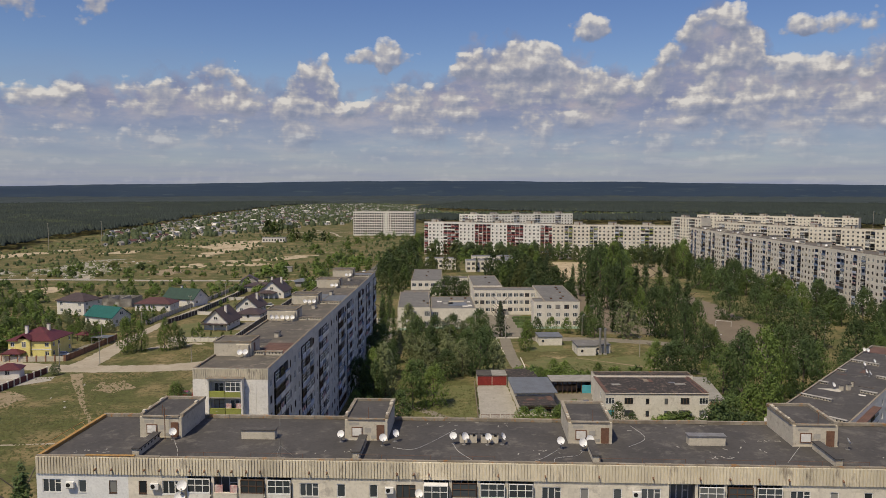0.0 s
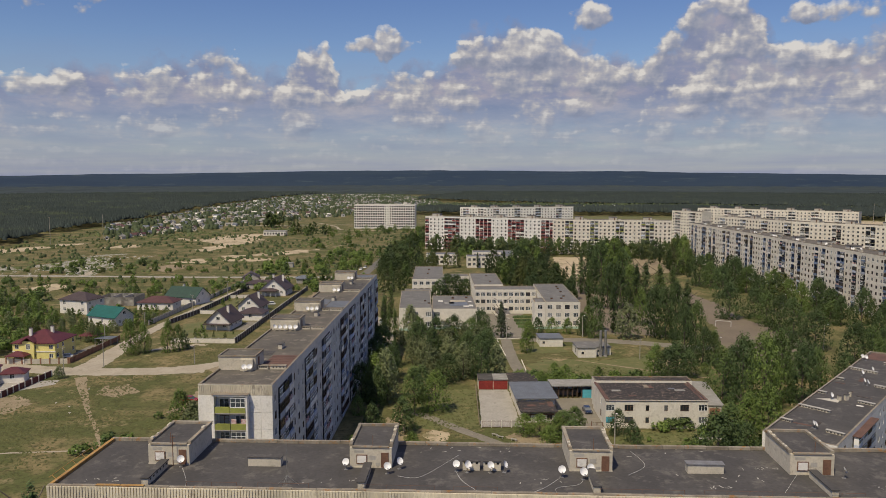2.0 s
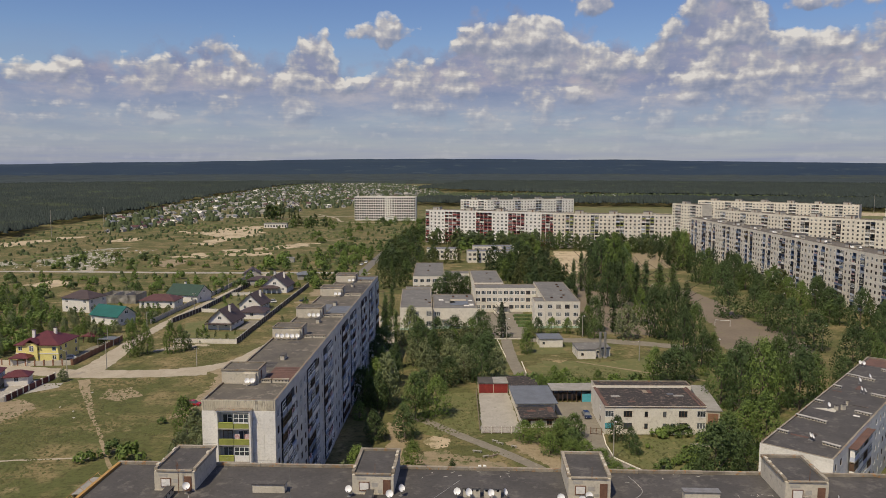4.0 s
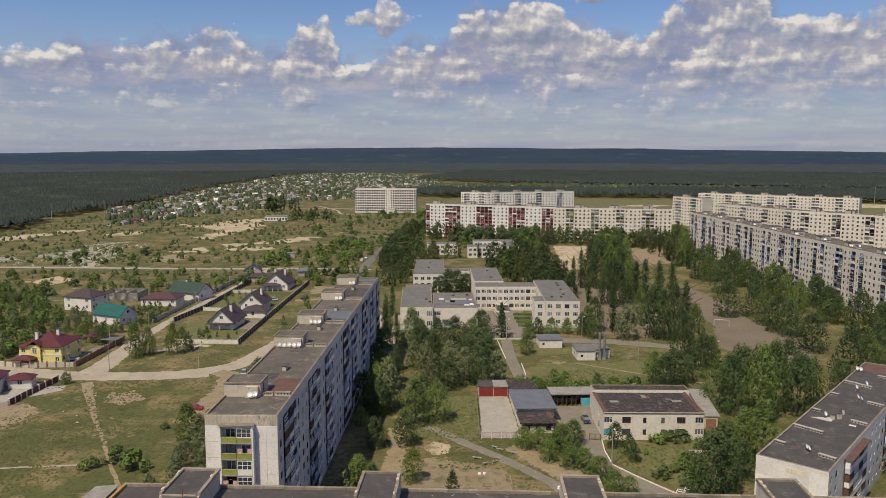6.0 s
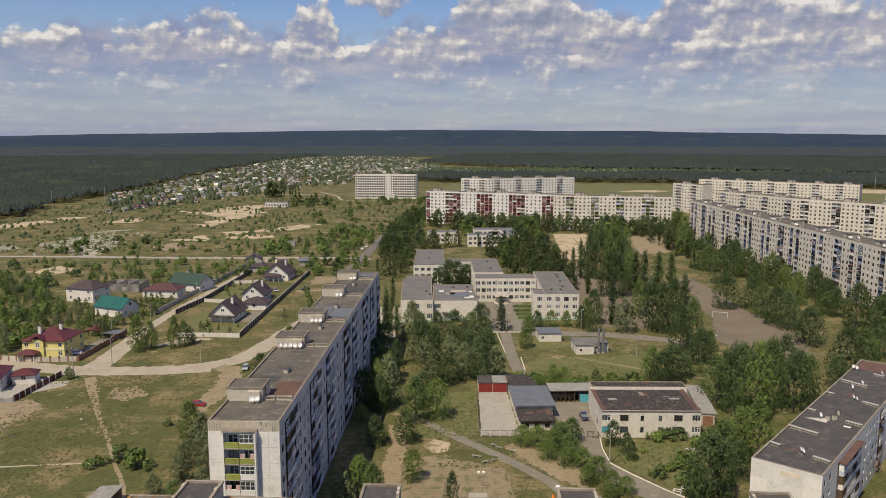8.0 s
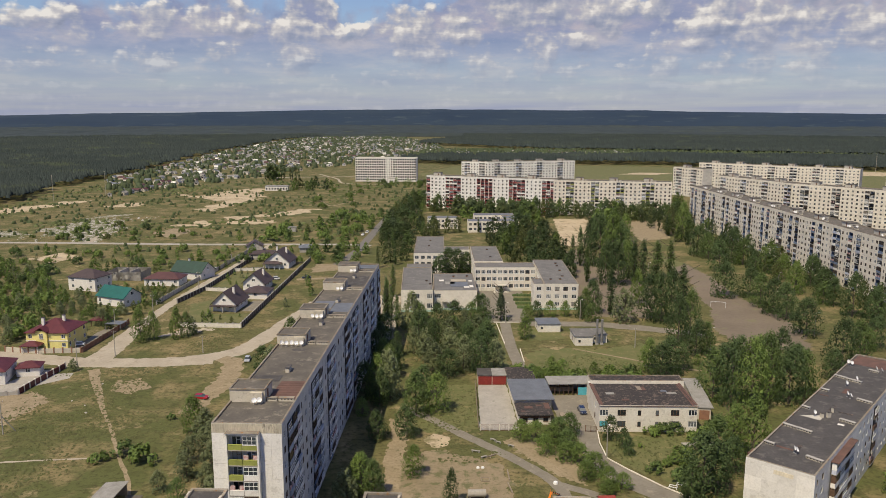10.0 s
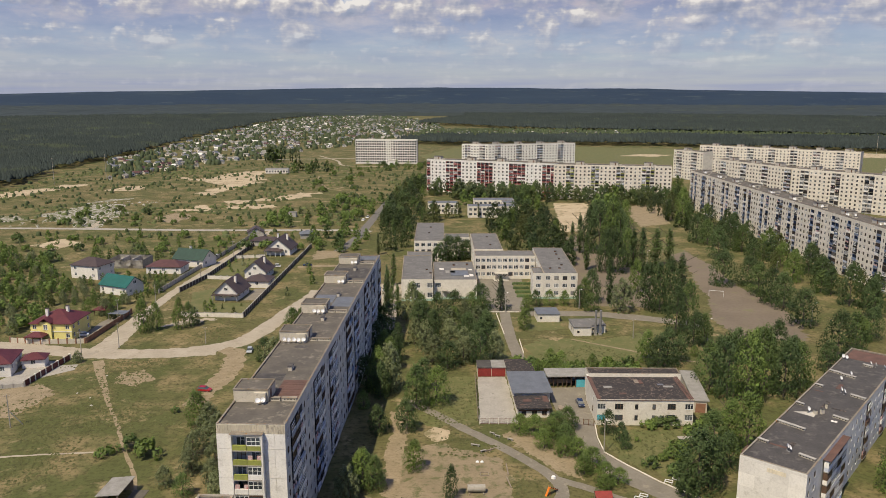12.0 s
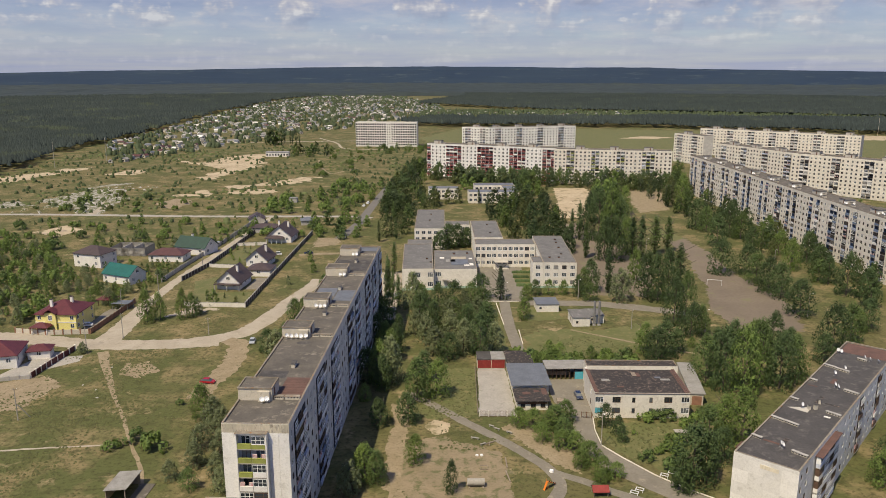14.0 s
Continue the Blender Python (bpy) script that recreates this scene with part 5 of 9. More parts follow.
# meadow and courtyard on the other side of the shaded block
for x, y, k, h in ((-70.5, 171, "bush", 4.0), (-64.5, 166.5, "bush", 5.4), (-75, 167, "bush", 3.6), (-57, 183, "broad_leaf_light", 10.5), (-53, 178, "silver", 9), (-50, 172, "silver", 8.5), (-54, 166, "silver", 7), (-48, 163, "silver", 7.5), (-52, 158, "silver", 6.5), (-46, 154, "silver", 6),
                   (-44, 147, "silver", 6), (-56, 152, "silver", 5), (-51, 148, "broad_leaf_", 5.5), (-47, 228, "silver", 9), (-50, 232, "broad_leaf_dark", 8), (-45, 238, "broad_leaf_dark", 8), (-46, 262, "broad_leaf_", 9), (-43, 268, "broad_leaf_", 8), (-40, 300, "lite", 8),
                   (-83, 272, "young", 7), (-80, 282, "young", 7), (-109, 231.5, "silver", 4.2), (-66, 192, "bush", 2.0), (-121, 284, "silver", 7), (-117, 280, "broad_leaf_", 6)):
    plant(x, y, k, h)
for x, y, k, h in ((-98.5, 262, "broad_leaf_light", 13), (-95, 265.5, "broad_leaf_", 11), (-87.5, 266, "broad_leaf_light", 12), (-84, 268, "broad_leaf_", 10)):
    plant(x, y, k, h, squash=0.62)
# gardens and thickets by the houses
far_grove([(-150, 300), (-128, 296), (-112, 300), (-110, 340), (-128, 344), (-136, 332), (-150, 334)], 3.6, ("young", "far_0", "silver", "far_1"), (2.5, 6.0), 31, "garden shrubs and small trees", avoid=([(-138, 308), (-116, 304), (-116, 330), (-138, 330)],))
far_grove([(-134, 376), (-104, 384), (-100, 400), (-160, 396), (-170, 380)], 6.0, ("young", "far_0"), (3, 6.5), 32, "garden shrubs and small trees")
far_grove([(-92, 286), (-70, 284), (-68, 296), (-88, 296)], 6.5, ("young",), (1.5, 3.5), 33, "garden shrubs on the lawn")
far_grove([(-95, 350), (-83, 346), (-80, 384), (-92, 384)], 6.0, ("young", "far_0"), (1.5, 3.5), 34, "garden shrubs on the lawn")
far_grove([(-62, 300), (-50, 300), (-44, 360), (-58, 366)], 12, ("young", "far_0"), (3, 6), 35, "young trees behind the fence")
far_grove([(-250, 300), (-170, 250), (-142, 262), (-138, 276), (-148, 300), (-150, 326), (-165, 336), (-185, 380), (-250, 420)], 4.6, ("far_0", "far_0", "silver", "far_1", "bush", "young"), (3.5, 7.5), 17)
grove([(-136, 272), (-122, 272), (-118, 300), (-136, 304)], 5.5, ("bush", "young", "broad_leaf_"), (2.4, 5.5), 18)
far_grove([(-230, 400), (-60, 404), (-50, 424), (-150, 448), (-230, 430)], 9.5, ("far_0", "bush", "young"), (3.5, 7), 19)
far_grove([(-60, 400), (-34, 392), (-28, 430), (-44, 450), (-62, 440)], 8, ("far_0", "far_1"), (6, 10), 20)
far_grove([(-120, 478), (-50, 470), (-36, 500), (-28, 590), (-60, 600), (-80, 540)], 11, ("far_0", "far_1", "bush"), (4, 10), 21)
far_grove([(-250, 484), (-130, 480), (-150, 520), (-250, 560)], 14, ("far_0", "bush", "bush"), (3, 7), 22)
far_grove([(-180, 905), (-140, 900), (-140, 925), (-180, 930)], 8, ("far", "slim"), (14, 20), 23)
far_grove([(-130, 780), (-95, 790), (-90, 850), (-130, 830)], 14, ("far",), (8, 14), 24)
far_grove([(-100, 640), (-50, 640), (-20, 840), (-90, 860)], 22, ("far_0", "bush", "bush"), (3, 8), 25)
far_grove([(-70, 880), (-40, 868), (0, 872), (30, 900), (24, 780), (12, 800)], 13, ("far_0", "bush"), (4, 8), 26)
far_grove([(210, 540), (240, 520), (300, 440), (300, 330), (215, 330)], 14, ("lite", "young"), (6, 11), 27)
far_grove([(120, 600), (190, 592), (240, 640), (230, 720), (140, 740)], 20, ("far",), (7, 11), 28)
for key, (ob, h) in TREES.items():
    for o in (*ob.children_recursive, ob):
        bpy.data.objects.remove(o)
# ---- far pine woods, scrub and the village beyond the meadow ----
WOOD_EDGE = [(-352, 560), (-356, 644), (-366, 736), (-388, 823), (-377, 953), (-374, 1062), (-398, 1573), (-384, 2110), (-300, 2480), (140, 2480)]
VILLAGE = [(-345, 744), (-290, 743), (-237, 848), (-190, 960), (-147, 1094), (-90, 1179), (-54, 1340), (10, 1400), (60, 1560), (40, 1900), (-60, 2400), (-290, 2480), (-378, 2110), (-392, 1573), (-368, 1062), (-371, 953), (-382, 830)]
LEFT_WOOD = WOOD_EDGE + [(140, 4600), (-4200, 4600), (-2200, 560)]
RIGHT_WOOD = [(13, 1185), (-40, 1250), (30, 1330), (420, 1320), (900, 1240), (900, 1000), (640, 1030), (420, 1110), (372, 1150), (219, 1180)]
BACK_WOOD = [(0, 1900), (140, 2312), (140, 4600), (4200, 4600), (2600, 1200), (1500, 1230), (900, 1300), (700, 1440), (430, 1560), (250, 1600)]


def in_poly(x, y, poly):
    r = np.zeros(len(x), bool)
    j = len(poly) - 1
    for i in range(len(poly)):
        (xi, yi), (xj, yj) = poly[i], poly[j]
        if yi != yj:
            r ^= ((yi > y) != (yj > y)) & (x < (xj - xi) * (y - yi) / (yj - yi) + xi)
        j = i
    return r


def tuft_mesh(name, x, y, h, w, mats, rng, tiers=2, sides=5, lift=0.0, skirt=0.12, dome=0):
    """Many small conical or rounded tufts in one mesh."""
    n = len(x)
    rings, faces = [], []
    ang = np.arange(sides) * math.tau / sides
    zs = np.linspace(skirt, 0.72 + 0.12 * dome, tiers)
    rs = np.linspace(0.5, 0.32 + 0.08 * dome, tiers)
    spin = rng.uniform(0, math.tau, n)[:, None]
    for z, r in zip(zs, rs):
        jr = rng.uniform(0.75, 1.25, (n, sides)) * r * w[:, None]
        jz = (z + rng.uniform(-0.06, 0.06, (n, sides))) * h[:, None] + lift
        rings.append(np.stack([x[:, None] + np.cos(ang + spin) * jr, y[:, None] + np.sin(ang + spin) * jr, jz], 2))
    tip = np.stack([x + rng.normal(0, 0.06, n) * w, y + rng.normal(0, 0.06, n) * w, h + lift], 1)[:, None, :]
    v = np.concatenate(rings + [tip], 1)
    k = sides * tiers + 1
    base = (np.arange(n) * k)[:, None]
    tri = []
    for t in range(tiers - 1):
        for s in range(sides):
            a, b = t * sides + s, t * sides + (s + 1) % sides
            tri += [(a, b, b + sides), (a, b + sides, a + sides)]
    for s in range(sides):
        tri.append(((tiers - 1) * sides + s, (tiers - 1) * sides + (s + 1) % sides, k - 1))
    tri = np.array(tri)
    f = (base[:, :, None] + tri[None]).reshape(-1, 3)
    me = bpy.data.meshes.new(name)
    me.vertices.add(n * k), me.loops.add(len(f) * 3), me.polygons.add(len(f))
    me.vertices.foreach_set("co", v.reshape(-1, 3).ravel())
    me.loops.foreach_set("vertex_index", f.ravel())
    me.polygons.foreach_set("loop_start", np.arange(len(f)) * 3)
    me.materials.append(M[mats])
    me.update(calc_edges=True)
    return me


def wedge(rng, n, r0, r1, half=36):
    """Even spread over the stretch of country in front, by area."""
    r = np.sqrt(rng.uniform(r0 * r0, r1 * r1, n))
    a = np.radians(rng.uniform(-half + 2, half + 2, n))
    return r * np.sin(a), r * np.cos(a)


rng = np.random.default_rng(4)
# needle green pushed towards blue-grey, which paints in the haze
M["hazed_pine_wood"] = material("hazed_pine_wood", (0.041, 0.052, 0.049), (0.030, 0.040, 0.039), rough=0.9, scale=0.006, fine=0.08, bump=0, spec=0.1, island=0.35, c3=(0.056, 0.068, 0.046))
for r0, r1, count, wide in ((600, 1250, 66000, (3.6, 6.4)), (1250, 2480, 90000, (5.5, 10.0))):
    wx, wy = wedge(rng, count, r0, r1)
    sway = np.array([noise.noise(Vector((a * 0.03, b * 0.02, 1))) + 0.6 * noise.noise(Vector((a * 0.1, b * 0.08, 3))) for a, b in zip(wx, wy)]) * 22
    keep = in_poly(wx + sway, wy, LEFT_WOOD) | in_poly(wx, wy + sway, RIGHT_WOOD) | in_poly(wx, wy + sway, BACK_WOOD)
    wx, wy = wx[keep], wy[keep]
    rise = np.array([noise.noise(Vector((a * 0.015, b * 0.015, 6))) for a, b in zip(wx, wy)])
    hh = rng.uniform(10.0, 13.0, len(wx)) + 2.5 * rise
    tagged(new("pine_forest", tuft_mesh("pine_forest", wx, wy, hh, rng.uniform(*wide, len(wx)), "hazed_pine_wood", rng, 1, 4, skirt=0.5)), "dense dark pine forest reaching to the horizon", "forest", kind="stuff")
# closed canopy farther out
g = Geo()
cols, rows_ = 150, 70
for j in range(rows_ + 1):
    r = 2460 * (4500 / 2460) ** (j / rows_)
    for i in range(cols + 1):
        a = radians(-38 + 78 * i / cols)
        x, y = r * math.sin(a), r * math.cos(a)
        h = 8 + 5 * noise.noise(Vector((x * 0.02, y * 0.012, 0))) + 4 * noise.noise(Vector((x * 0.004, y * 0.003, 5)))
        g.v.append((x, y, h if j > 1 else 0.0))
for j in range(rows_):
    for i in range(cols):
        g.f.append((j * (cols + 1) + i, j * (cols + 1) + i + 1, (j + 1) * (cols + 1) + i + 1, (j + 1) * (cols + 1) + i))
        g.m.append(0)
# same blue-grey shift as the nearer wood: haze as colour
M["canopy"] = material("hazed_pine_canopy", (0.027, 0.037, 0.038), (0.034, 0.045, 0.042), scale=0.003, fine=0.025, bump=0.0, grain=0.9, c3=(0.050, 0.059, 0.037), stretch=(1, 0.5, 1))
solid("pine_canopy", g, ("canopy",), "closed dark canopy of distant pine forest, tinted blue-grey as haze", "forest", kind="stuff")

# scattered scrub on the meadow
sx, sy = rng.uniform(-360, 40, 2000), rng.uniform(440, 900, 2000)
dens = np.array([noise.noise(Vector((a * 0.02, b * 0.02, 2))) for a, b in zip(sx, sy)])
keep = (dens > -0.05) & ~in_poly(sx, sy, LEFT_WOOD) & (np.abs(sy - 470) > 7) & (sx < -45 + (sy - 450) * 0.12)
sx, sy = sx[keep], sy[keep]
hs = rng.uniform(0.8, 2.6, len(sx)) ** 1.1
M["scrub"] = leaves("scrub_leaves", (0.075, 0.098, 0.038), (0.055, 0.075, 0.030), 0.15)
tagged(new("scrub", tuft_mesh("scrub", sx, sy, hs, hs * rng.uniform(0.8, 1.5, len(sx)), "scrub", rng, 3, 6, skirt=0.0)), "small dark pines and shrubs dotted over the meadow", "shrubs", kind="stuff")
bx, by = rng.uniform(-350, 30, 2600), rng.uniform(440, 880, 2600)
dens = np.array([noise.noise(Vector((a * 0.012, b * 0.012, 12))) + 0.5 * noise.noise(Vector((a * 0.05, b * 0.05, 4))) for a, b in zip(bx, by)])
keep = (dens > 0.08) & ~in_poly(bx, by, LEFT_WOOD) & (np.abs(by - 470) > 8) & (bx < -48 + (by - 450) * 0.12)
bx, by = bx[keep], by[keep]
hb = rng.uniform(0.6, 1.7, len(bx))
M["low_bush"] = leaves("low_bush_leaves", (0.120, 0.140, 0.052), (0.084, 0.104, 0.040), 0.2)
tagged(new("low_bushes", tuft_mesh("low_bushes", bx, by, hb, hb * rng.uniform(1.4, 3.0, len(bx)), "low_bush", rng, 2, 6, skirt=0.0, dome=1)), "low green bushes in drifts over the meadow", "bushes", kind="stuff")
M["weed"] = leaves("weed_leaves", (0.130, 0.130, 0.052), (0.085, 0.095, 0.034), 0.2)
# grass tufts and weeds nearer by
tx, ty = rng.uniform(-150, 90, 60000), rng.uniform(130, 300, 60000)
dens = np.array([noise.noise(Vector((a * 0.05, b * 0.05, 8))) for a, b in zip(tx, ty)])
lot = [(-98, 168), (-62, 160), (-62, 230), (-74, 234), (-100, 232)]
west = [(-150, 140), (-66, 140), (-74, 168), (-100, 226), (-112, 230), (-112, 200), (-150, 200)]
strip = [(-98, 246), (-70, 250), (-64, 278), (-90, 280), (-101, 270)]
green = [[(46, 178), (70, 177), (66, 160), (58, 150), (47.5, 160), (45, 168)], [(-2, 182), (10, 181), (14.6, 183), (16.4, 214), (6, 216), (-1, 200)], [(35, 224), (64, 228), (84, 238), (86, 262), (66, 250), (42, 248)], [(20, 168), (4, 182), (-2, 176), (0, 166), (12, 163)], [(20, 160), (27, 154), (27, 146), (20, 146)]]
keep = (dens > rng.uniform(-0.25, 0.35, len(tx))) & (in_poly(tx, ty, lot) | in_poly(tx, ty, west) | in_poly(tx, ty, strip) | np.any([in_poly(tx, ty, q) for q in green], 0))
tx, ty = tx[keep], ty[keep]
hs = rng.uniform(0.10, 0.38, len(tx))
tagged(new("weeds", tuft_mesh("weeds", tx, ty, hs, hs * rng.uniform(1.6, 3.2, len(tx)), "weed", rng, 1, 5, skirt=0.0)), "tufts of rough weeds in the meadow", "weeds", kind="stuff")

# village: hundreds of small gabled cottages and garden trees
vx, vy = wedge(rng, 9000, 740, 2400, 24)
inv = in_poly(vx, vy, VILLAGE)
vx, vy = vx[inv], vy[inv]
strip_x, strip_y = rng.uniform(30, 420, 260), rng.uniform(1370, 1540, 260)
vx, vy = np.r_[vx[:1150], strip_x[:110]], np.r_[vy[:1150], strip_y[:110]]
g = Geo()
for x, y in zip(vx, vy):
    w, d, h, t = rng.uniform(3.5, 6), rng.uniform(4, 8), rng.uniform(2.0, 2.9), rng.uniform(-0.5, 0.5) + (math.pi / 2 if rng.random() < 0.4 else 0)
    hm, rm = int(rng.integers(0, 3)), 3 + int(rng.choice([0, 0, 0, 1, 3, 3, 2, 0]))
    b = Geo().box(-w / 2, -d / 2, 0, w / 2, d / 2, h, hm)
    o, e = 0.4, h + w * 0.32
    b.face([(-w / 2 - o, -d / 2 - o, h - 0.2), (0, -d / 2 - o, e), (0, d / 2 + o, e), (-w / 2 - o, d / 2 + o, h - 0.2)][::-1], rm)
    b.face([(w / 2 + o, -d / 2 - o, h - 0.2), (w / 2 + o, d / 2 + o, h - 0.2), (0, d / 2 + o, e), (0, -d / 2 - o, e)][::-1], rm)
    b.face([(-w / 2, -d / 2, h), (w / 2, -d / 2, h), (0, -d / 2, e - 0.1)], hm)
    b.face([(w / 2, d / 2, h), (-w / 2, d / 2, h), (0, d / 2, e - 0.1)], hm)
    b.box(-w * 0.2, -d / 2 - 0.05, 0.9, w * 0.2, -d / 2, 2.0, 7)
    g.add(b, at(float(x), float(y), 0, math.degrees(t)))
solid("village_houses", g, ("white_wall", "pale", "render", "slate", "pale", "dull_red_roof", "grey_sheet", "black"), "hundreds of small pale village houses with gabled roofs", "houses", kind="stuff")
gx, gy = wedge(rng, 13000, 740, 2450, 24)
inv = in_poly(gx, gy, VILLAGE)
gx, gy = gx[inv], gy[inv]
more_x, more_y = rng.uniform(0, 1000, 4200), rng.uniform(1320, 1620, 4200)
gx, gy = np.r_[gx, more_x], np.r_[gy, more_y]
hs = rng.uniform(2.2, 6.2, len(gx))
M["garden"] = leaves("garden_leaves", (0.070, 0.090, 0.042), (0.046, 0.062, 0.030), 0.15)
tagged(new("garden_trees", tuft_mesh("garden_trees", gx, gy, hs, hs * rng.uniform(0.8, 1.4, len(gx)), "garden", rng, 2, 5, skirt=0.05, dome=1)), "fruit trees and hedges between the village houses", "trees", kind="stuff")

# ---- what stands on the roofs ----
def put_dish(x, y, z, turn=0, r=0.45, label="white satellite dish on a steel stand"):
    ob = new("satellite_dish", dish_mesh(r))
    ob.matrix_world = at(x, y, z, turn)
    return tagged(ob, label, "satellite dish", "satellite dishes")


ROOF = NB - 0.3


def stair_house(s):
    """Roof exit of the near block: rendered box, bitumen roof with a raised rim, hatch and service door."""
    ob = thing("roof_stairhouse", NBM @ at(s, 7.1, ROOF), "rendered brick roof exit with a dark flat roof and metal door", "roof exit", "roof exits")
    w, d, h = 4.7, 7.4, 2.3
    part("wall", Geo().box(0, 0, 0, w, d, h).box(-0.03, -0.03, 0, w + 0.03, 0, 0.12).mesh("wall", ("render",)), ob)
    part("roof", Geo().box(0.3, 0.3, h, w - 0.3, d - 0.3, h + 0.1).mesh("roof", ("bitumen",)), ob)
    rim = Geo().box(-0.1, 0.3, h + 0.004, 0.28, d - 0.3, h + 0.34).box(w - 0.28, 0.3, h + 0.004, w + 0.1, d - 0.3, h + 0.34)
    rim.box(-0.1, d - 0.29, h + 0.004, w + 0.1, d + 0.1, h + 0.36).box(0.3, -0.1, h + 0.004, w - 0.3, 0.28, h + 0.16)
    part("coping", rim.mesh("coping", ("rim",)), ob)
    part("door", Geo().box(3.5, -0.06, 0.05, 4.35, -0.004, 1.75).mesh("door", ("rust",)), ob)
    fr = Geo().box(0.75, -0.07, 0.45, 1.95, -0.004, 1.5, 0).box(0.85, -0.09, 0.55, 1.85, -0.07, 1.4, 1)
    part("hatch", fr.mesh("hatch", ("rust", "panel_white")), ob)
    part("lightning_rod", Geo().beam((2.6, 0.05, h), (2.6, 0.05, h + 1.4), 0.05).mesh("rod", ("rust",)), ob)
    rg_ = random.Random(int(s * 10))
    stub = Geo()
    for k in range(7):
        x, y = rg_.choice((0.05, w - 0.15)), rg_.uniform(0.6, d - 0.8)
        q = rg_.uniform(0.12, 0.3)
        stub.box(x - q * 0.6, y - q, h + 0.346, x + q * 0.6, y + q, h + 0.38 + q * 0.4)
    part("loose_bricks", stub.mesh("loose_bricks", ("render",)), ob, label="crumbling bricks on the coping")
    for x0, z0, ww, hh in ((0.5, 1.7, 1.1, 0.3), (2.2, 0.9, 0.7, 0.5), (2.9, 0.2, 0.5, 0.35)):
        part("worn_patch", Geo().box(x0, -0.012, z0, x0 + ww, -0.004, z0 + hh).mesh("worn_patch", ("block",)), ob, label="patch of bare grey brick")
    # low ventilation duct running to the eaves
    duct = thing("roof_duct", NBM @ at(s + 1.7, 1.1, ROOF), "low brick ventilation duct with a bitumen lid", "roof duct", "roof ducts")
    part("body", Geo().box(0.1, 0, 0, 0.8, 5.4, 0.75).mesh("body", ("render",)), duct)
    part("lid", Geo().box(0, -0.1, 0.75, 0.9, 5.4, 0.87).mesh("lid", ("bitumen",)), duct)
    for k in range(6):
        part("vent_opening", Geo().box(0.8, 0.5 + k * 0.85, 0.4, 0.812, 0.8 + k * 0.85, 0.62).mesh("vent_opening", ("black",)), duct)


for s in (7.8, 30.7, 55.1, 79.0, 102.0):
    stair_house(s)


def vent_box(x, y, w, d, h, mat, label, turn=-4.3, z=ROOF, holes=0, lid="bitumen"):
    ob = thing("roof_vent", at(x, y, z, turn), label, "roof vent", "roof vents")
    part("body", Geo().box(0, 0, 0, w, d, h).mesh("body", (mat,)), ob)
    part("lid", Geo().box(-0.1, -0.1, h, w + 0.1, d + 0.1, h + 0.08).mesh("lid", (lid,)), ob)
    for k in range(holes):
        xx = w * (k + 0.5) / holes
        part("vent_opening", Geo().box(xx - 0.14, -0.012, h - 0.32, xx + 0.14, 0, h - 0.1).mesh("vent_opening", ("black",)), ob)
    return ob


vent_box(-19.4, 84.0, 3.7, 1.1, 1.0, "render", "long pale rendered roof vent with a bitumen lid")
vent_box(4.6, 82.0, 1.9, 0.8, 1.05, "render", "small pale rendered roof vent", holes=3)
vent_box(6.9, 81.8, 1.9, 0.8, 1.05, "render", "small pale rendered roof vent", holes=3)
vent_box(29.2, 80.3, 3.9, 1.0, 1.0, "render", "long pale rendered roof vent with a sheet-metal lid", lid="metal")
for x, y, t, r in ((-26.9, 84.0, 20, 0.42), (-8.3, 82.6, -15, 0.40), (-3.7, 81.2, 15, 0.42), (-2.4, 82.6, 40, 0.42), (3.9, 81.6, -10, 0.40), (5.1, 81.3, 35, 0.45), (7.6, 81.1, 20, 0.40), (9.2, 81.2, 60, 0.40),
                   (15.2, 79.6, 0, 0.42), (17.4, 78.9, 10, 0.45), (18.4, 80.0, 5, 0.42), (45.6, 78.4, 75, 0.38)):
    put_dish(x, y, ROOF, t, r)
mast = thing("antenna_mast", at(-14.1, 78.2, ROOF), "thin guyed steel aerial mast on the roof", "antenna")
part("pole", Geo().tube(0, 0, 0, 5.2, 0.035, 0.02, 6).mesh("pole", ("metal",)), mast)
for a in (0.3, 2.5, 4.4):
    part("guy_leg", Geo().beam((math.cos(a) * 1.3, math.sin(a) * 0.9, 0), (0, 0, 1.2), 0.03).mesh("guy_leg", ("metal",)), mast)
mast2 = thing("antenna_mast", at(-27.8, 84.2, ROOF), "short rusty aerial post beside the roof exit", "antenna")
part("pole", Geo().tube(0, 0, 0, 3.6, 0.05, 0.04, 6).mesh("pole", ("rust",)), mast2)
part("crossbar", Geo().beam((-0.3, 0, 3.3), (0.3, 0, 3.3), 0.05).mesh("crossbar", ("rust",)), mast2)


def cable(pts, z, name="roof_cable", label="loose pale cable lying on the roof", r=0.03, mat="panel_grey"):
    g = Geo()
    P = [Vector(p) for p in pts]
    for i in range(len(P) - 1):
        p0, p1, p2, p3 = P[max(i - 1, 0)], P[i], P[i + 1], P[min(i + 2, len(P) - 1)]
        last = None
        for k in range(9):
            t = k / 8
            q = 0.5 * ((2 * p1) + (p2 - p0) * t + (2 * p0 - 5 * p1 + 4 * p2 - p3) * t * t + (3 * p1 - p0 - 3 * p2 + p3) * t ** 3)
            if last is not None:
                g.beam((last.x, last.y, z + r / 2), (q.x, q.y, z + r / 2), r)
            last = q
    return solid(name, g, (mat,), label, "cable", "roof cables")


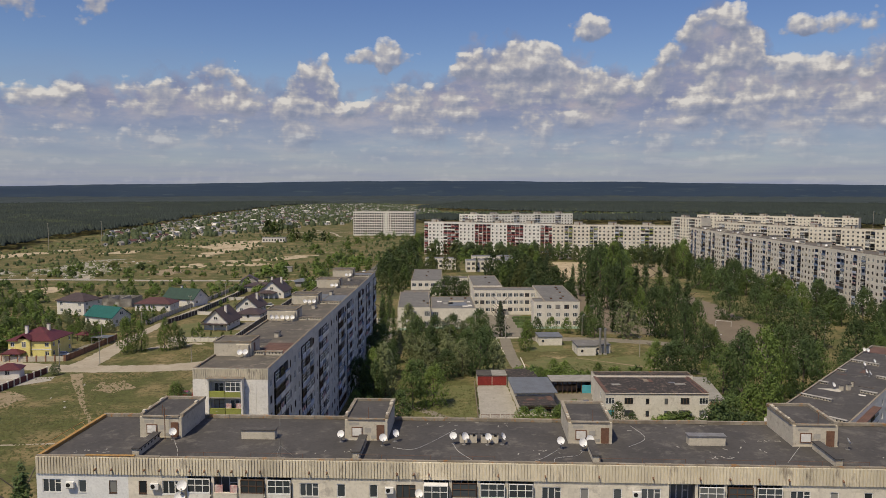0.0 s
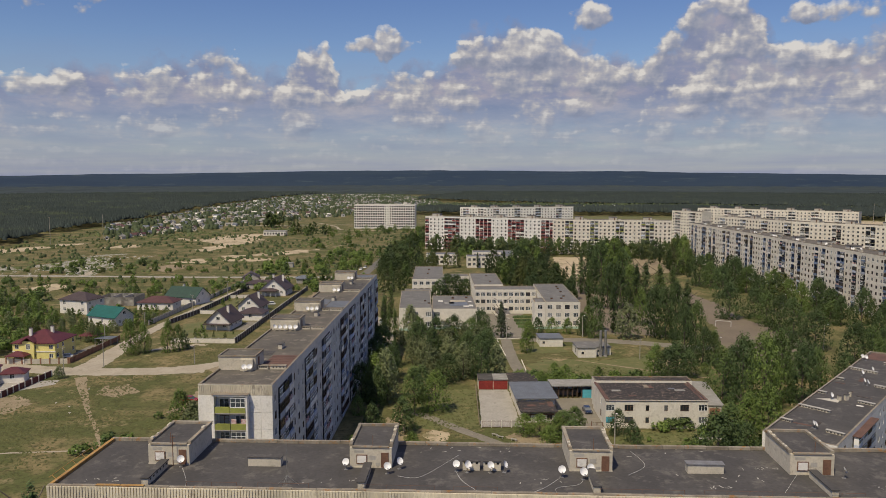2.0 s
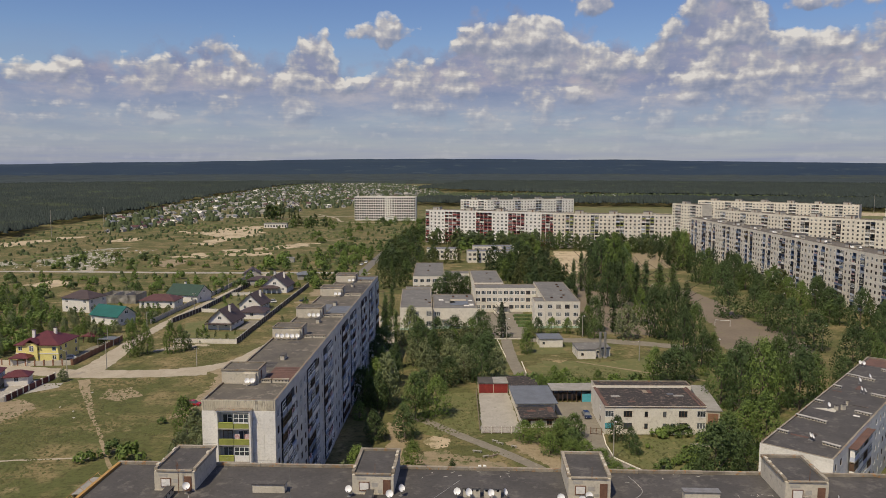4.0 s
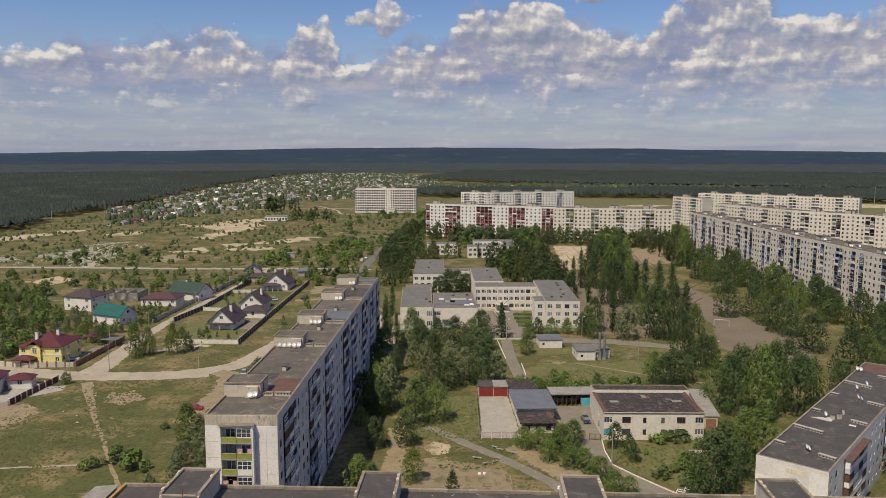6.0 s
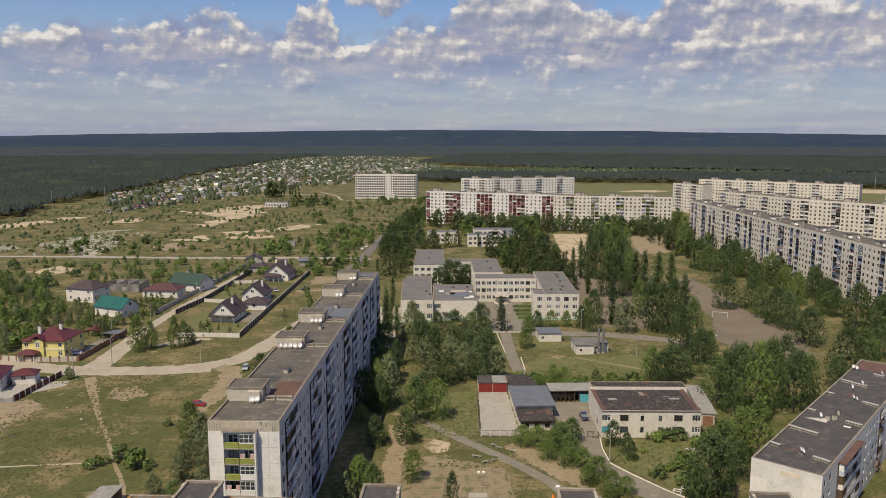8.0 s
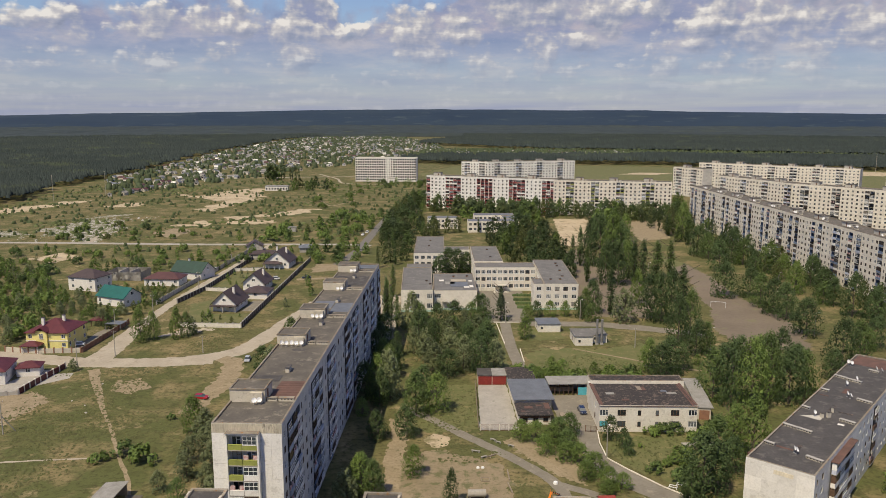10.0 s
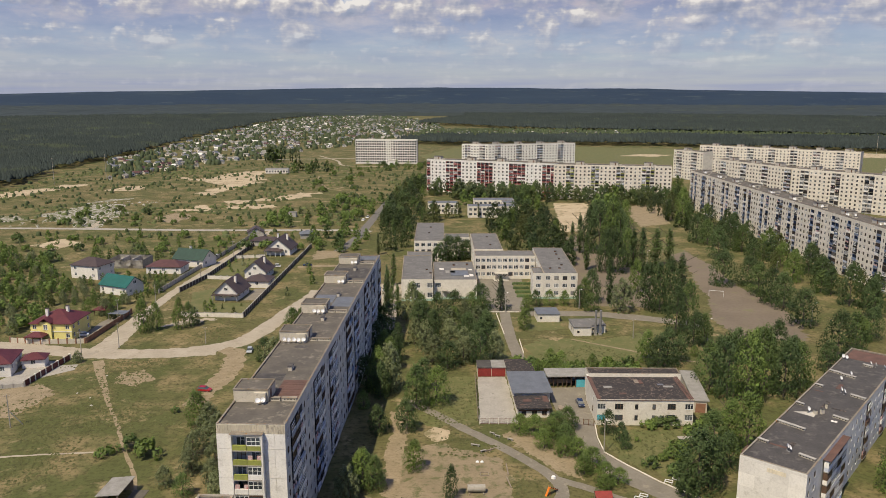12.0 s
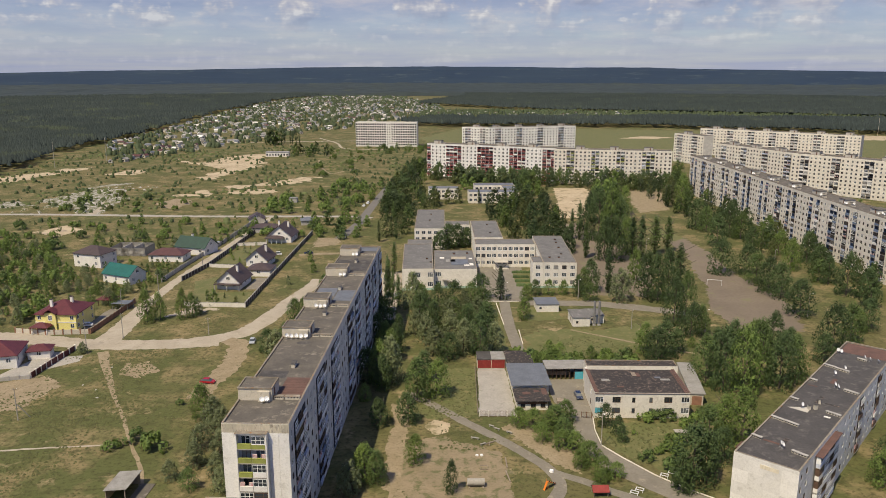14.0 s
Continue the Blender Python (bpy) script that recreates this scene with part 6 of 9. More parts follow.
cable([(3.9, 81.4), (4.4, 79.0), (5.8, 76.2), (6.2, 75.2)], ROOF)
cable([(10.8, 75.3), (13.0, 77.0), (15.6, 80.3)], ROOF)
cable([(13.9, 74.9), (14.2, 76.8), (16.6, 77.6), (17.6, 79.4)], ROOF)
cable([(-2.6, 80.6), (-0.6, 80.0), (1.2, 81.8), (4.4, 86.6)], ROOF)
cable([(-26.6, 83.6), (-25.2, 80.2), (-24.6, 77.8)], ROOF)
cable([(22.6, 80.0), (25.2, 82.8), (24.8, 87.2)], ROOF)
cable([(37.4, 74.8), (39.2, 77.2), (41.2, 79.8)], ROOF)
# peeling pale scraps on the bitumen
rngp = random.Random(12)
for cx, cy, n, sp in ((-34, 80.5, 9, 1.3), (38, 81.2, 8, 0.9), (31, 76.6, 9, 1.6), (33, 79, 6, 2.0), (-22, 92.4, 6, 2.5), (13, 78.5, 7, 1.5), (3, 88.6, 7, 2.2), (10, 88.2, 5, 1.2), (30, 87.6, 6, 3), (48, 76, 6, 1.2), (-9, 79.5, 6, 1.5)):
    g = Geo()
    for _ in range(n):
        x, y, a = cx + rngp.gauss(0, sp), cy + rngp.gauss(0, sp * 0.4), rngp.uniform(0, 3.1)
        l, w = rngp.uniform(0.06, 0.36), rngp.uniform(0.03, 0.09)
        c, s_ = math.cos(a), math.sin(a)
        g.face([(x + c * l * u - s_ * w * v, y + s_ * l * u + c * w * v, ROOF + 0.012) for u, v in ((-1, -1), (1, -0.7), (0.9, 1), (-0.8, 0.8))])
    solid("bitumen_scrap", g, ("block",), "pale flakes and scraps scattered on the bitumen roof", "debris", kind="stuff")
# low wire rail along the eaves
rail = thing("roof_rail", NBM @ at(0, 0.9, ROOF), "low thin rusty wire rail along the roof edge", "railing")
for s0, s1 in ((14.5, 19.8), (22.0, 27.4), (33.0, 40.5), (42.5, 47.0), (57.5, 66.0), (68.0, 84.0)):
    n = max(2, round((s1 - s0) / 2.2))
    for k in range(n + 1):
        x = s0 + (s1 - s0) * k / n
        part("rail_post", shared("rail_post", lambda: Geo().beam((0, 0, 0), (0, 0, 0.62), 0.03).mesh("rail_post", ("rust",))), rail, at(x, 0))
    part("rail_wire", Geo().beam((s0, 0, 0.6), (s1, 0, 0.58), 0.022).mesh("rail_wire", ("rust",)), rail)
bent = thing("bent_railing", NBM @ at(-0.35, 0, ROOF), "bent rusty yellow railing hanging off the roof end", "railing")
for k in range(5):
    y = 2.0 + k * 2.1
    part("rail_post", Geo().beam((0.3, y, 0.15), (-0.25, y + 0.1, 0.55), 0.05).mesh("rail_post", ("rim_rust",)), bent)
part("rail_bar", Geo().beam((-0.28, 1.6, 0.52), (-0.2, 6.2, 0.62), 0.05).beam((-0.2, 6.2, 0.62), (-0.3, 11.0, 0.48), 0.05).mesh("rail_bar", ("rim_rust",)), bent)
# conditioners, drain spouts and white repaint on the near facade
for s in (3.2, 12.0, 36.0, 60.6, 95.0):
    ob = thing("air_conditioner", NBM @ at(s, 0, NB - 3.2), "white outdoor air-conditioning unit on the facade", "air conditioner", "air conditioners")
    part("casing", Geo().box(0, -0.42, 0, 0.85, -0.1, 0.6).mesh("casing", ("white_metal",)), ob)
    part("fan_grille", Geo().tube(0, 0, 0, 0.02, 0.22, 0.22, 12).mesh("fan_grille", ("black",)), ob, pose(0.3, -0.42, 0.3, 90, 0, 0))
    part("bracket", Geo().box(0.05, -0.4, -0.06, 0.8, 0.02, 0.0).mesh("bracket", ("metal",)), ob)
for s, z, r in ((15.35, NB - 3.6, 0.52), (15.1, NB - 4.8, 0.55), (39.4, NB - 4.0, 0.42)):
    ob = thing("satellite_dish", NBM @ at(s, -0.5, z, 12), "white satellite dish bracketed to the facade", "satellite dish", "satellite dishes")
    part("dish", dish_mesh(r), ob)
    part("wall_arm", Geo().beam((0, 0.05, 0.3), (0, 0.62, 0.3), 0.06).mesh("wall_arm", ("metal",)), ob)
for s in (6.3, 8.0, 11.4, 13.0, 14.8, 16.1, 17.6, 19.0, 20.4, 21.9, 23.3, 28.3, 30.1, 37.2, 38.9, 40.4, 47.3, 52.0, 57.3, 62.6, 67.2, 70.1, 72.9, 75.8, 81.0):
    ob = new("drain_spout", shared("spout", lambda: Geo().beam((0, 0.05, 0.08), (0, -0.30, -0.06), 0.12).mesh("drain_spout", ("rust",))))
    ob.matrix_world = NBM @ at(s, -0.13, NB - 1.25)
    tagged(ob, "short rusty drain spout through the ribbed parapet", "drain spout", "drain spouts")


# lift houses of the shaded block
def lb_at(s, d, z=0.0):
    return LBM @ Vector((s, d, LBZ + z))


def lift_house(s, w=6.6, dp=5.4, h=2.35):
    ob = thing("roof_lift_house", LBM @ at(s, 12.25 - w, LBZ), "pale rendered lift house with a worn dark roof", "lift house", "lift houses")
    # local x runs along the block, y across it
    part("wall", Geo().box(0, 0, 0, dp, w, h).box(-0.6, 0.35, 0, 0.0, 2.6, h * 0.86).mesh("wall", ("render",)), ob)
    part("roof", Geo().box(0.2, 0.2, h, dp - 0.2, w - 0.2, h + 0.08).mesh("roof", ("bitumen_worn",)), ob)
    rim = Geo().box(-0.1, -0.1, h + 0.003, 0.2, w + 0.1, h + 0.26).box(dp - 0.2, -0.1, h + 0.003, dp + 0.1, w + 0.1, h + 0.26)
    rim.box(0.21, -0.1, h + 0.003, dp - 0.21, 0.2, h + 0.26).box(0.21, w - 0.2, h + 0.003, dp - 0.21, w + 0.1, h + 0.26)
    part("coping", rim.mesh("coping", ("rim",)), ob)
    part("door", Geo().box(1.5, -0.05, 0.1, 2.4, -0.003, 2.0).mesh("door", ("rust",)), ob)
    return ob


for i, s in enumerate((10.4, 46.0, 69.6, 101.5, 127.8)):
    lift_house(s)
    for k in range((2, 5, 3, 2, 2)[i]):
        p = lb_at(s - 1.1 - 0.25 * (k % 2), 6.4 + k * (1.15 if i else 0.9))
        put_dish(p.x, p.y, p.z, 5 + k * 9, 0.48)
    # low fire wall from the lift house to the edge
    for a, b in ((0.5, 3.3), (3.6, 5.5)):
        ob = thing("roof_vent", LBM @ at(s + 0.6, a, LBZ), "low pale brick ventilation wall on the roof", "roof vent", "roof vents")
        part("body", Geo().box(0, 0, 0, 0.75, b - a, 0.62).mesh("body", ("render",)), ob)
        part("lid", Geo().box(-0.08, -0.08, 0.62, 0.83, b - a + 0.08, 0.7).mesh("lid", ("rim",)), ob)
        for k in range(4):
            part("vent_opening", Geo().box(-0.012, 0.25 + k * (b - a - 0.4) / 4, 0.3, 0, 0.5 + k * (b - a - 0.4) / 4, 0.52).mesh("vent_opening", ("black",)), ob)
    if i == 4:
        continue
    ch = lb_at(s + 16.5, 5.8)
    vent_box(ch.x, ch.y, 0.8, 2.2, 0.95, "render", "small pale chimney block on the roof", -4, LBZ)
for s, d, w, dd, mt, label in ((12.4, 0.5, 9.5, 4.9, "bitumen_red", "rust-brown roofing sheets"), (21.5, 5.8, 3.8, 5.8, "bitumen", "dark fresh strip of bitumen"), (76, 0.6, 10, 5, "grey_sheet", "grey sheets laid on the roof"), (80, 6, 8, 5.5, "grey_sheet", "grey sheets laid on the roof"),
                               (108, 0.6, 14, 11, "bitumen", "dark fresh bitumen on the roof"), (52, 8.0, 3.5, 3.2, "bitumen_red", "rust-brown roofing sheets"), (134.5, 0.6, 5.5, 11, "grey_sheet", "blue-grey roofing at the end of the roof")):
    n = 2 * max(1, int(w / 1.2)) + 1
    g = relief([k * w / n for k in range(n + 1)], [0, dd], lambda i, j: (-0.045 if i % 2 else -0.02, 0), 0.0)
    g.v = [(x, z, 0.002 - y) for x, y, z in g.v]
    g.f = [f[::-1] for f in g.f]
    part("roofing_patch", g.mesh("roofing_patch", (mt,)), lb, at(s, d, LBZ), label)
puddle = solid("puddle", Geo().tube(0, 0, 0.004, 0.012, 1.5, 1.4, 18), ("bitumen",), "dark damp puddle on the roof", "puddle", m=LBM @ at(42.5, 6.4, LBZ) @ Matrix.Diagonal((0.8, 1.1, 1, 1)))

# end face of the shaded block: ribbed band, panel joints and a stack of loggias
E_TURN = Matrix.Translation((0, 12.3, 0)) @ Matrix.Rotation(radians(-90), 4, "Z")


def end_face():
    m = E_TURN  # local x across the end from the far corner, y into the block
    top = LBZ + 0.25
    g = relief([0.01 + k * 0.1497 for k in range(83)], [top - 1.75, top - 0.04], lambda i, j: (-0.1 if i % 2 else -0.02, 0), -0.003)
    part("parapet_panel", g.mesh("parapet_panel", ("ribbed",)), lb, m)
    fh = 2.8
    zt = top - 1.8
    for f in range(9):
        for a, b in ((0.02, 2.75), (8.45, 12.28)):
            for c in range(2 if b - a > 3 else 1):
                w = (b - a) / (2 if b - a > 3 else 1)
                part("panel", Geo().box(0, -0.12, 0.02, w - 0.03, -0.003, fh - 0.02).mesh("panel", ("panel_white",)), lb, m @ at(a + c * w, 0, zt - (f + 1) * fh))
    cheek = Geo().box(2.78, -1.25, 0.4, 3.0, -0.003, zt + 0.2).box(8.15, -1.25, 0.4, 8.42, -0.003, zt + 0.2).box(2.7, -1.35, zt + 0.2, 8.5, -0.003, zt + 0.42)
    part("loggia_cheek", cheek.mesh("loggia_cheek", ("panel_white",)), lb, m)
    part("loggia_roof", Geo().box(2.66, -1.45, zt + 0.424, 8.55, -0.003, zt + 0.48).mesh("loggia_roof", ("rim",)), lb, m)
    for f in range(9):
        z = zt - (f + 1) * fh
        for k in range(2):
            kind = ((0, 1), (0, 3), (0, 1), (3, 1), (1, 2), (0, 1), (2, 1), (0, 1), (2, 2))[f][k]
            panel = ("olive", "olive", "olive" if k == 0 else "panel_white", "panel_white", "olive", "panel_white", "olive", "olive", "panel_white")[f]
            part("balcony", balcony_mesh(2.55, fh - 0.1, panel, kind), lb, m @ at(3.02 + k * 2.56, -0.86, z + 0.15))
        part("loggia_floor", Geo().box(3.0, -1.2, z, 8.15, -0.003, z + 0.14).mesh("loggia_floor", ("concrete",)), lb, m)
        part("loggia_back", Geo().box(3.0, -0.05, z + 0.144, 8.15, -0.004, z + fh).mesh("loggia_back", ("panel_grey",)), lb, m)
        for k in range(2):
            part("window", window_mesh(1.6, 1.9, "brown_wood" if (f + k) % 2 else "white_pvc"), lb, m @ at(3.5 + k * 2.56, -0.13, z + 0.4))


end_face()

# dishes and low vents on the long flank block
FB = along((195.0, 548.0), (195.5, 262.0))[0]
rf = random.Random(9)
FBZ = 0.8 + 9 * 2.8 + 1.2 - 0.25
for s in (16, 42, 68, 94, 120, 146, 172, 198, 224, 250, 276):
    for k in range(3):
        p = FB @ Vector((s + 4.6 + k * 1.5 + rf.uniform(-0.4, 0.4), rf.uniform(2.0, 5.0), FBZ))
        put_dish(p.x, p.y, p.z, 20 + rf.uniform(-30, 30), 0.55)
    p = FB @ Vector((s + 9.0, 3.0, FBZ))
    vent_box(p.x, p.y, 2.4, 1.0, 0.8, "render", "low pale brick roof vent", -90, FBZ)

# roof of the five-storey block
def ra_at(u, v):
    return RAM @ Vector((u, v, RAZ))


RT = math.degrees(math.atan2((RAM.to_3x3() @ Vector((1, 0, 0))).y, (RAM.to_3x3() @ Vector((1, 0, 0))).x))
for u, v, w in ((0.15, 9.3, 2.1), (8.7, 7.4, 3.1), (0.2, 20.9, 3.0), (3.3, 20.4, 2.9), (8.7, 31.2, 3.1), (0.2, 33.9, 1.8), (0.3, 48.4, 1.8), (0.2, 60.8, 2.9), (3.3, 59.9, 3.3), (8.5, 46.6, 3.3), (5.7, 70.8, 2.3)):
    p = ra_at(u, v)
    vent_box(p.x, p.y, w, 0.55, 0.42, "render", "low pale brick roof vent with open slots", RT - 11, RAZ, holes=5, lid="block")
for u, v in ((6.3, 8.4), (6.8, 8.0), (5.3, 60.3), (4.3, 55.2), (6.3, 47.6), (7.2, 46.7), (3.9, 30.4), (0.5, 72.8), (1.4, 72.4), (7.3, 71.6), (8.6, 71.2), (10.6, 70.9)):
    p = ra_at(u, v)
    put_dish(p.x, p.y, p.z, 10 + u * 6, 0.5)
for u, v, w, d, mt, label in ((0.6, 74.5, 11.2, 8.3, "bitumen_red", "red-brown roofing at the end of the roof"), (2.6, 9.0, 3.2, 0.7, "bitumen_red", "rust-red strip on the roof"), (5.8, 9.4, 0.9, 3.4, "bitumen_torn", "torn dark strip of felt"), (4.6, 49.5, 1.0, 3.6, "bitumen_red", "rust-red strip on the roof"),
                              (5.2, 34.4, 0.9, 5.4, "bitumen_torn", "torn dark strip of felt"), (7.2, 36.0, 3.0, 0.7, "bitumen_torn", "torn dark strip of felt"), (8.9, 28.6, 1.3, 0.8, "pale", "pale board lying on the roof"), (1.0, 45.0, 2.0, 0.5, "bitumen_red", "rust-red strip on the roof")):
    g = Geo().box(0, 0, 0.004, w, d, 0.03)
    part("roofing_patch", g.mesh("roofing_patch", (mt,)), ra, at(u, v, RAZ), label)
tri = Geo()
tri.face([(1.2, 28.9, 0.008), (5.6, 28.6, 0.008), (5.4, 32.2, 0.008)], 0)
part("roofing_patch", tri.mesh("roofing_patch", ("panel",)), ra, at(0, 0, RAZ), "pale triangle of fresh screed")
for u, v, turn, h in ((5.4, 30.2, 40, 1.0), (6.0, 31.4, -30, 1.2), (6.1, 35.0, 15, 1.1)):
    p = ra_at(u, v)
    vent_box(p.x, p.y, 0.5, 0.9, h, "render", "small leaning brick roof vent", RT + turn, RAZ)
# stack of balconies on the long side, with its own roof
side = at(12.458, 0) @ Matrix.Rotation(radians(90), 4, "Z")
for f in range(5):
    for k in range(4):
        part("balcony", balcony_mesh(3.4, 2.6, ("panel_white", "panel_white", "white_pvc", "grey_blue", "panel_white")[(f * 2 + k) % 5], (5, 6, 5, 5, 6)[(f * 3 + k) % 5]), ra, side @ at(10.4 + k * 3.5, -0.004, 0.75 + f * 2.75))
part("balcony_roof", Geo().box(10.2, -1.5, 14.22, 24.6, -0.004, 14.34).mesh("balcony_roof", ("bitumen_red",)), ra, side, "rust-brown sheet roof over the balconies")
other = at(0, 0) @ Matrix.Rotation(radians(-90), 4, "Z")
for f in range(5):
    part("balcony", balcony_mesh(3.2, 2.6, "panel_white", (5, 6, 5, 5, 6)[f]), ra, other @ at(-7.2, -0.004, 0.75 + f * 2.75))
g = relief([5.2 + 0.21 * k for k in range(18)], [13.35, 14.2], lambda i, j: (-0.05 if i % 2 else -0.02, 0), -0.003)
part("parapet_panel", g.mesh("parapet_panel", ("ribbed",)), ra)
# ---- school, kindergarten and yards ----
def wing(parent, p, q, depth, floors, fh, front, back="", ends=("", ""), plinth=0.6, band=0.6, mats=("white_wall", "grey_roof", "rim"), win=(1.9, 1.6), seed=1, share=0.8, inv=None, z0=0.0):
    """One wing of a larger building, as wall, roof, parapet and window parts."""
    m, L = along(p, q)
    if inv is not None:
        m = inv @ m
    fa = Facade()
    corners = [(0, 0), (L, 0), (L, depth), (0, depth)]
    for k, cells in enumerate((front, ends[1], back, ends[0])):
        a, b = corners[k], corners[(k + 1) % 4]
        fa.wall(a, b, plinth, floors, fh, cells or ".", win=win, sill=0.95, seed=seed + k, top=band)
        fa.wall(a, b, 0, 1, plinth, ".")
    part("wall", fa.g.mesh("wall", (mats[0],)), parent, m)
    top = plinth + floors * fh + band
    part("roof", Geo().box(0.02, 0.02, top - 0.5, L - 0.02, depth - 0.02, top - 0.22).mesh("roof", (mats[1],)), parent, m)
    part("parapet", roof_rim(L, depth, top - 0.216, 0.24, 0.3, 6.0).mesh("parapet", (mats[2],)), parent, m)
    items = [(c, w, h, m @ pl, a, b) for c, w, h, pl, a, b in fa.items]
    put_items(parent, items, ("white_wall",), fh, share=share, plain=p[1] > 340)
    return m, L, top


school = thing("school", at(0, 0), "pale three-storey school of several flat-roofed wings", "school building")
wing(school, (24.6, 337.4), (51.9, 336.8), 11.5, 3, 3.2, "wwwwwwwwwww", "wwwwwwwwwww", seed=41)
wing(school, (50.5, 303.3), (64.3, 302.6), 52, 3, 3.2, "wwww", "", ("w" * 14, "w" * 14), seed=42)
wing(school, (46.1, 303.4), (50.44, 303.2), 10.5, 3, 3.2, "w", "", ("ww", ""), seed=43)
wing(school, (25.0, 349.2), (38.4, 349.0), 41, 3, 3.3, "", "", ("w" * 10, "w" * 10), seed=44, band=0.9)
wing(school, (12.2, 383.0), (24.9, 382.7), 10, 3, 3.2, "wwwww", "", seed=45)
wing(school, (-3.4, 373.7), (11.8, 373.3), 53, 3, 3.2, "wwwww", "", ("w" * 14, "w" * 14), seed=46)
wing(school, (-8.0, 300.9), (4.9, 300.9), 46, 2, 4.0, ".ww.w", "", ("wwwwwwww", ""), seed=47, win=(2.2, 2.0), band=0.5)
wing(school, (5.2, 303.6), (23.0, 303.4), 34, 2, 3.6, "w....", "", ("", "wwwwwww"), seed=48, win=(2.4, 1.7), band=0.4)
wing(school, (-6.6, 347.2), (5.4, 347.2), 16, 2, 3.2, "", "", ("wwww", ""), seed=49)
part("stair_flight", Geo().beam((10.5, 302.4, 4.0), (16.0, 302.4, 0.5), 1.2, h=0.25).box(8.6, 301.8, 3.8, 10.6, 303.2, 4.0).box(8.7, 301.9, 0, 8.9, 302.1, 3.8).mesh("stair_flight", ("concrete",)), school)
part("porch", Geo().box(33.2, 333.6, 3.0, 39.2, 337.0, 3.25).box(33.4, 333.8, 0, 33.7, 334.1, 3.0).box(38.7, 333.8, 0, 39.0, 334.1, 3.0).box(32.8, 332.8, 0, 39.6, 337.0, 0.3).mesh("porch", ("panel",)), school, label="entrance porch with a flat canopy")
for x, y, w, d, z, mt in ((10.5, 316, 4.0, 4.5, 8.2, "slate"), (12.5, 311, 7.5, 9, 8.2, "grey_sheet"), (13, 321, 6.5, 4, 8.2, "dirt_road"), (8, 322, 2, 2.4, 8.2, "pale"), (20.4, 310, 1.6, 3.4, 8.2, "pale"), (20.6, 321, 1.4, 1.6, 8.2, "pale"), (18, 309, 2.2, 3, 8.2, "pale"), (29, 372, 4, 10, 10.9, "slate"), (2, 402, 2.5, 3.0, 10.35, "pale")):
    part("roofing_patch", Geo().box(x, y, z - 0.24, x + w, y + d, z - 0.04).mesh("roofing_patch", (mt,)), school)
for x0, y0, x1, y1 in ((-8.1, 300.75, 5.0, 300.9), (5.1, 303.3, 23.1, 303.42), (46.0, 302.5, 64.4, 302.58)):
    part("plinth_band", Geo().box(x0, y0, 0.0, x1, y1, 0.9).mesh("plinth_band", ("mint",)), school, label="mint green painted plinth")
for k in range(11):
    part("pilaster", Geo().box(24.6 + k * 2.46, 337.0, 0.6, 24.95 + k * 2.46, 337.25, 10.2).mesh("pilaster", ("white_wall",)), school)
for x, y, z in ((60, 318, 10.4), (61, 330, 10.4), (61.5, 340, 10.4), (62, 346, 10.4), (58, 312, 10.4), (54, 312, 10.4), (2, 318, 8.7), (3.5, 312, 8.7), (33, 360, 10.9), (33, 380, 10.9), (4, 395, 10.4), (5, 412, 10.4), (14, 330, 8.0), (20, 331, 8.0)):
    vent_box(x, y, 0.9, 0.9, 0.8, "rust", "small dark roof vent", 0, z - 0.22)

# second flat-roofed school house behind the trees
annex = thing("kindergarten", at(0, 0), "pale two-storey kindergarten with blue-grey flat roofs", "kindergarten")
wing(annex, (5.0, 524.0), (26.0, 524.0), 12, 2, 3.2, "wwwwwww", seed=51, mats=("white_wall", "grey_sheet", "rim"))
wing(annex, (32.0, 508.0), (66.0, 508.0), 12, 2, 3.2, "wwwwwwwwwww", seed=52, mats=("white_wall", "grey_sheet", "rim"))
wing(annex, (38.0, 538.0), (66.5, 538.0), 12, 2, 3.2, "wwwwwwwww", seed=53, mats=("white_wall", "grey_sheet", "rim"))
wing(annex, (57.0, 521.0), (66.0, 521.0), 16.5, 2, 3.2, "", "", ("www", "www"), seed=54, mats=("white_wall", "grey_sheet", "rim"))

# two-storey service house with a parapet roof
kg = thing("service_building", at(0, 0), "shabby cream two-storey service building with a patched dark roof", "service building")
m, L = along((45.0, 180.6), (69.6, 179.5))
fa = Facade()
D = 16.4
fa.wall((0, 0), (L, 0), 0.5, 2, 3.0, "w.w.n.n.w.w", win=(2.1, 1.5), sill=0.9, seed=3, top=0.6)
fa.wall((L, 0), (L, D), 0.5, 2, 3.0, "w..w", seed=4, top=0.6)
fa.wall((L, D), (0, D), 0.5, 2, 3.0, ".", top=0.6)
fa.wall((0, D), (0, 0), 0.5, 2, 3.0, "..w.", seed=5, top=0.6)
for a, b in (((0, 0), (L, 0)), ((L, 0), (L, D)), ((L, D), (0, D)), ((0, D), (0, 0))):
    fa.wall(a, b, 0, 1, 0.5, ".")
part("wall", fa.g.mesh("wall", ("white_wall",)), kg, m)
part("roof", Geo().box(0.02, 0.02, 6.5, L - 0.02, D - 0.02, 6.85).mesh("roof", ("bitumen_torn",)), kg, m)
for x0, w in ((0.52, 0.55), (L - 1.15, 0.6)):
    part("roofing_strip", Geo().box(x0, 0.34, 6.854, x0 + w, D - 0.4, 6.90).mesh("roofing_strip", ("bitumen_red",)), kg, m, "rust-brown roofing strip")
for x in (0, L - 0.5):
    part("end_parapet", Geo().box(x, 0.32, 6.854, x + 0.5, D - 0.3, 7.1).mesh("end_parapet", ("render",)), kg, m)
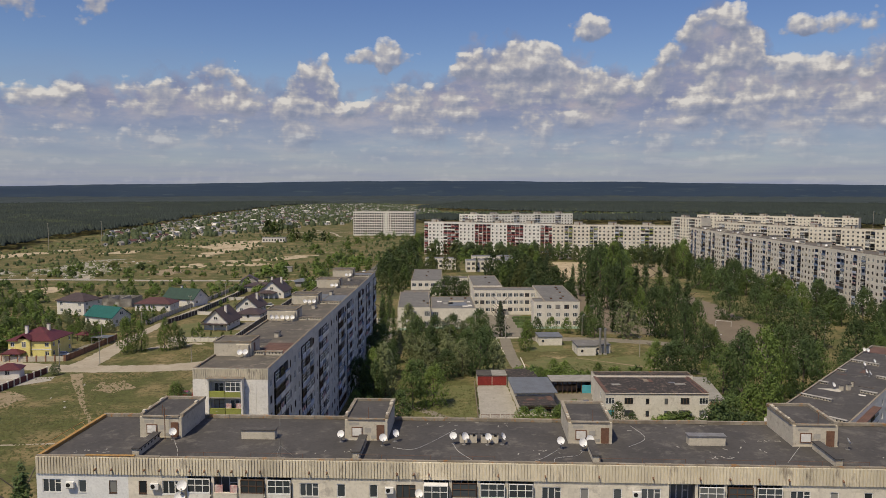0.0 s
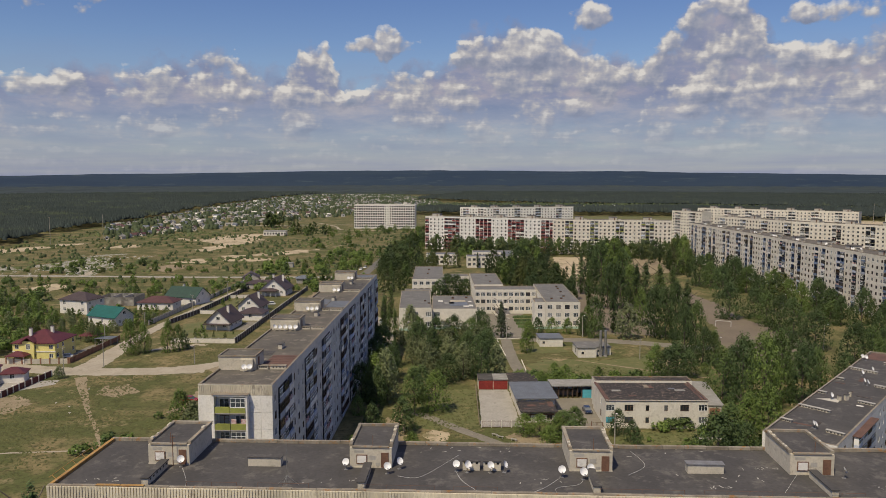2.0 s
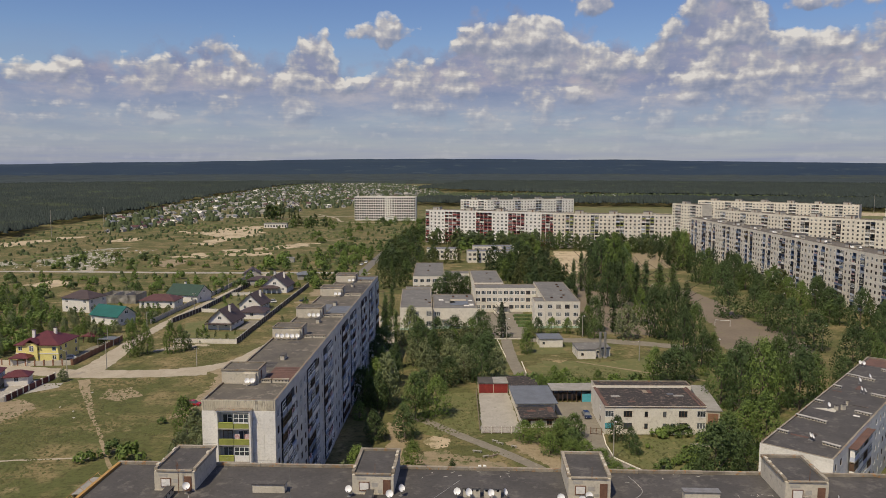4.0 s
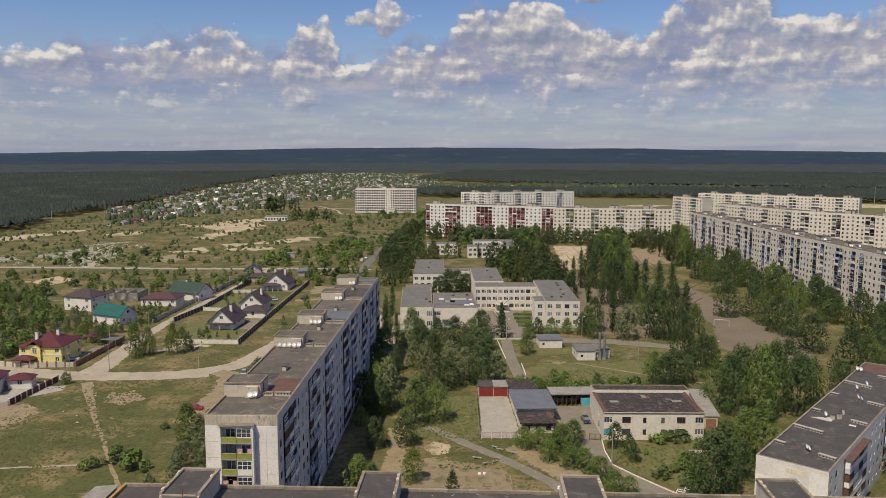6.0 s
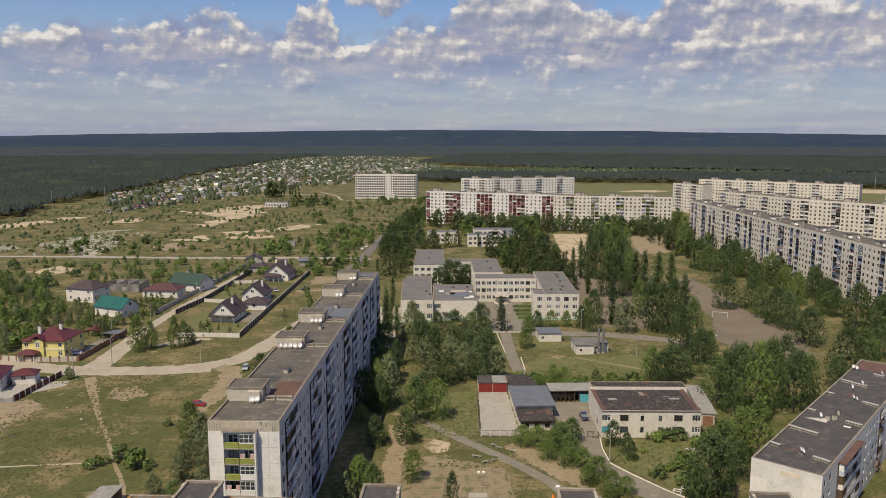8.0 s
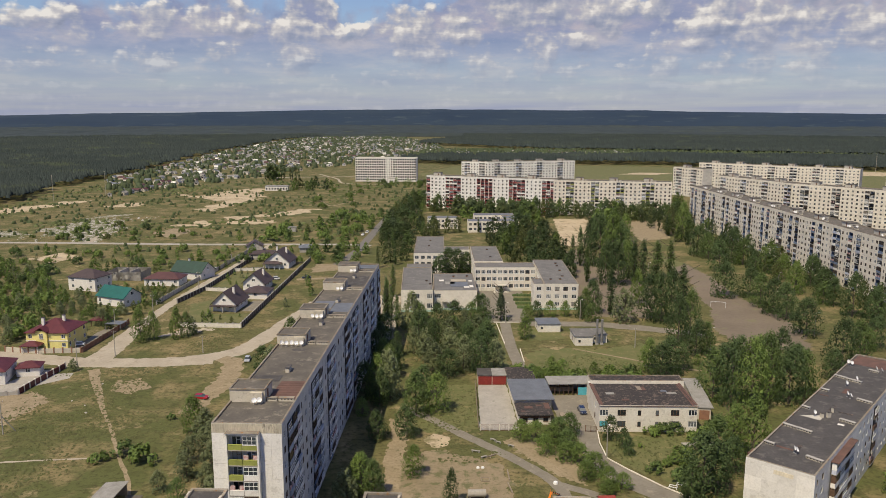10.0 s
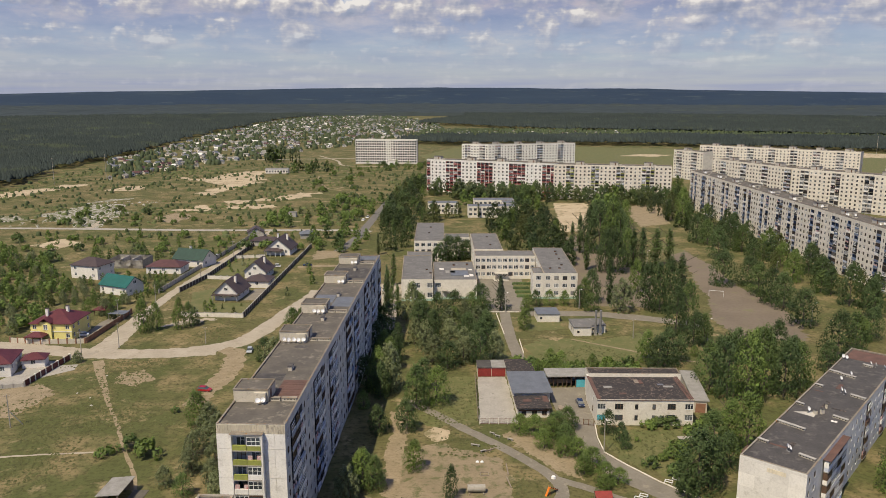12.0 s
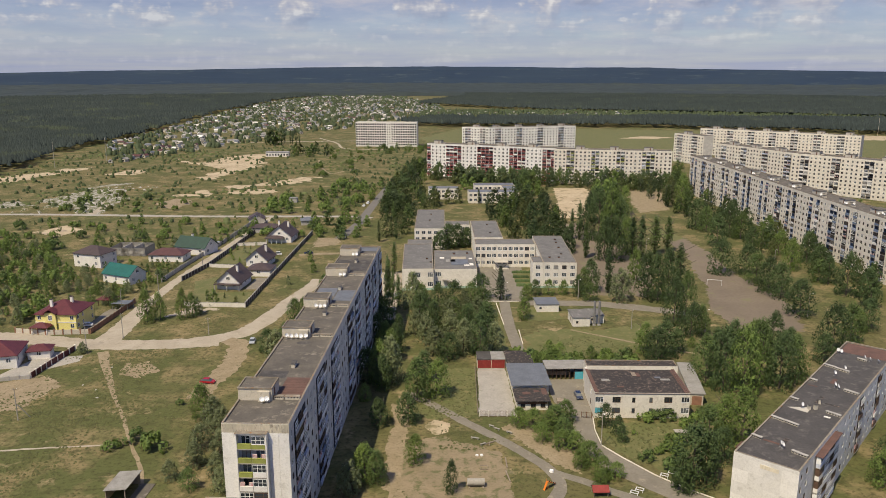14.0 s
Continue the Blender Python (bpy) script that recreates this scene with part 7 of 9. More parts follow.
for x in (-0.1, L - 0.6):
    part("coping", Geo().box(x, 0.3, 7.104, x + 0.7, D - 0.25, 7.16).mesh("coping", ("bitumen_red",)), kg, m)
part("eave", Geo().box(-0.12, -0.18, 6.854, L + 0.12, 0.12, 6.93).mesh("eave", ("bitumen_red",)), kg, m)
put_items(kg, [(c, w, h, m @ pl, a, b) for c, w, h, pl, a, b in fa.items], ("render",), 3.0, frames=("brown_wood", "white_pvc"), share=0.75)
for it in range(len(fa.items)):
    c, w, h, pl, a, b = fa.items[it]
    if it in (0,):
        part("window_infill", Geo().box(0.06, -0.03, 0.06, w - 0.06, -0.004, h - 0.06).mesh("window_infill", ("turquoise",)), kg, m @ pl, "turquoise painted infill")
for x, y, w, d, mt in ((12.2, 11.8, 1.2, 2.6, "wood"), (3.2, 8.2, 2.2, 1.4, "slate"), (19.2, 8.8, 2.6, 1.2, "slate"), (13.3, 11.5, 1.1, 2.6, "bitumen_red"), (6.5, 4.0, 1.8, 0.9, "bitumen_red"), (18.0, 10.4, 1.6, 1.0, "grey_sheet")):
    g = Geo().box(0, 0, 6.856, w, d, 6.92)
    part("roofing_patch", g.mesh("roofing_patch", (mt,)), kg, m @ at(x, y))
wing(kg, (47.0, 201.0), (73.0, 199.8), 4.8, 1, 5.6, "w.w.w.w.w.w.w.w", plinth=0.2, band=0.5, mats=("white_wall", "bitumen_torn", "rim"), win=(1.5, 0.5), seed=6, share=0.0)
part("link_wall", Geo().box(46.4, 196.9, 0, 47.0, 201.0, 6.0).box(71.0, 196.0, 0, 71.5, 200.0, 5.5).mesh("link_wall", ("white_wall",)), kg)

lean = thing("storage_shed", along((72.6, 187.8), (76.4, 210.8))[0], "long low storage shed with a grey roof and red gate", "shed")
part("wall", Geo().box(0, -3.6, 0, 22.5, -0.1, 3.2).mesh("wall", ("render",)), lean)
part("roof", Geo().box(-0.2, -4.2, 3.2, 22.9, 0.1, 3.4).mesh("roof", ("slate",)), lean)
part("gate", Geo().box(-0.06, -3.2, 0.05, -0.003, -0.6, 2.6).mesh("gate", ("brick",)), lean)

gar = thing("garage", along((16.8, 215.6), (25.3, 215.4))[0], "low garage pair with red metal gates and a patched dark roof", "garage")
part("wall", Geo().box(0, 0.1, 0, 8.5, 6.4, 2.8).mesh("wall", ("render",)), gar)
for a, b, mt in ((-0.1, 4.25, "bitumen"), (4.28, 8.6, "slate")):
    part("roof", Geo().box(a, -0.1, 2.8, b, 6.6, 2.98).mesh("roof", (mt,)), gar)
for a in (0.15, 4.35):
    g = relief([a + k * 0.2 for k in range(21)], [0.05, 2.6], lambda i, j: (0.0 if i % 2 else 0.04, 0), 0.098)
    part("gate", g.mesh("gate", ("red",)), gar)

shop = thing("workshop", at(0, 0), "low workshop with blue-grey sheet roof and older dark felt roof", "workshop")
part("wall", Geo().box(25.4, 194.6, 0, 35.2, 209.2, 3.6).box(25.3, 185.6, 0, 33.6, 194.5, 2.75).box(25.6, 209.4, 0, 33.0, 221.0, 3.2).mesh("wall", ("white_wall",)), shop)
g = relief([24.7 + k * 0.31 for k in range(37)], [193.4, 209.9], lambda i, j: (-0.2 if i % 2 else -0.15, 0), 0.0)
g.v = [(x, z, 3.62 - y) for x, y, z in g.v]
g.f = [f[::-1] for f in g.f]
part("sheet_roof", g.mesh("sheet_roof", ("grey_sheet",)), shop, label="blue-grey corrugated sheet roof")
part("felt_roof", Geo().box(24.9, 184.8, 2.76, 34.2, 193.38, 2.98).mesh("felt_roof", ("bitumen_torn",)), shop, label="old dark felt roof with patches")
part("felt_roof", Geo().box(25.3, 209.92, 3.2, 33.4, 221.4, 3.4).mesh("felt_roof", ("bitumen_torn",)), shop)
for x, y, w, d in ((27.2, 189.2, 2.2, 1.6), (30.5, 190.8, 1.4, 0.9), (32.6, 189, 1.4, 4), (26.0, 187.0, 1.0, 0.7)):
    part("roofing_patch", Geo().box(x, y, 2.984, x + w, y + d, 3.02).mesh("roofing_patch", ("bitumen_red",)), shop)
part("board", Geo().box(25.5, 185.45, 1.9, 33.4, 185.58, 2.3).mesh("board", ("rust",)), shop)
for x in (26.2, 29.0, 31.6):
    part("window", window_mesh(1.3, 1.0, "brown_wood"), shop, at(x, 185.55, 0.85))

can = thing("open_shed", at(0, 0), "open-fronted shed with a grey roof on posts", "shed")
part("back_wall", Geo().box(36.6, 211.6, 0, 48.4, 212.0, 3.4).box(48.1, 206.6, 0, 48.4, 211.6, 3.4).mesh("back_wall", ("grey_blue",)), can)
part("roof", Geo().box(36.2, 205.8, 3.4, 48.8, 212.6, 3.62).mesh("roof", ("slate",)), can)
for k in range(7):
    part("post", Geo().box(36.8 + k * 1.3, 206.4, 0, 37.0 + k * 1.3, 206.6, 3.4).mesh("post", ("brown_wood",)), can)
part("painted_panel", Geo().box(44.9, 206.35, 0.0, 48.1, 206.5, 2.3).mesh("painted_panel", ("turquoise",)), can, label="panel painted turquoise")
part("shelf", Geo().box(37.2, 209.5, 0.0, 44.2, 211.2, 1.3).mesh("shelf", ("wood",)), can)

for p, w, d, h, rm, label in (((43.1, 270.2), 8.2, 8.4, 3.0, "grey_sheet", "small white brick shed with a grey sheet roof"), ((53.4, 253.4), 6.2, 9.6, 3.2, "grey_roof", "small white boiler house with a grey felt roof"), ((59.62, 256.6), 5.6, 8.0, 2.8, "grey_roof", "low white lean-to of the boiler house")):
    ob = thing("small_building", at(*p), label, "shed")
    fa = Facade()
    fa.wall((0, 0), (w, 0), 0, 1, h, "n." if w < 7 else "n..", win=(1.0, 0.8), sill=1.2)
    fa.wall((w, 0), (w, d), 0, 1, h, "."), fa.wall((w, d), (0, d), 0, 1, h, "."), fa.wall((0, d), (0, 0), 0, 1, h, ".n.")
    part("wall", fa.g.mesh("wall", ("white_wall",)), ob)
    part("roof", Geo().box(-0.25, -0.25, h, w + 0.25, d + 0.25, h + 0.2).mesh("roof", (rm,)), ob)
    put_items(ob, fa.items, ("white_wall",), h, share=0.1)
for x in (61.2, 62.9):
    pipe = thing("flue_pipe", at(x, 254.6), "tall grey steel boiler flue pipe", "chimney pipe", "flue pipes")
    part("pipe", Geo().tube(0, 0, 0.5, 9.0, 0.42, 0.4, 12).mesh("pipe", ("metal",)), pipe)
    part("base", Geo().box(-0.55, -0.55, 0, 0.55, 0.55, 0.5).mesh("base", ("concrete",)), pipe)

# paved surfaces
sheet("pavement", [(17.0, 215.4), (25.3, 215.2), (24.9, 182.2), (14.9, 182.4)], 0.03, "concrete", "cracked pale concrete yard", "yard", 0.25, 1.5, 3)
sheet("pavement", [(36.3, 206.3), (48.6, 206.3), (46.0, 191), (44.6, 181), (43.4, 173), (43.3, 165.0), (46.9, 158.8), (52.3, 150.6), (57.5, 144.5), (62, 140.5), (58, 136.5), (51, 143), (46.0, 148.6), (40.8, 156), (38.2, 164), (38.4, 174), (39.4, 182), (36.0, 190.5)], 0.034, "asphalt", "worn grey asphalt drive", "road", 0.12, 1.5, 4)
ribbon("path", [(-4, 197.5), (3, 189.5), (10.2, 180), (17.4, 171.2), (24.2, 162), (29.0, 154), (30.0, 146), (25, 138), (18, 132)], 3.0, 0.042, "asphalt", "worn grey asphalt footpath", seed=12, ragged=0.12)
ribbon("path", [(29.4, 153), (36, 148.6), (43, 143), (52, 137)], 2.6, 0.05, "asphalt", "worn grey asphalt footpath", seed=13, ragged=0.12)
ribbon("path", [(32.5, 286), (31.6, 270), (31.0, 250), (31.3, 232), (30.0, 222)], 4.0, 0.034, "asphalt", "worn asphalt path to the school", seed=14, ragged=0.12)
sheet("pavement", [(25.6, 336.6), (45.8, 336.4), (43.6, 308), (40.5, 284), (24.8, 284), (25.2, 312)], 0.038, "asphalt", "worn asphalt forecourt of the school", "yard", 0.2, 2, 5)
sheet("pavement", [(40.8, 285), (68, 284), (84, 278), (104, 268), (104, 262), (82, 271), (66, 277), (40.6, 279)], 0.034, "asphalt", "asphalt strip before the school", "yard", 0.3, 2, 6)
sheet("sports_ground", [(129, 392), (141, 398), (142, 360), (139, 322), (142, 290), (142, 268), (132, 246), (112, 246), (109, 272), (119, 300), (123, 330), (130, 360)], 0.03, "pitch", "worn bare sports ground", "sports ground", 0.8, 3, 7)
sheet("sand_lot", [(84, 455), (100, 452), (112, 492), (124, 550), (124, 572), (100, 572), (94, 520)], 0.03, "sand", "pale bare sandy lot", "bare ground", 1.0, 4, 8)
sheet("sand_lot", [(138, 470), (160, 480), (178, 560), (150, 556), (142, 510)], 0.03, "path", "bare trodden ground under trees", "bare ground", 1.0, 4, 9)
sheet("yard_ground", [(66, 292), (92, 288), (104, 330), (112, 380), (98, 396), (92, 440), (78, 430), (72, 360)], 0.026, "pitch", "bare trodden ground under poplars", "bare ground", 1.0, 3, 10)
sheet("lawn", [(38, 260), (52, 262), (52, 276), (38, 276)], 0.022, "lawn", "green lawn by the sheds", "lawn", 0.8, 2, 11)
sheet("lawn", [(-2, 182), (10, 181), (14.6, 183), (16.4, 214), (6, 216), (-1, 200)], 0.022, "lawn", "green lawn beside the yard", "lawn", 0.8, 2, 12)
sheet("lawn", [(46, 178), (70, 177), (66, 160), (58, 150), (47.5, 160), (45, 168)], 0.022, "lawn", "overgrown lawn before the service building", "lawn", 0.6, 2, 13)
sheet("lawn", [(35, 222), (64, 226), (84, 236), (86, 262), (66, 250), (42, 250), (35, 246)], 0.02, "lawn", "mown grass behind the sheds", "lawn", 1.0, 3, 14)
sheet("lawn", [(19, 226), (28, 226), (29, 282), (20, 282)], 0.02, "lawn", "grass beside the school path", "lawn", 0.8, 3, 15)
sheet("lawn", [(40.6, 326), (49.8, 326), (47.4, 305), (40, 306)], 0.044, "lawn", "clipped green school lawn", "lawn", 0.2, 3, 16)
sheet("bare_patch", [(0.4, 177), (3.0, 180.5), (7.2, 178.6), (6.6, 173.6), (3.0, 172)], 0.03, "sand", "small pale sandy patch", "bare ground", 0.3, 1, 17)
sheet("bare_patch", [(-4.6, 166), (0, 170), (4, 172), (8, 169), (13, 166), (18, 163), (19.4, 152), (19, 140), (12, 136), (2, 136), (-4, 140), (-5, 152)], 0.024, "play_sand", "bare trodden playground earth", "bare ground", 0.8, 1.5, 18)
sheet("bare_patch", [(-8, 190), (-5, 190), (-3.6, 176), (-4, 150), (-5, 136), (-8.4, 136), (-8, 165)], 0.02, "path", "trodden strip beside the apartment block", "bare ground", 0.7, 1.5, 19)
for dx in (0, 1.5):
    ribbon("path", [(-6.4 + dx, 196), (-5.6 + dx, 182), (-6.2 + dx, 166), (-6.8 + dx, 150), (-8 + dx, 136)], 0.55, 0.028, "path", "wheel track worn into the grass", seed=20 + int(dx), ragged=0.1)
sheet("bare_patch", [(20, 175), (25, 180), (37, 168), (36, 152), (31, 156), (26, 164)], 0.018, "path", "bare earth under the hedge", "bare ground", 0.5, 1.5, 21)
sheet("bare_patch", [(76, 250), (84, 252), (86, 244), (78, 242)], 0.026, "path", "bare earth in the lawn", "bare ground", 0.8, 1.5, 22)
ribbon("path", [(52, 250), (66, 240), (80, 230), (88, 226)], 1.0, 0.028, "path", "narrow trodden path through the grass", seed=23)
sheet("yard_ground", [(-20, 330), (-8, 330), (-10, 262), (-13, 262)], 0.024, "dirt_road", "pale bare ground behind the apartment block", "bare ground", 0.6, 2, 24)
sheet("lawn", [(127, 420), (137, 416), (141, 396), (133, 388), (127, 400)], 0.036, "lawn", "oval of green grass", "lawn", 0.4, 2, 25)

# clipped hedges round the school lawn
for x0, y0, x1, y1 in ((40.4, 326.5, 49.9, 328.0), (40.2, 318.5, 46.5, 319.6), (40.2, 312.0, 46.2, 313.1), (40.2, 305.4, 46.0, 306.5)):
    hx = rng.uniform(x0, x1, 90), rng.uniform(y0, y1, 90)
    hh = rng.uniform(0.7, 1.1, 90)
    tagged(new("hedge", tuft_mesh("hedge", *hx, hh, hh * 1.2, "leaf_dark", rng, 2, 6, skirt=0.0, dome=1)), "low clipped green hedge in the school forecourt", "hedge", "hedges")
# white kerb along the drive
kerb = thing("kerb", at(0, 0), "whitewashed concrete kerb along the drive", "kerb", kind="structure")
pts = [(44.7, 181.0), (43.6, 173.3), (43.5, 165.2), (46.9, 159.2), (52.3, 151.0), (57.6, 144.9), (62.2, 140.8)]
for a, b in zip(pts, pts[1:]):
    a, b = Vector(a), Vector(b)
    n = max(1, round((b - a).length / 1.6))
    for k in range(n):
        p, q = a.lerp(b, k / n), a.lerp(b, (k + 0.97) / n)
        part("kerb_stone", Geo().beam((p.x, p.y, 0.1), (q.x, q.y, 0.1), 0.22, h=0.28).mesh("kerb_stone", ("white_wall",)), kerb)
kerb2 = thing("kerb", at(0, 0), "whitewashed low kerb by the school path", "kerb", kind="structure")
for x0, y0, x1, y1 in ((25, 284, 38, 283.6), (28.9, 282, 29.2, 256), (33.8, 250, 33.4, 236)):
    n = max(1, round(math.hypot(x1 - x0, y1 - y0) / 2))
    for k in range(n):
        t0, t1 = k / n, (k + 0.97) / n
        part("kerb_stone", Geo().beam((x0 + (x1 - x0) * t0, y0 + (y1 - y0) * t0, 0.15), (x0 + (x1 - x0) * t1, y0 + (y1 - y0) * t1, 0.15), 0.25, h=0.34).mesh("kerb_stone", ("white_wall",)), kerb2)

# ---- yards, playground, fences, poles, cars ----
def mesh_fence(p, q, h, label, panel_mat="rust", post_mat="white_wall", step=2.5):
    m, L = along(p, q)
    ob = thing("fence", m, label, "fence", "fences")
    n = max(1, round(L / step))
    st = L / n

    def panel():
        bars = max(2, int((st - 0.2) / 0.22))
        xs = [0.08]
        for k in range(bars):
            a = 0.08 + (st - 0.16) * (k + 0.5) / bars
            xs += [a - 0.015, a + 0.015]
        xs.append(st - 0.08)
        g = relief(xs, [0.12, 0.2, h - 0.08, h], lambda i, j: (-0.02, 0) if i % 2 or j != 1 else None, 0.02)
        return g.mesh("panel", (panel_mat,))
    me = panel()
    po = Geo().box(-0.08, -0.08, 0, 0.08, 0.08, h + 0.1).mesh("post", (post_mat,))
    for k in range(n + 1):
        part("post", po, ob, at(k * st, 0))
        if k < n:
            part("panel", me, ob, at(k * st, 0))


mesh_fence((15.0, 182.0), (24.6, 181.7), 1.7, "rusty barred metal gates on white posts")
mesh_fence((16.0, 215), (14.6, 184), 1.6, "old wooden side fence of the yard", "wood", "wood")
mesh_fence((44.2, 180.2), (41.6, 180.8), 1.6, "dark barred entrance gate", "brown_wood", "rust", 1.3)


def wall_fence(pts, h, label, panel_mat, post_mat, step=3.0, cap=None, post_w=0.4, thick=0.16):
    for a, b in zip(pts, pts[1:]):
        m, L = along(a, b)
        ob = thing("fence", m, label, "fence", "garden fences")
        n = max(1, round(L / step))
        st = L / n
        pan = Geo().box(post_w / 2, -thick / 2, 0, st - post_w / 2, thick / 2, h)
        if cap:
            pan.box(post_w / 2, -thick / 2 - 0.05, h + 0.003, st - post_w / 2, thick / 2 + 0.05, h + 0.08, 1)
        me = pan.mesh("panel", (panel_mat, cap or panel_mat))
        po = Geo().box(-post_w / 2, -post_w / 2, 0, post_w / 2, post_w / 2, h + 0.2).box(-post_w / 2 - 0.05, -post_w / 2 - 0.05, h + 0.2, post_w / 2 + 0.05, post_w / 2 + 0.05, h + 0.28, 1).mesh("post", (post_mat, cap or post_mat))
        for k in range(n + 1):
            part("post", po, ob, at(k * st, 0))
            if k < n:
                part("panel", me, ob, at(k * st, 0))


wall_fence([(-140.5, 252.4), (-129.1, 250.0), (-114.6, 250.6)], 1.7, "tan brick garden wall with brick posts", "render", "brick")
wall_fence([(-114.2, 250.8), (-112.8, 268.7), (-111.8, 286.6)], 1.8, "brown brick garden wall with pillars", "brick", "brick", cap="rim")
wall_fence([(-91.0, 281.5), (-67.6, 279.4)], 1.7, "pale concrete garden wall", "white_wall", "white_wall", cap="slate")
wall_fence([(-67.5, 279.4), (-65.7, 311.7), (-62.6, 367.1), (-59.9, 412.0)], 1.9, "dark panelled garden fence with pale posts", "brown_roof", "block", cap="block")
wall_fence([(-103.0, 318.0), (-97.9, 343.0), (-94.4, 384.6), (-90.4, 440.5)], 1.9, "dark panelled garden fence along the lane", "brown_roof", "block", cap="block")
wall_fence([(-97.0, 341), (-82, 338.5)], 1.6, "white plot wall between gardens", "white_wall", "white_wall", cap="slate")
wall_fence([(-94.2, 384), (-80, 386)], 1.6, "white plot wall between gardens", "white_wall", "white_wall", cap="slate")
wall_fence([(-111, 316), (-108.4, 345), (-103.4, 387), (-99, 440)], 1.8, "pale lane-side garden wall", "render", "block", cap="slate")
wall_fence([(-115.6, 211.5), (-114.4, 222), (-112.6, 234.6)], 1.7, "dark red panelled fence with white posts", "red_roof", "white_wall")
wall_fence([(-135, 207), (-115.8, 211.2)], 1.2, "low grey garden wall", "block", "block")


# playground
def log_bench(x, y, turn, l=1.8, label="low weathered wooden bench"):
    ob = thing("bench", at(x, y, 0, turn), label, "bench", "benches")
    part("seat", Geo().box(-l / 2, -0.22, 0.4, l / 2, 0.22, 0.5).mesh("seat", ("concrete",)), ob)
    for k in (-1, 1):
        part("leg", Geo().box(k * l * 0.36 - 0.1, -0.18, 0, k * l * 0.36 + 0.1, 0.18, 0.4).mesh("leg", ("concrete",)), ob)


for x, y, t in ((12.9, 169.5, -20), (17.6, 176.0, -35), (18.8, 174.4, -35), (21.7, 172.4, -35), (14.6, 166.4, 25)):
    log_bench(x, y, t, 2.2 if x < 13 else 1.5)
log = thing("log", at(15.2, 166.6, 0, 20), "weathered timber lying on the ground", "log")
part("trunk_piece", Geo().beam((0, 0, 0.14), (2.6, 0.3, 0.3), 0.24).beam((0.6, -0.9, 0.1), (1.6, 0.6, 0.4), 0.18).mesh("trunk_piece", ("wood",)), log)
for x, y, t in ((19.4, 157.5, 88), (19.1, 151.5, 95)):
    ob = solid("edge_log", Geo().beam((-2.4, 0, 0.15), (2.4, 0.1, 0.15), 0.26), ("wood",), "weathered log edging of the sand area", "log", m=at(x, y, 0, t))
tun = thing("play_tunnel", at(11.6, 147.6), "grey concrete pipe laid on two timber beams", "play equipment")
pipe = Geo()
for k in range(16):
    a0, a1 = k * math.tau / 16, (k + 1) * math.tau / 16
    for r, s in ((0.8, 1), (0.68, -1)):
        q = [(-1.9, r * math.cos(a0), 1.0 + r * math.sin(a0)), (-1.9, r * math.cos(a1), 1.0 + r * math.sin(a1)), (1.9, r * math.cos(a1), 1.0 + r * math.sin(a1)), (1.9, r * math.cos(a0), 1.0 + r * math.sin(a0))]
        pipe.face(q if s > 0 else q[::-1])
    for x in (-1.9, 1.9):
        pipe.face([(x, 0.8 * math.cos(a0), 1 + 0.8 * math.sin(a0)), (x, 0.8 * math.cos(a1), 1 + 0.8 * math.sin(a1)), (x, 0.68 * math.cos(a1), 1 + 0.68 * math.sin(a1)), (x, 0.68 * math.cos(a0), 1 + 0.68 * math.sin(a0))])
part("pipe", pipe.mesh("pipe", ("concrete",)), tun)
for x in (-1.5, 1.5):
    part("beam", Geo().beam((x, -1.3, 0.15), (x, 2.2, 0.3), 0.25).mesh("beam", ("wood",)), tun)
sb = thing("sandbox", at(14.0, 155.4), "small square wooden sandbox frame", "sandbox")
for a, b in (((-0.9, -0.8), (0.9, -0.8)), ((0.9, -0.8), (0.9, 0.8)), ((0.9, 0.8), (-0.9, 0.8)), ((-0.9, 0.8), (-0.9, -0.8))):
    part("board", Geo().beam((*a, 0.12), (*b, 0.12), 0.12, h=0.24).mesh("board", ("wood",)), sb)
post = thing("bollard", at(29.2, 153.2), "white painted round concrete cap", "bollard")
part("cap", Geo().tube(0, 0, 0, 0.5, 0.55, 0.45, 14).mesh("cap", ("white_metal",)), post)
for x, y in ((12.8, 161.2), (13.9, 161.2)):
    solid("tyre_border", Geo().tube(0, 0, 0, 0.3, 0.4, 0.34, 12), ("white_pvc",), "half-buried tyre painted white", "tyre", m=at(x, y))
slide = thing("slide", at(27.0, 146.0, 0, 35), "orange and black striped playground slide", "play equipment")
part("chute", Geo().beam((0, 0, 1.8), (2.8, 0.4, 0.25), 0.7, h=0.1).mesh("chute", ("orange",)), slide)
for k in range(4):
    part("stripe", Geo().box(0.2 + k * 0.6, -0.36, 1.72 - k * 0.33 - 0.02, 0.45 + k * 0.6, -0.33, 1.98 - k * 0.33).mesh("stripe", ("black",)), slide)
part("stair", Geo().beam((-0.9, 0, 0), (0, 0, 1.8), 0.5, h=0.08).beam((0, -0.3, 0), (0, -0.3, 2.3), 0.06).beam((0, 0.3, 0), (0, 0.3, 2.3), 0.06).mesh("stair", ("orange",)), slide)
hut = thing("play_hut", at(38.0, 143.4), "little playground hut with a red pitched roof", "play hut")
part("roof", Geo().beam((-1.6, 0, 2.2), (1.6, 0, 2.2), 0.1).mesh("ridge", ("red",)), hut)
g = Geo()
for s in (-1, 1):
    g.face([(-1.8, s * 1.4, 1.3), (1.8, s * 1.4, 1.3), (1.8, 0, 2.3), (-1.8, 0, 2.3)][::s])
    g.face([(-1.8, s * 1.4, 1.22), (1.8, s * 1.4, 1.22), (1.8, 0, 2.22), (-1.8, 0, 2.22)][::-s])
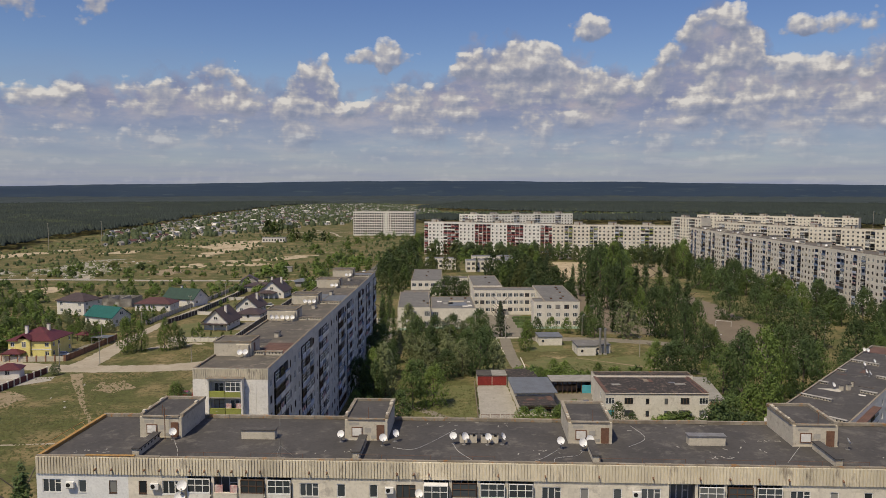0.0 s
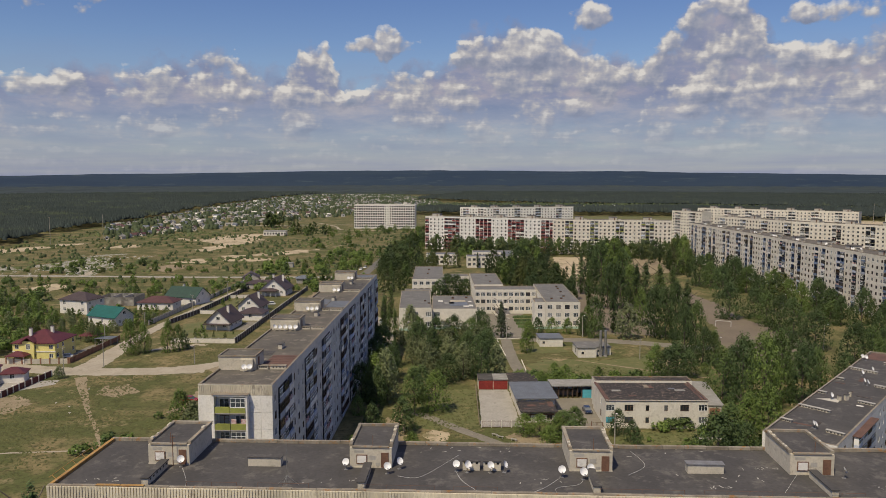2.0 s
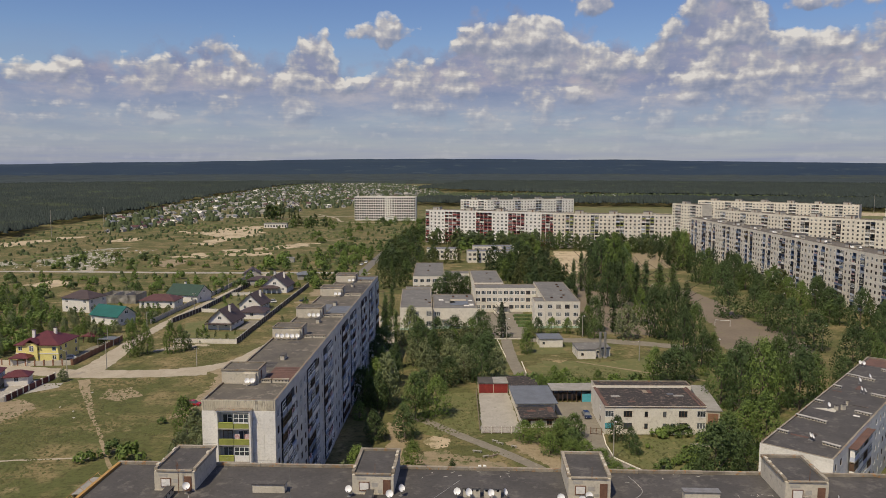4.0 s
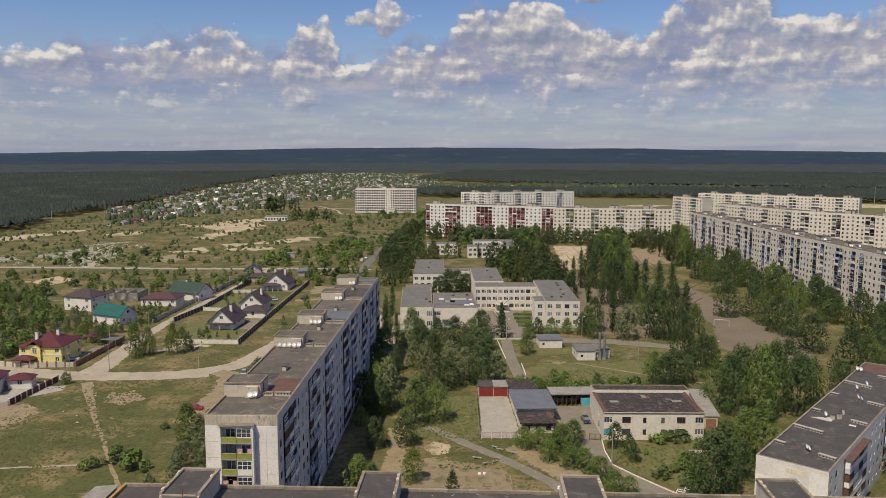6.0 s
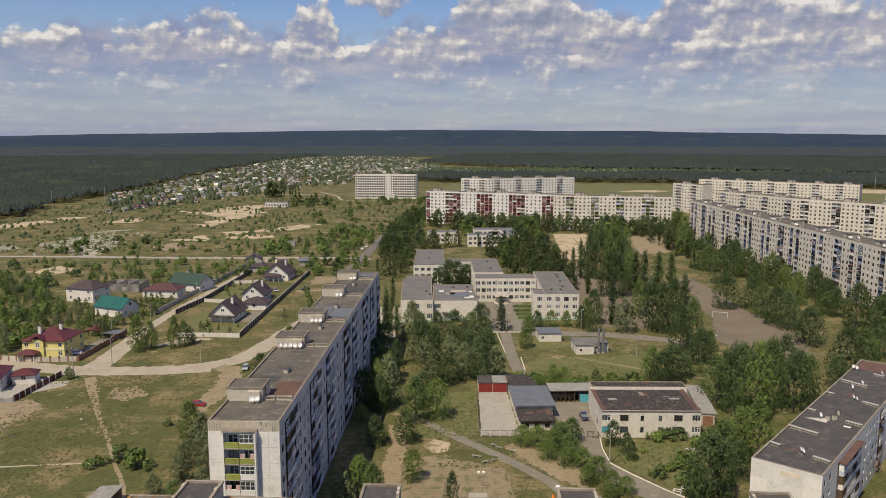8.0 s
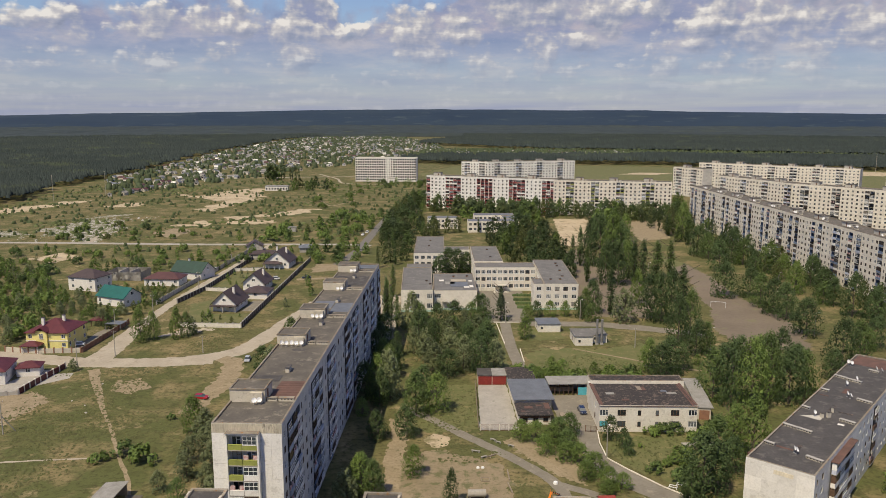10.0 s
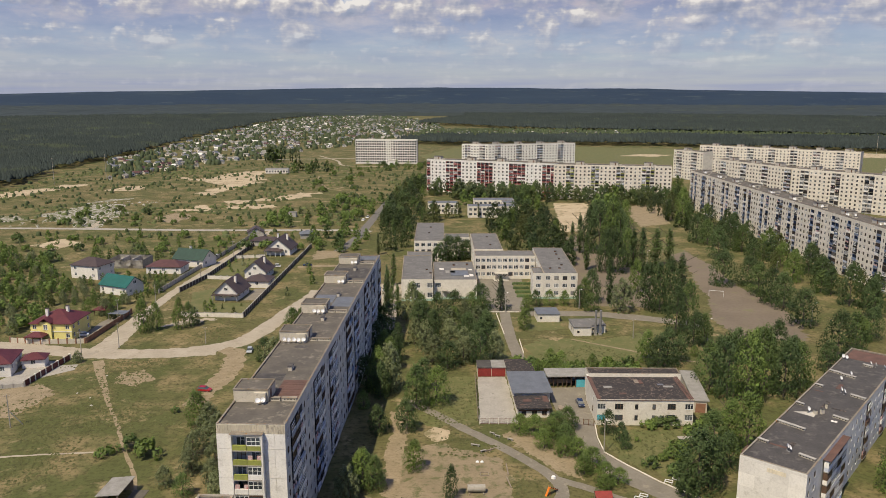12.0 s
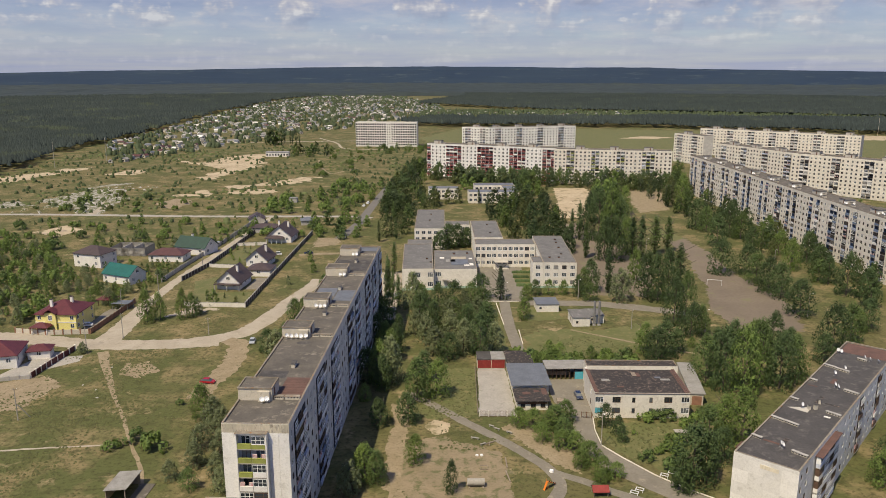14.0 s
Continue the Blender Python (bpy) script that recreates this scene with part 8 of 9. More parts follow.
part("roof_slopes", g.mesh("roof_slopes", ("red",)), hut)
for x in (-1.5, 1.5):
    for y in (-1.1, 1.1):
        part("post", Geo().box(x - 0.07, y - 0.07, 0, x + 0.07, y + 0.07, 1.5).mesh("post", ("wood",)), hut)
for x, y, t in ((54.2, 150.4, -30), (56.2, 151.4, -30), (45.5, 143.4, -30), (47, 144.6, -30)):
    ob = thing("climbing_frame", at(x, y, 0, t), "white painted low metal frame", "metal frame", "white frames")
    part("frame", Geo().beam((-0.8, -0.5, 0.5), (0.8, -0.5, 0.5), 0.12).beam((-0.8, 0.5, 0.5), (0.8, 0.5, 0.5), 0.12).beam((-0.8, -0.5, 0.5), (-0.8, 0.5, 0.5), 0.12).beam((0.8, -0.5, 0.5), (0.8, 0.5, 0.5), 0.12).mesh("frame", ("white_pvc",)), ob)
    for a in (-0.8, 0.8):
        part("leg", Geo().box(a - 0.06, -0.56, 0, a + 0.06, -0.44, 0.5).mesh("leg", ("white_pvc",)), ob)
        part("leg", Geo().box(a - 0.06, 0.44, 0, a + 0.06, 0.56, 0.5).mesh("leg", ("white_pvc",)), ob)
goal = thing("football_goal", at(120.4, 305.4, 0, -21), "white football goal frame without a net", "goal")
for x in (0, 5.8):
    part("post", Geo().tube(x, 0, 0, 2.4, 0.07).mesh("post", ("white_pvc",)), goal)
part("crossbar", Geo().beam((-0.05, 0, 2.42), (5.85, 0, 2.42), 0.13).mesh("crossbar", ("white_pvc",)), goal)

# steps and slab before the service building
solid("concrete_slab", Geo().box(63.5, 171.2, 0, 71.5, 173.0, 0.25), ("concrete",), "pale concrete slab in the grass", "slab", m=at(0, 0))


# poles
def pole(x, y, h, label="grey concrete power pole", lamp=False, turn=0, wide=0.3):
    ob = thing("street_lamp" if lamp else "power_pole", at(x, y, 0, turn), label, "street lamp" if lamp else "power pole", "poles")
    part("shaft", Geo().tube(0, 0, 0, h, wide / 2, wide / 3.2, 8).mesh("shaft", ("concrete",)), ob)
    if lamp:
        part("bracket", Geo().beam((0, 0, h - 0.1), (0, -1.0, h + 0.3), 0.08).mesh("bracket", ("metal",)), ob)
        part("lamp_head", Geo().box(-0.14, -1.5, h + 0.2, 0.14, -0.9, h + 0.36).mesh("lamp_head", ("white_metal",)), ob)
    else:
        part("crossarm", Geo().beam((-0.7, 0, h - 0.4), (0.7, 0, h - 0.4), 0.1).mesh("crossarm", ("wood",)), ob)
        for k in (-0.6, 0, 0.6):
            part("insulator", Geo().tube(k, 0, h - 0.35, h - 0.15, 0.05, 0.04, 6).mesh("insulator", ("white_pvc",)), ob)


for x, y, h, lamp in ((43.3, 165.2, 8.6, True), (98.4, 247.0, 8, True), (142.0, 262.0, 9, True), (73.5, 250.5, 7, False), (-101.2, 245.6, 9, False), (-110, 237.2, 8.5, False), (-105.3, 183.4, 9, False), (-107, 300, 8, False),
                      (-101.5, 345, 8, False), (-97, 390, 8, False), (-92.8, 436, 8, False), (-73.3, 248.9, 6, False), (32.5, 283, 8, True), (62, 287, 8, True), (-113.6, 278, 8, False), (160, 330, 9, True), (110, 360, 8, True)):
    pole(x, y, h, "grey concrete lamp post with a single arm" if lamp else "grey concrete power pole with a crossarm", lamp, turn=x % 40)
brace = solid("pole_strut", Geo().beam((-103.0, 185.2, 0), (-105.2, 183.5, 4.6), 0.2), ("concrete",), "slanting concrete strut of a power pole", "pole strut")
for x, y in ((-330, 700), (-300, 742), (600, 1000)):
    pole(x, y, 24, "tall thin distant mast", False, 0, 0.5)


# cars
def car(x, y, turn, paint, label, tall=False):
    mt = M[paint]
    ob = thing("car", at(x, y, 0, turn), label, "car", "parked cars")
    L, W, h1, h2 = 4.3, 1.74, 0.86, 1.46 if not tall else 1.65
    prof = [(-L / 2, 0.35), (-L / 2 + 0.05, 0.72), (-L / 2 + 0.9, h1), (L / 2 - 0.55, h1 + 0.03), (L / 2, 0.75), (L / 2, 0.35)]
    g = Geo()
    n = len(prof)
    for s in (-1, 1):
        pts = [(a, s * W / 2, b) for a, b in prof]
        g.face(pts if s > 0 else pts[::-1])
    for k in range(n):
        (a, b), (c, d) = prof[k], prof[(k + 1) % n]
        g.face([(a, -W / 2, b), (c, -W / 2, d), (c, W / 2, d), (a, W / 2, b)])
    part("body", g.mesh("body", (mt,)), ob)
    cab = Geo()
    lo, hi = [(-1.25, -0.8), (1.75, -0.8), (1.75, 0.8), (-1.25, 0.8)], [(-0.55, -0.66), (1.25, -0.66), (1.25, 0.66), (-0.55, 0.66)]
    cab.v += [(a, b, h1 - 0.02) for a, b in lo] + [(a, b, h2 - 0.06) for a, b in hi]
    cab.f += [(0, 1, 5, 4), (1, 2, 6, 5), (2, 3, 7, 6), (3, 0, 4, 7)]
    cab.m += [0] * 4
    part("windows", cab.mesh("windows", ("glass",)), ob)
    part("roof", Geo().box(-0.56, -0.67, h2 - 0.06, 1.26, 0.67, h2).mesh("roof", (mt,)), ob)
    for a in (-1.35, 1.3):
        for b in (-W / 2 + 0.02, W / 2 - 0.22):
            wheel = part("wheel", shared("wheel", lambda: Geo().tube(0, 0, 0, 0.2, 0.32, 0.32, 14).mesh("wheel", ("tyre",))), ob, pose(a, b + 0.2, 0.32, 90, 0, 0))
            part("rim", shared("wrim", lambda: Geo().tube(0, 0, -0.01, 0.21, 0.19, 0.19, 10).mesh("rim", ("metal",))), wheel)
    for b in (-0.6, 0.6):
        part("headlight", shared("hl", lambda: Geo().box(-0.02, -0.16, 0, 0.0, 0.16, 0.12).mesh("headlight", ("white_metal",))), ob, at(-L / 2 - 0.0, b, 0.6))


M["paint_red"] = material("red_car_paint", (0.32, 0.015, 0.02), (0.30, 0.014, 0.02), rough=0.25, bump=0, coat=0.5)
M["paint_white"] = material("white_car_paint", (0.78, 0.78, 0.78), (0.75, 0.75, 0.75), rough=0.25, bump=0, coat=0.5)
M["paint_silver"] = material("silver_car_paint", (0.40, 0.42, 0.45), (0.38, 0.40, 0.43), rough=0.25, bump=0, coat=0.5)
M["paint_dark"] = material("dark_blue_car_paint", (0.02, 0.03, 0.07), (0.02, 0.03, 0.06), rough=0.25, bump=0, coat=0.5)
car(-62.4, 206.6, 170, "paint_red", "dark red hatchback parked on the dirt strip")
car(-56.6, 240.4, 95, "paint_silver", "silver car parked on the dirt road")
car(43.4, 193.6, 92, "paint_dark", "dark blue car parked in the asphalt yard")
car(-119.0, 258.8, 10, "paint_white", "white car parked behind the garden wall")
car(-105.0, 387.8, 80, "paint_silver", "silver car parked in the lane")
car(-55.5, 366.0, 5, "paint_dark", "dark car parked on the dirt track")
car(-70.3, 364.0, 8, "paint_white", "white van-like car beside the house", True)
car(-37.6, 498.0, 80, "paint_white", "white car on the asphalt road")
car(-35.6, 509.0, 80, "paint_white", "white car on the asphalt road")
car(-15.5, 318, 85, "paint_silver", "silver car parked behind the apartment block")
for x, y, w, d, h in ((36.8, 189.5, 2.0, 1.7, 0.7), (37.0, 191.3, 1.2, 1.1, 0.5)):
    ob = thing("crate", at(x, y), "weathered board crate standing by the workshop", "crate", "crates")
    part("body", Geo().box(0.05, 0.05, 0, w - 0.05, d - 0.05, h).mesh("body", ("wood",)), ob)
    for k in range(3):
        part("slat", Geo().box(0, 0, 0.04 + k * h / 3, w, 0.045, 0.04 + k * h / 3 + h * 0.22).mesh("slat", ("wood",)), ob)

# ---- houses, garden plots ----
def hip_roof(w, d, h0, h1, over, mat, ridge=None, name="roof"):
    """Hipped roof with an overhang; ridge: its length along x (0: a point)."""
    r = max(0.0, w - d) if ridge is None else ridge
    a, b = w / 2 + over, d / 2 + over
    g = Geo()
    g.v = [(-a, -b, h0), (a, -b, h0), (a, b, h0), (-a, b, h0), (-r / 2, 0, h1), (r / 2, 0, h1), (-a, -b, h0 - 0.2), (a, -b, h0 - 0.2), (a, b, h0 - 0.2), (-a, b, h0 - 0.2)]
    g.f = [(0, 1, 5, 4), (1, 2, 5), (2, 3, 4, 5), (3, 0, 4), (6, 7, 1, 0), (7, 8, 2, 1), (8, 9, 3, 2), (9, 6, 0, 3), (9, 8, 7, 6)]
    g.m = [0] * 9
    return g.mesh(name, (mat,))


def gable_roof(w, d, h0, h1, over, mat, name="roof"):
    """Pitched roof, its ridge along y."""
    a, b, t = w / 2 + over, d / 2 + over, 0.22
    lo = h0 - over * (h1 - h0) / (w / 2)
    g = Geo()
    for z in (0, -t):
        g.v += [(-a, -b, lo + z), (0, -b, h1 + z), (a, -b, lo + z), (-a, b, lo + z), (0, b, h1 + z), (a, b, lo + z)]
    g.f = [(0, 1, 4, 3), (1, 2, 5, 4), (9, 10, 7, 6), (10, 11, 8, 7), (6, 7, 1, 0), (7, 8, 2, 1), (3, 4, 10, 9), (4, 5, 11, 10), (0, 3, 9, 6), (8, 11, 5, 2)]
    g.f = [tuple(reversed(f)) if k in (0, 1) else f for k, f in enumerate(g.f)]
    g.m = [0] * len(g.f)
    return g.mesh(name, (mat,))


def house(x, y, turn, w, d, floors, wall, roof, label, kind="hip", rise=3.0, cells=("ww", "www"), chimneys=((2, 1),), fh=2.9, over=0.5, plinth=0.4, frames="white_pvc", plain_back=True):
    ob = thing("house", at(x, y, 0, turn), label, "house", "houses")
    fa = Facade()
    c = [(-w / 2, -d / 2), (w / 2, -d / 2), (w / 2, d / 2), (-w / 2, d / 2)]
    for k in range(4):
        fa.wall(c[k], c[(k + 1) % 4], plinth, floors, fh, cells[k % 2], win=(1.3, 1.4), sill=0.9, seed=int(abs(x)) + k)
        fa.wall(c[k], c[(k + 1) % 4], 0, 1, plinth, ".")
    H = plinth + floors * fh
    if kind == "gable":
        for s in (-1, 1):
            pts = [(-w / 2, s * d / 2, H), (w / 2, s * d / 2, H), (0, s * d / 2, H + rise)]
            fa.g.face(pts if s < 0 else pts[::-1])
    part("wall", fa.g.mesh("wall", (wall,)), ob)
    part("roof", (gable_roof if kind == "gable" else hip_roof)(w, d, H + (0.12 if kind == "gable" else 0.02), H + rise + (0.12 if kind == "gable" else 0), over, roof), ob)
    if kind == "gable":
        part("window", window_mesh(1.5, 1.3, frames), ob, at(-0.75, -d / 2 - 0.06, H + 0.5))
    for cx, cy in chimneys:
        ch = part("chimney", Geo().box(cx - 0.45, cy - 0.4, H - 0.2, cx + 0.45, cy + 0.4, H + rise + 0.9).mesh("chimney", ("pale",)), ob)
        part("chimney_cap", Geo().box(cx - 0.55, cy - 0.5, H + rise + 0.9, cx + 0.55, cy + 0.5, H + rise + 1.05).mesh("chimney_cap", ("brown_roof",)), ch)
    put_items(ob, fa.items, (wall,), fh, frames=(frames, frames))
    return ob, H


yh, H = house(-126.6, 260.4, -3, 14.2, 13.6, 2, "yellow", "red_roof", "yellow two-storey house with a maroon hipped roof and white chimneys", rise=3.4, cells=("w.w.w", "ww.w"), chimneys=((-2.6, -3.4), (2.6, 0.5)))
part("bay", Geo().box(-3.4, -7.5, 0.4, 0.4, -6.8, 6.9).mesh("bay", ("yellow",)), yh)
part("bay_roof", gable_roof(4.0, 3.0, 6.9, 8.3, 0.3, "red_roof"), yh, at(-1.5, -6.4))
part("window", window_mesh(1.4, 1.8), yh, at(-2.2, -7.56, 4.2))
part("cornice", Geo().box(-7.25, -6.92, 3.2, 7.25, -6.82, 3.5).mesh("cornice", ("pale",)), yh)
part("porch_roof", hip_roof(6, 4, 2.7, 4.0, 0.3, "red_roof", 1.5), yh, at(-4.0, -9.0))
for x in (-6.6, -1.4):
    part("porch_post", Geo().box(x - 0.12, -10.8, 0, x + 0.12, -10.56, 2.7).mesh("porch_post", ("pale",)), yh)
house(-131.5, 224.5, 12, 13.5, 12.5, 1, "pale", "red_roof", "low pale house with a wide maroon metal roof", rise=3.2, cells=("w.w", "w.w"), chimneys=(), fh=3.2, plinth=1.0)
house(-121, 229.5, 12, 6.5, 5, 1, "pale", "red_roof", "small outbuilding with a maroon roof", rise=1.5, cells=("w", "."), chimneys=(), fh=2.4)
g1, H = house(-78.8, 310.5, -8, 9.8, 13.0, 1, "pale", "brown_roof", "white gabled house with a steep dark brown roof", "gable", 4.6, ("ww", "www"), ((2.0, -1.0),), fh=3.2, over=0.8)
part("porch_roof", Geo().beam((-5.6, -8.6, 2.5), (5.6, -8.6, 2.5), 0.15).box(-5.6, -8.7, 2.4, 5.6, -6.45, 2.62).mesh("porch_roof", ("brown_roof",)), g1)
for x in (-5.2, 0, 5.2):
    part("porch_post", Geo().box(x - 0.15, -8.6, 0, x + 0.15, -8.3, 2.4).mesh("porch_post", ("block",)), g1)
house(-71.0, 329.0, -6, 10.5, 9.5, 1, "pale", "brown_roof", "white garage house with a dark brown hipped roof", rise=2.0, cells=("w", "w"), chimneys=(), fh=2.6)
house(-75.0, 347.0, -8, 10, 11, 1, "pale", "brown_roof", "white house with dark brown gables and dormer", "gable", 4.4, ("ww", "www"), ((2.4, 1.0),), fh=3.2, over=0.8)
h3, H = house(-73.5, 398.0, -6, 12.5, 13, 1, "pale", "brown_roof", "pale pink gabled house with a dark brown roof and porch", "gable", 5.2, ("w.w", "www"), ((2.8, 1.5), (-2.6, 3)), fh=3.4, over=0.8)
part("porch_roof", hip_roof(9, 4.2, 3.0, 4.2, 0.3, "brown_roof", 4), h3, at(-2, -8.2))
for x in (-6.0, -3.4, -0.6, 2.2):
    part("porch_post", Geo().box(x - 0.15, -10.0, 0, x + 0.15, -9.7, 3.0).mesh("porch_post", ("pale",)), h3)
house(-85.5, 420.0, -6, 16, 9, 1, "block", "brown_roof", "long low outbuilding with a brown roof", rise=1.6, cells=("w.w.w", "w"), chimneys=(), fh=2.6)
gh, H = house(-127.5, 319.0, 64, 9.5, 15.0, 1, "pale", "green_roof", "white house with a bright teal metal roof", "gable", 3.4, ("w.", "w.w.w"), (), fh=3.6, over=0.5)
house(-151.5, 348.0, -18, 14.5, 11.0, 2, "pale", "brown_roof", "white two-storey house with a dark brown hipped roof", rise=3.0, cells=("w.w", "w.w"), chimneys=(), fh=2.9)
house(-120.0, 356.5, -5, 16.5, 10.0, 1, "pale", "dull_red_roof", "low pale house with a dull maroon hipped roof", rise=2.4, cells=("w.w.w", "w"), chimneys=(), fh=3.0)
house(-111.5, 371.5, 70, 11.0, 17.0, 1, "pale", "dkgreen_roof", "house with a steep dark green roof", "gable", 4.0, ("w.", "w.w"), ((1.5, 3),), fh=3.4)
house(-66, 440, 10, 8, 7, 1, "block", "grey_sheet", "small grey block outbuilding by the lane", rise=1.6, cells=("w", "w"), chimneys=(), fh=2.4)
house(-97, 446, 10, 9, 8, 1, "block", "brown_roof", "small grey house by the lane end", "gable", 2.6, cells=("w", "w"), chimneys=(), fh=2.6)
# unfinished roofless house
ruin = thing("unfinished_house", at(-142.0, 369.5, 0, -4), "unfinished roofless house of grey blocks", "house")
fa = Facade()
c = [(-8.5, -6), (8.5, -6), (8.5, 6), (-8.5, 6)]
for k in range(4):
    fa.wall(c[k], c[(k + 1) % 4], 0, 1, 4.2, ("dw.w.d", "w.w")[k % 2], win=(1.6, 1.6), sill=1.0)
    fa.wall(c[(k + 1) % 4], c[k], 0, 1, 4.2, ".")
part("wall", fa.g.mesh("wall", ("block",)), ruin)
for x in (-2.8, 2.8):
    part("inner_wall", Geo().box(x - 0.15, -5.7, 0, x + 0.15, 5.7, 4.1).mesh("inner_wall", ("block",)), ruin)
part("slab", Geo().box(-8.3, -5.8, 0, 8.3, 5.8, 0.2).mesh("slab", ("concrete",)), ruin)
# garden pavilion, sheds
pav = thing("garden_pavilion", at(-121.5, 285.0, 0, -5), "open garden pavilion with a maroon hipped roof", "pavilion")
part("roof", hip_roof(6, 4.6, 2.5, 3.9, 0.4, "red_roof", 1.6), pav)
for x in (-2.8, 0, 2.8):
    for y in (-2.1, 2.1):
        part("post", Geo().box(x - 0.1, y - 0.1, 0, x + 0.1, y + 0.1, 2.45).mesh("post", ("brown_wood",)), pav)
car_port = thing("carport", at(-113.8, 279.5, 0, -8), "carport with a blue-grey sheet roof", "carport")
part("roof", Geo().box(-3.2, -2.4, 2.4, 3.2, 2.4, 2.52).mesh("roof", ("grey_sheet",)), car_port)
for x in (-3.0, 3.0):
    for y in (-2.2, 2.2):
        part("post", Geo().box(x - 0.07, y - 0.07, 0, x + 0.07, y + 0.07, 2.4).mesh("post", ("metal",)), car_port)
old = thing("old_shed", at(-64.6, 147.2, 0, -4), "weathered open shed with a grey board roof", "shed")
for k in range(9):
    g = Geo().box(-2.6 + k * 0.56, -4.0, 2.6 + 0.03 * (k % 2) + 0.05 * k, -2.6 + (k + 1) * 0.56 - 0.03, 4.0, 2.72 + 0.03 * (k % 2) + 0.05 * k)
    part("roof_board", g.mesh("roof_board", ("slate",)), old)
part("wall", Geo().box(-2.4, 3.6, 0, 2.0, 3.8, 2.6).box(-2.4, -3.6, 0, -2.2, 3.6, 2.6).mesh("wall", ("wood",)), old)
part("post", Geo().box(1.8, -3.7, 0, 2.0, -3.5, 2.9).mesh("post", ("wood",)), old)
part("floor_slab", Geo().box(2.1, -3.8, 0, 5.4, 3.6, 0.12).mesh("floor_slab", ("bitumen_worn",)), old)
# long ruin and block in the field
field = thing("farm_ruin", at(-158, 789, 0, 0), "low pale abandoned farm building with empty windows", "farm building")
fa = Facade()
c = [(0, 0), (23, 0), (23, 8), (0, 8)]
for k in range(4):
    fa.wall(c[k], c[(k + 1) % 4], 0, 1, 4.6, ("w" * 8, "ww")[k % 2], win=(1.6, 1.8), sill=1.2)
part("wall", fa.g.mesh("wall", ("pale",)), field)
part("roof", Geo().box(-0.3, -0.3, 4.6, 23.3, 8.3, 4.9).mesh("roof", ("slate",)), field)
put_items(field, fa.items, ("pale",), 3, share=0.0)
hutb = thing("field_hut", at(-89, 514, 0, 0), "small grey block hut in the meadow", "hut")
part("wall", Geo().box(0, 0, 0, 5, 4, 3).mesh("wall", ("block",)), hutb)
part("roof", Geo().box(-0.2, -0.2, 3, 5.2, 4.2, 3.2).mesh("roof", ("slate",)), hutb)
hp = thing("entrance_hall", at(-37, 872, 0, -6), "low white entrance hall of the public building", "entrance hall")
part("wall", Geo().box(0, 0, 0, 9, 14, 5.2).mesh("wall", ("panel_white",)), hp)
part("roof", Geo().box(-0.4, -0.4, 5.2, 9.4, 14, 5.6).mesh("roof", ("panel",)), hp)
part("door", Geo().box(2.5, -0.06, 0, 6.5, -0.003, 2.8).mesh("door", ("glass",)), hp)

# garden ground
sheet("lawn", [(-97, 317), (-89, 284), (-69, 282), (-69, 300), (-84, 300), (-88, 325)], 0.02, "lawn", "trim green garden lawn", "lawn", 0.2, 3, 31)
sheet("lawn", [(-95, 346), (-84, 344), (-80, 380), (-92, 380)], 0.02, "lawn", "garden lawn behind the fence", "lawn", 0.3, 3, 32)
sheet("pavement", [(-128, 208), (-116, 213), (-114, 233), (-120, 233), (-124, 222)], 0.03, "concrete", "pale paved house yard", "yard", 0.1, 3, 33)
sheet("pavement", [(-114.6, 218), (-107, 225), (-108, 230), (-113.4, 229)], 0.034, "concrete", "pale concrete slab beside the fence", "yard", 0.1, 3, 34)
sheet("pavement", [(-119, 254), (-115, 254), (-113.6, 272), (-117, 282), (-119, 275)], 0.03, "asphalt", "paved drive beside the yellow house", "yard", 0.1, 3, 35)
sheet("pavement", [(-73, 304), (-68, 304), (-66, 322), (-72, 322)], 0.03, "asphalt", "paved drive between houses", "yard", 0.1, 3, 36)
sheet("lawn", [(30, 680), (200, 640), (240, 720), (320, 830), (470, 760), (640, 700), (700, 900), (620, 1010), (420, 1090), (220, 1150), (60, 1150), (0, 1000)], 0.02, "lawn", "wide green meadow before the pine wood", "meadow", 3.0, 4, 41)
sheet("bare_patch", [(255, 985), (300, 975), (330, 1000), (290, 1015)], 0.05, "sand", "pale bare sand in the meadow", "bare ground", 2.0, 4, 42)
sheet("bare_patch", [(470, 1000), (560, 950), (640, 930), (650, 990), (560, 1030), (490, 1040)], 0.05, "sand", "pale sandy mound before the wood", "bare ground", 3.0, 4, 43)
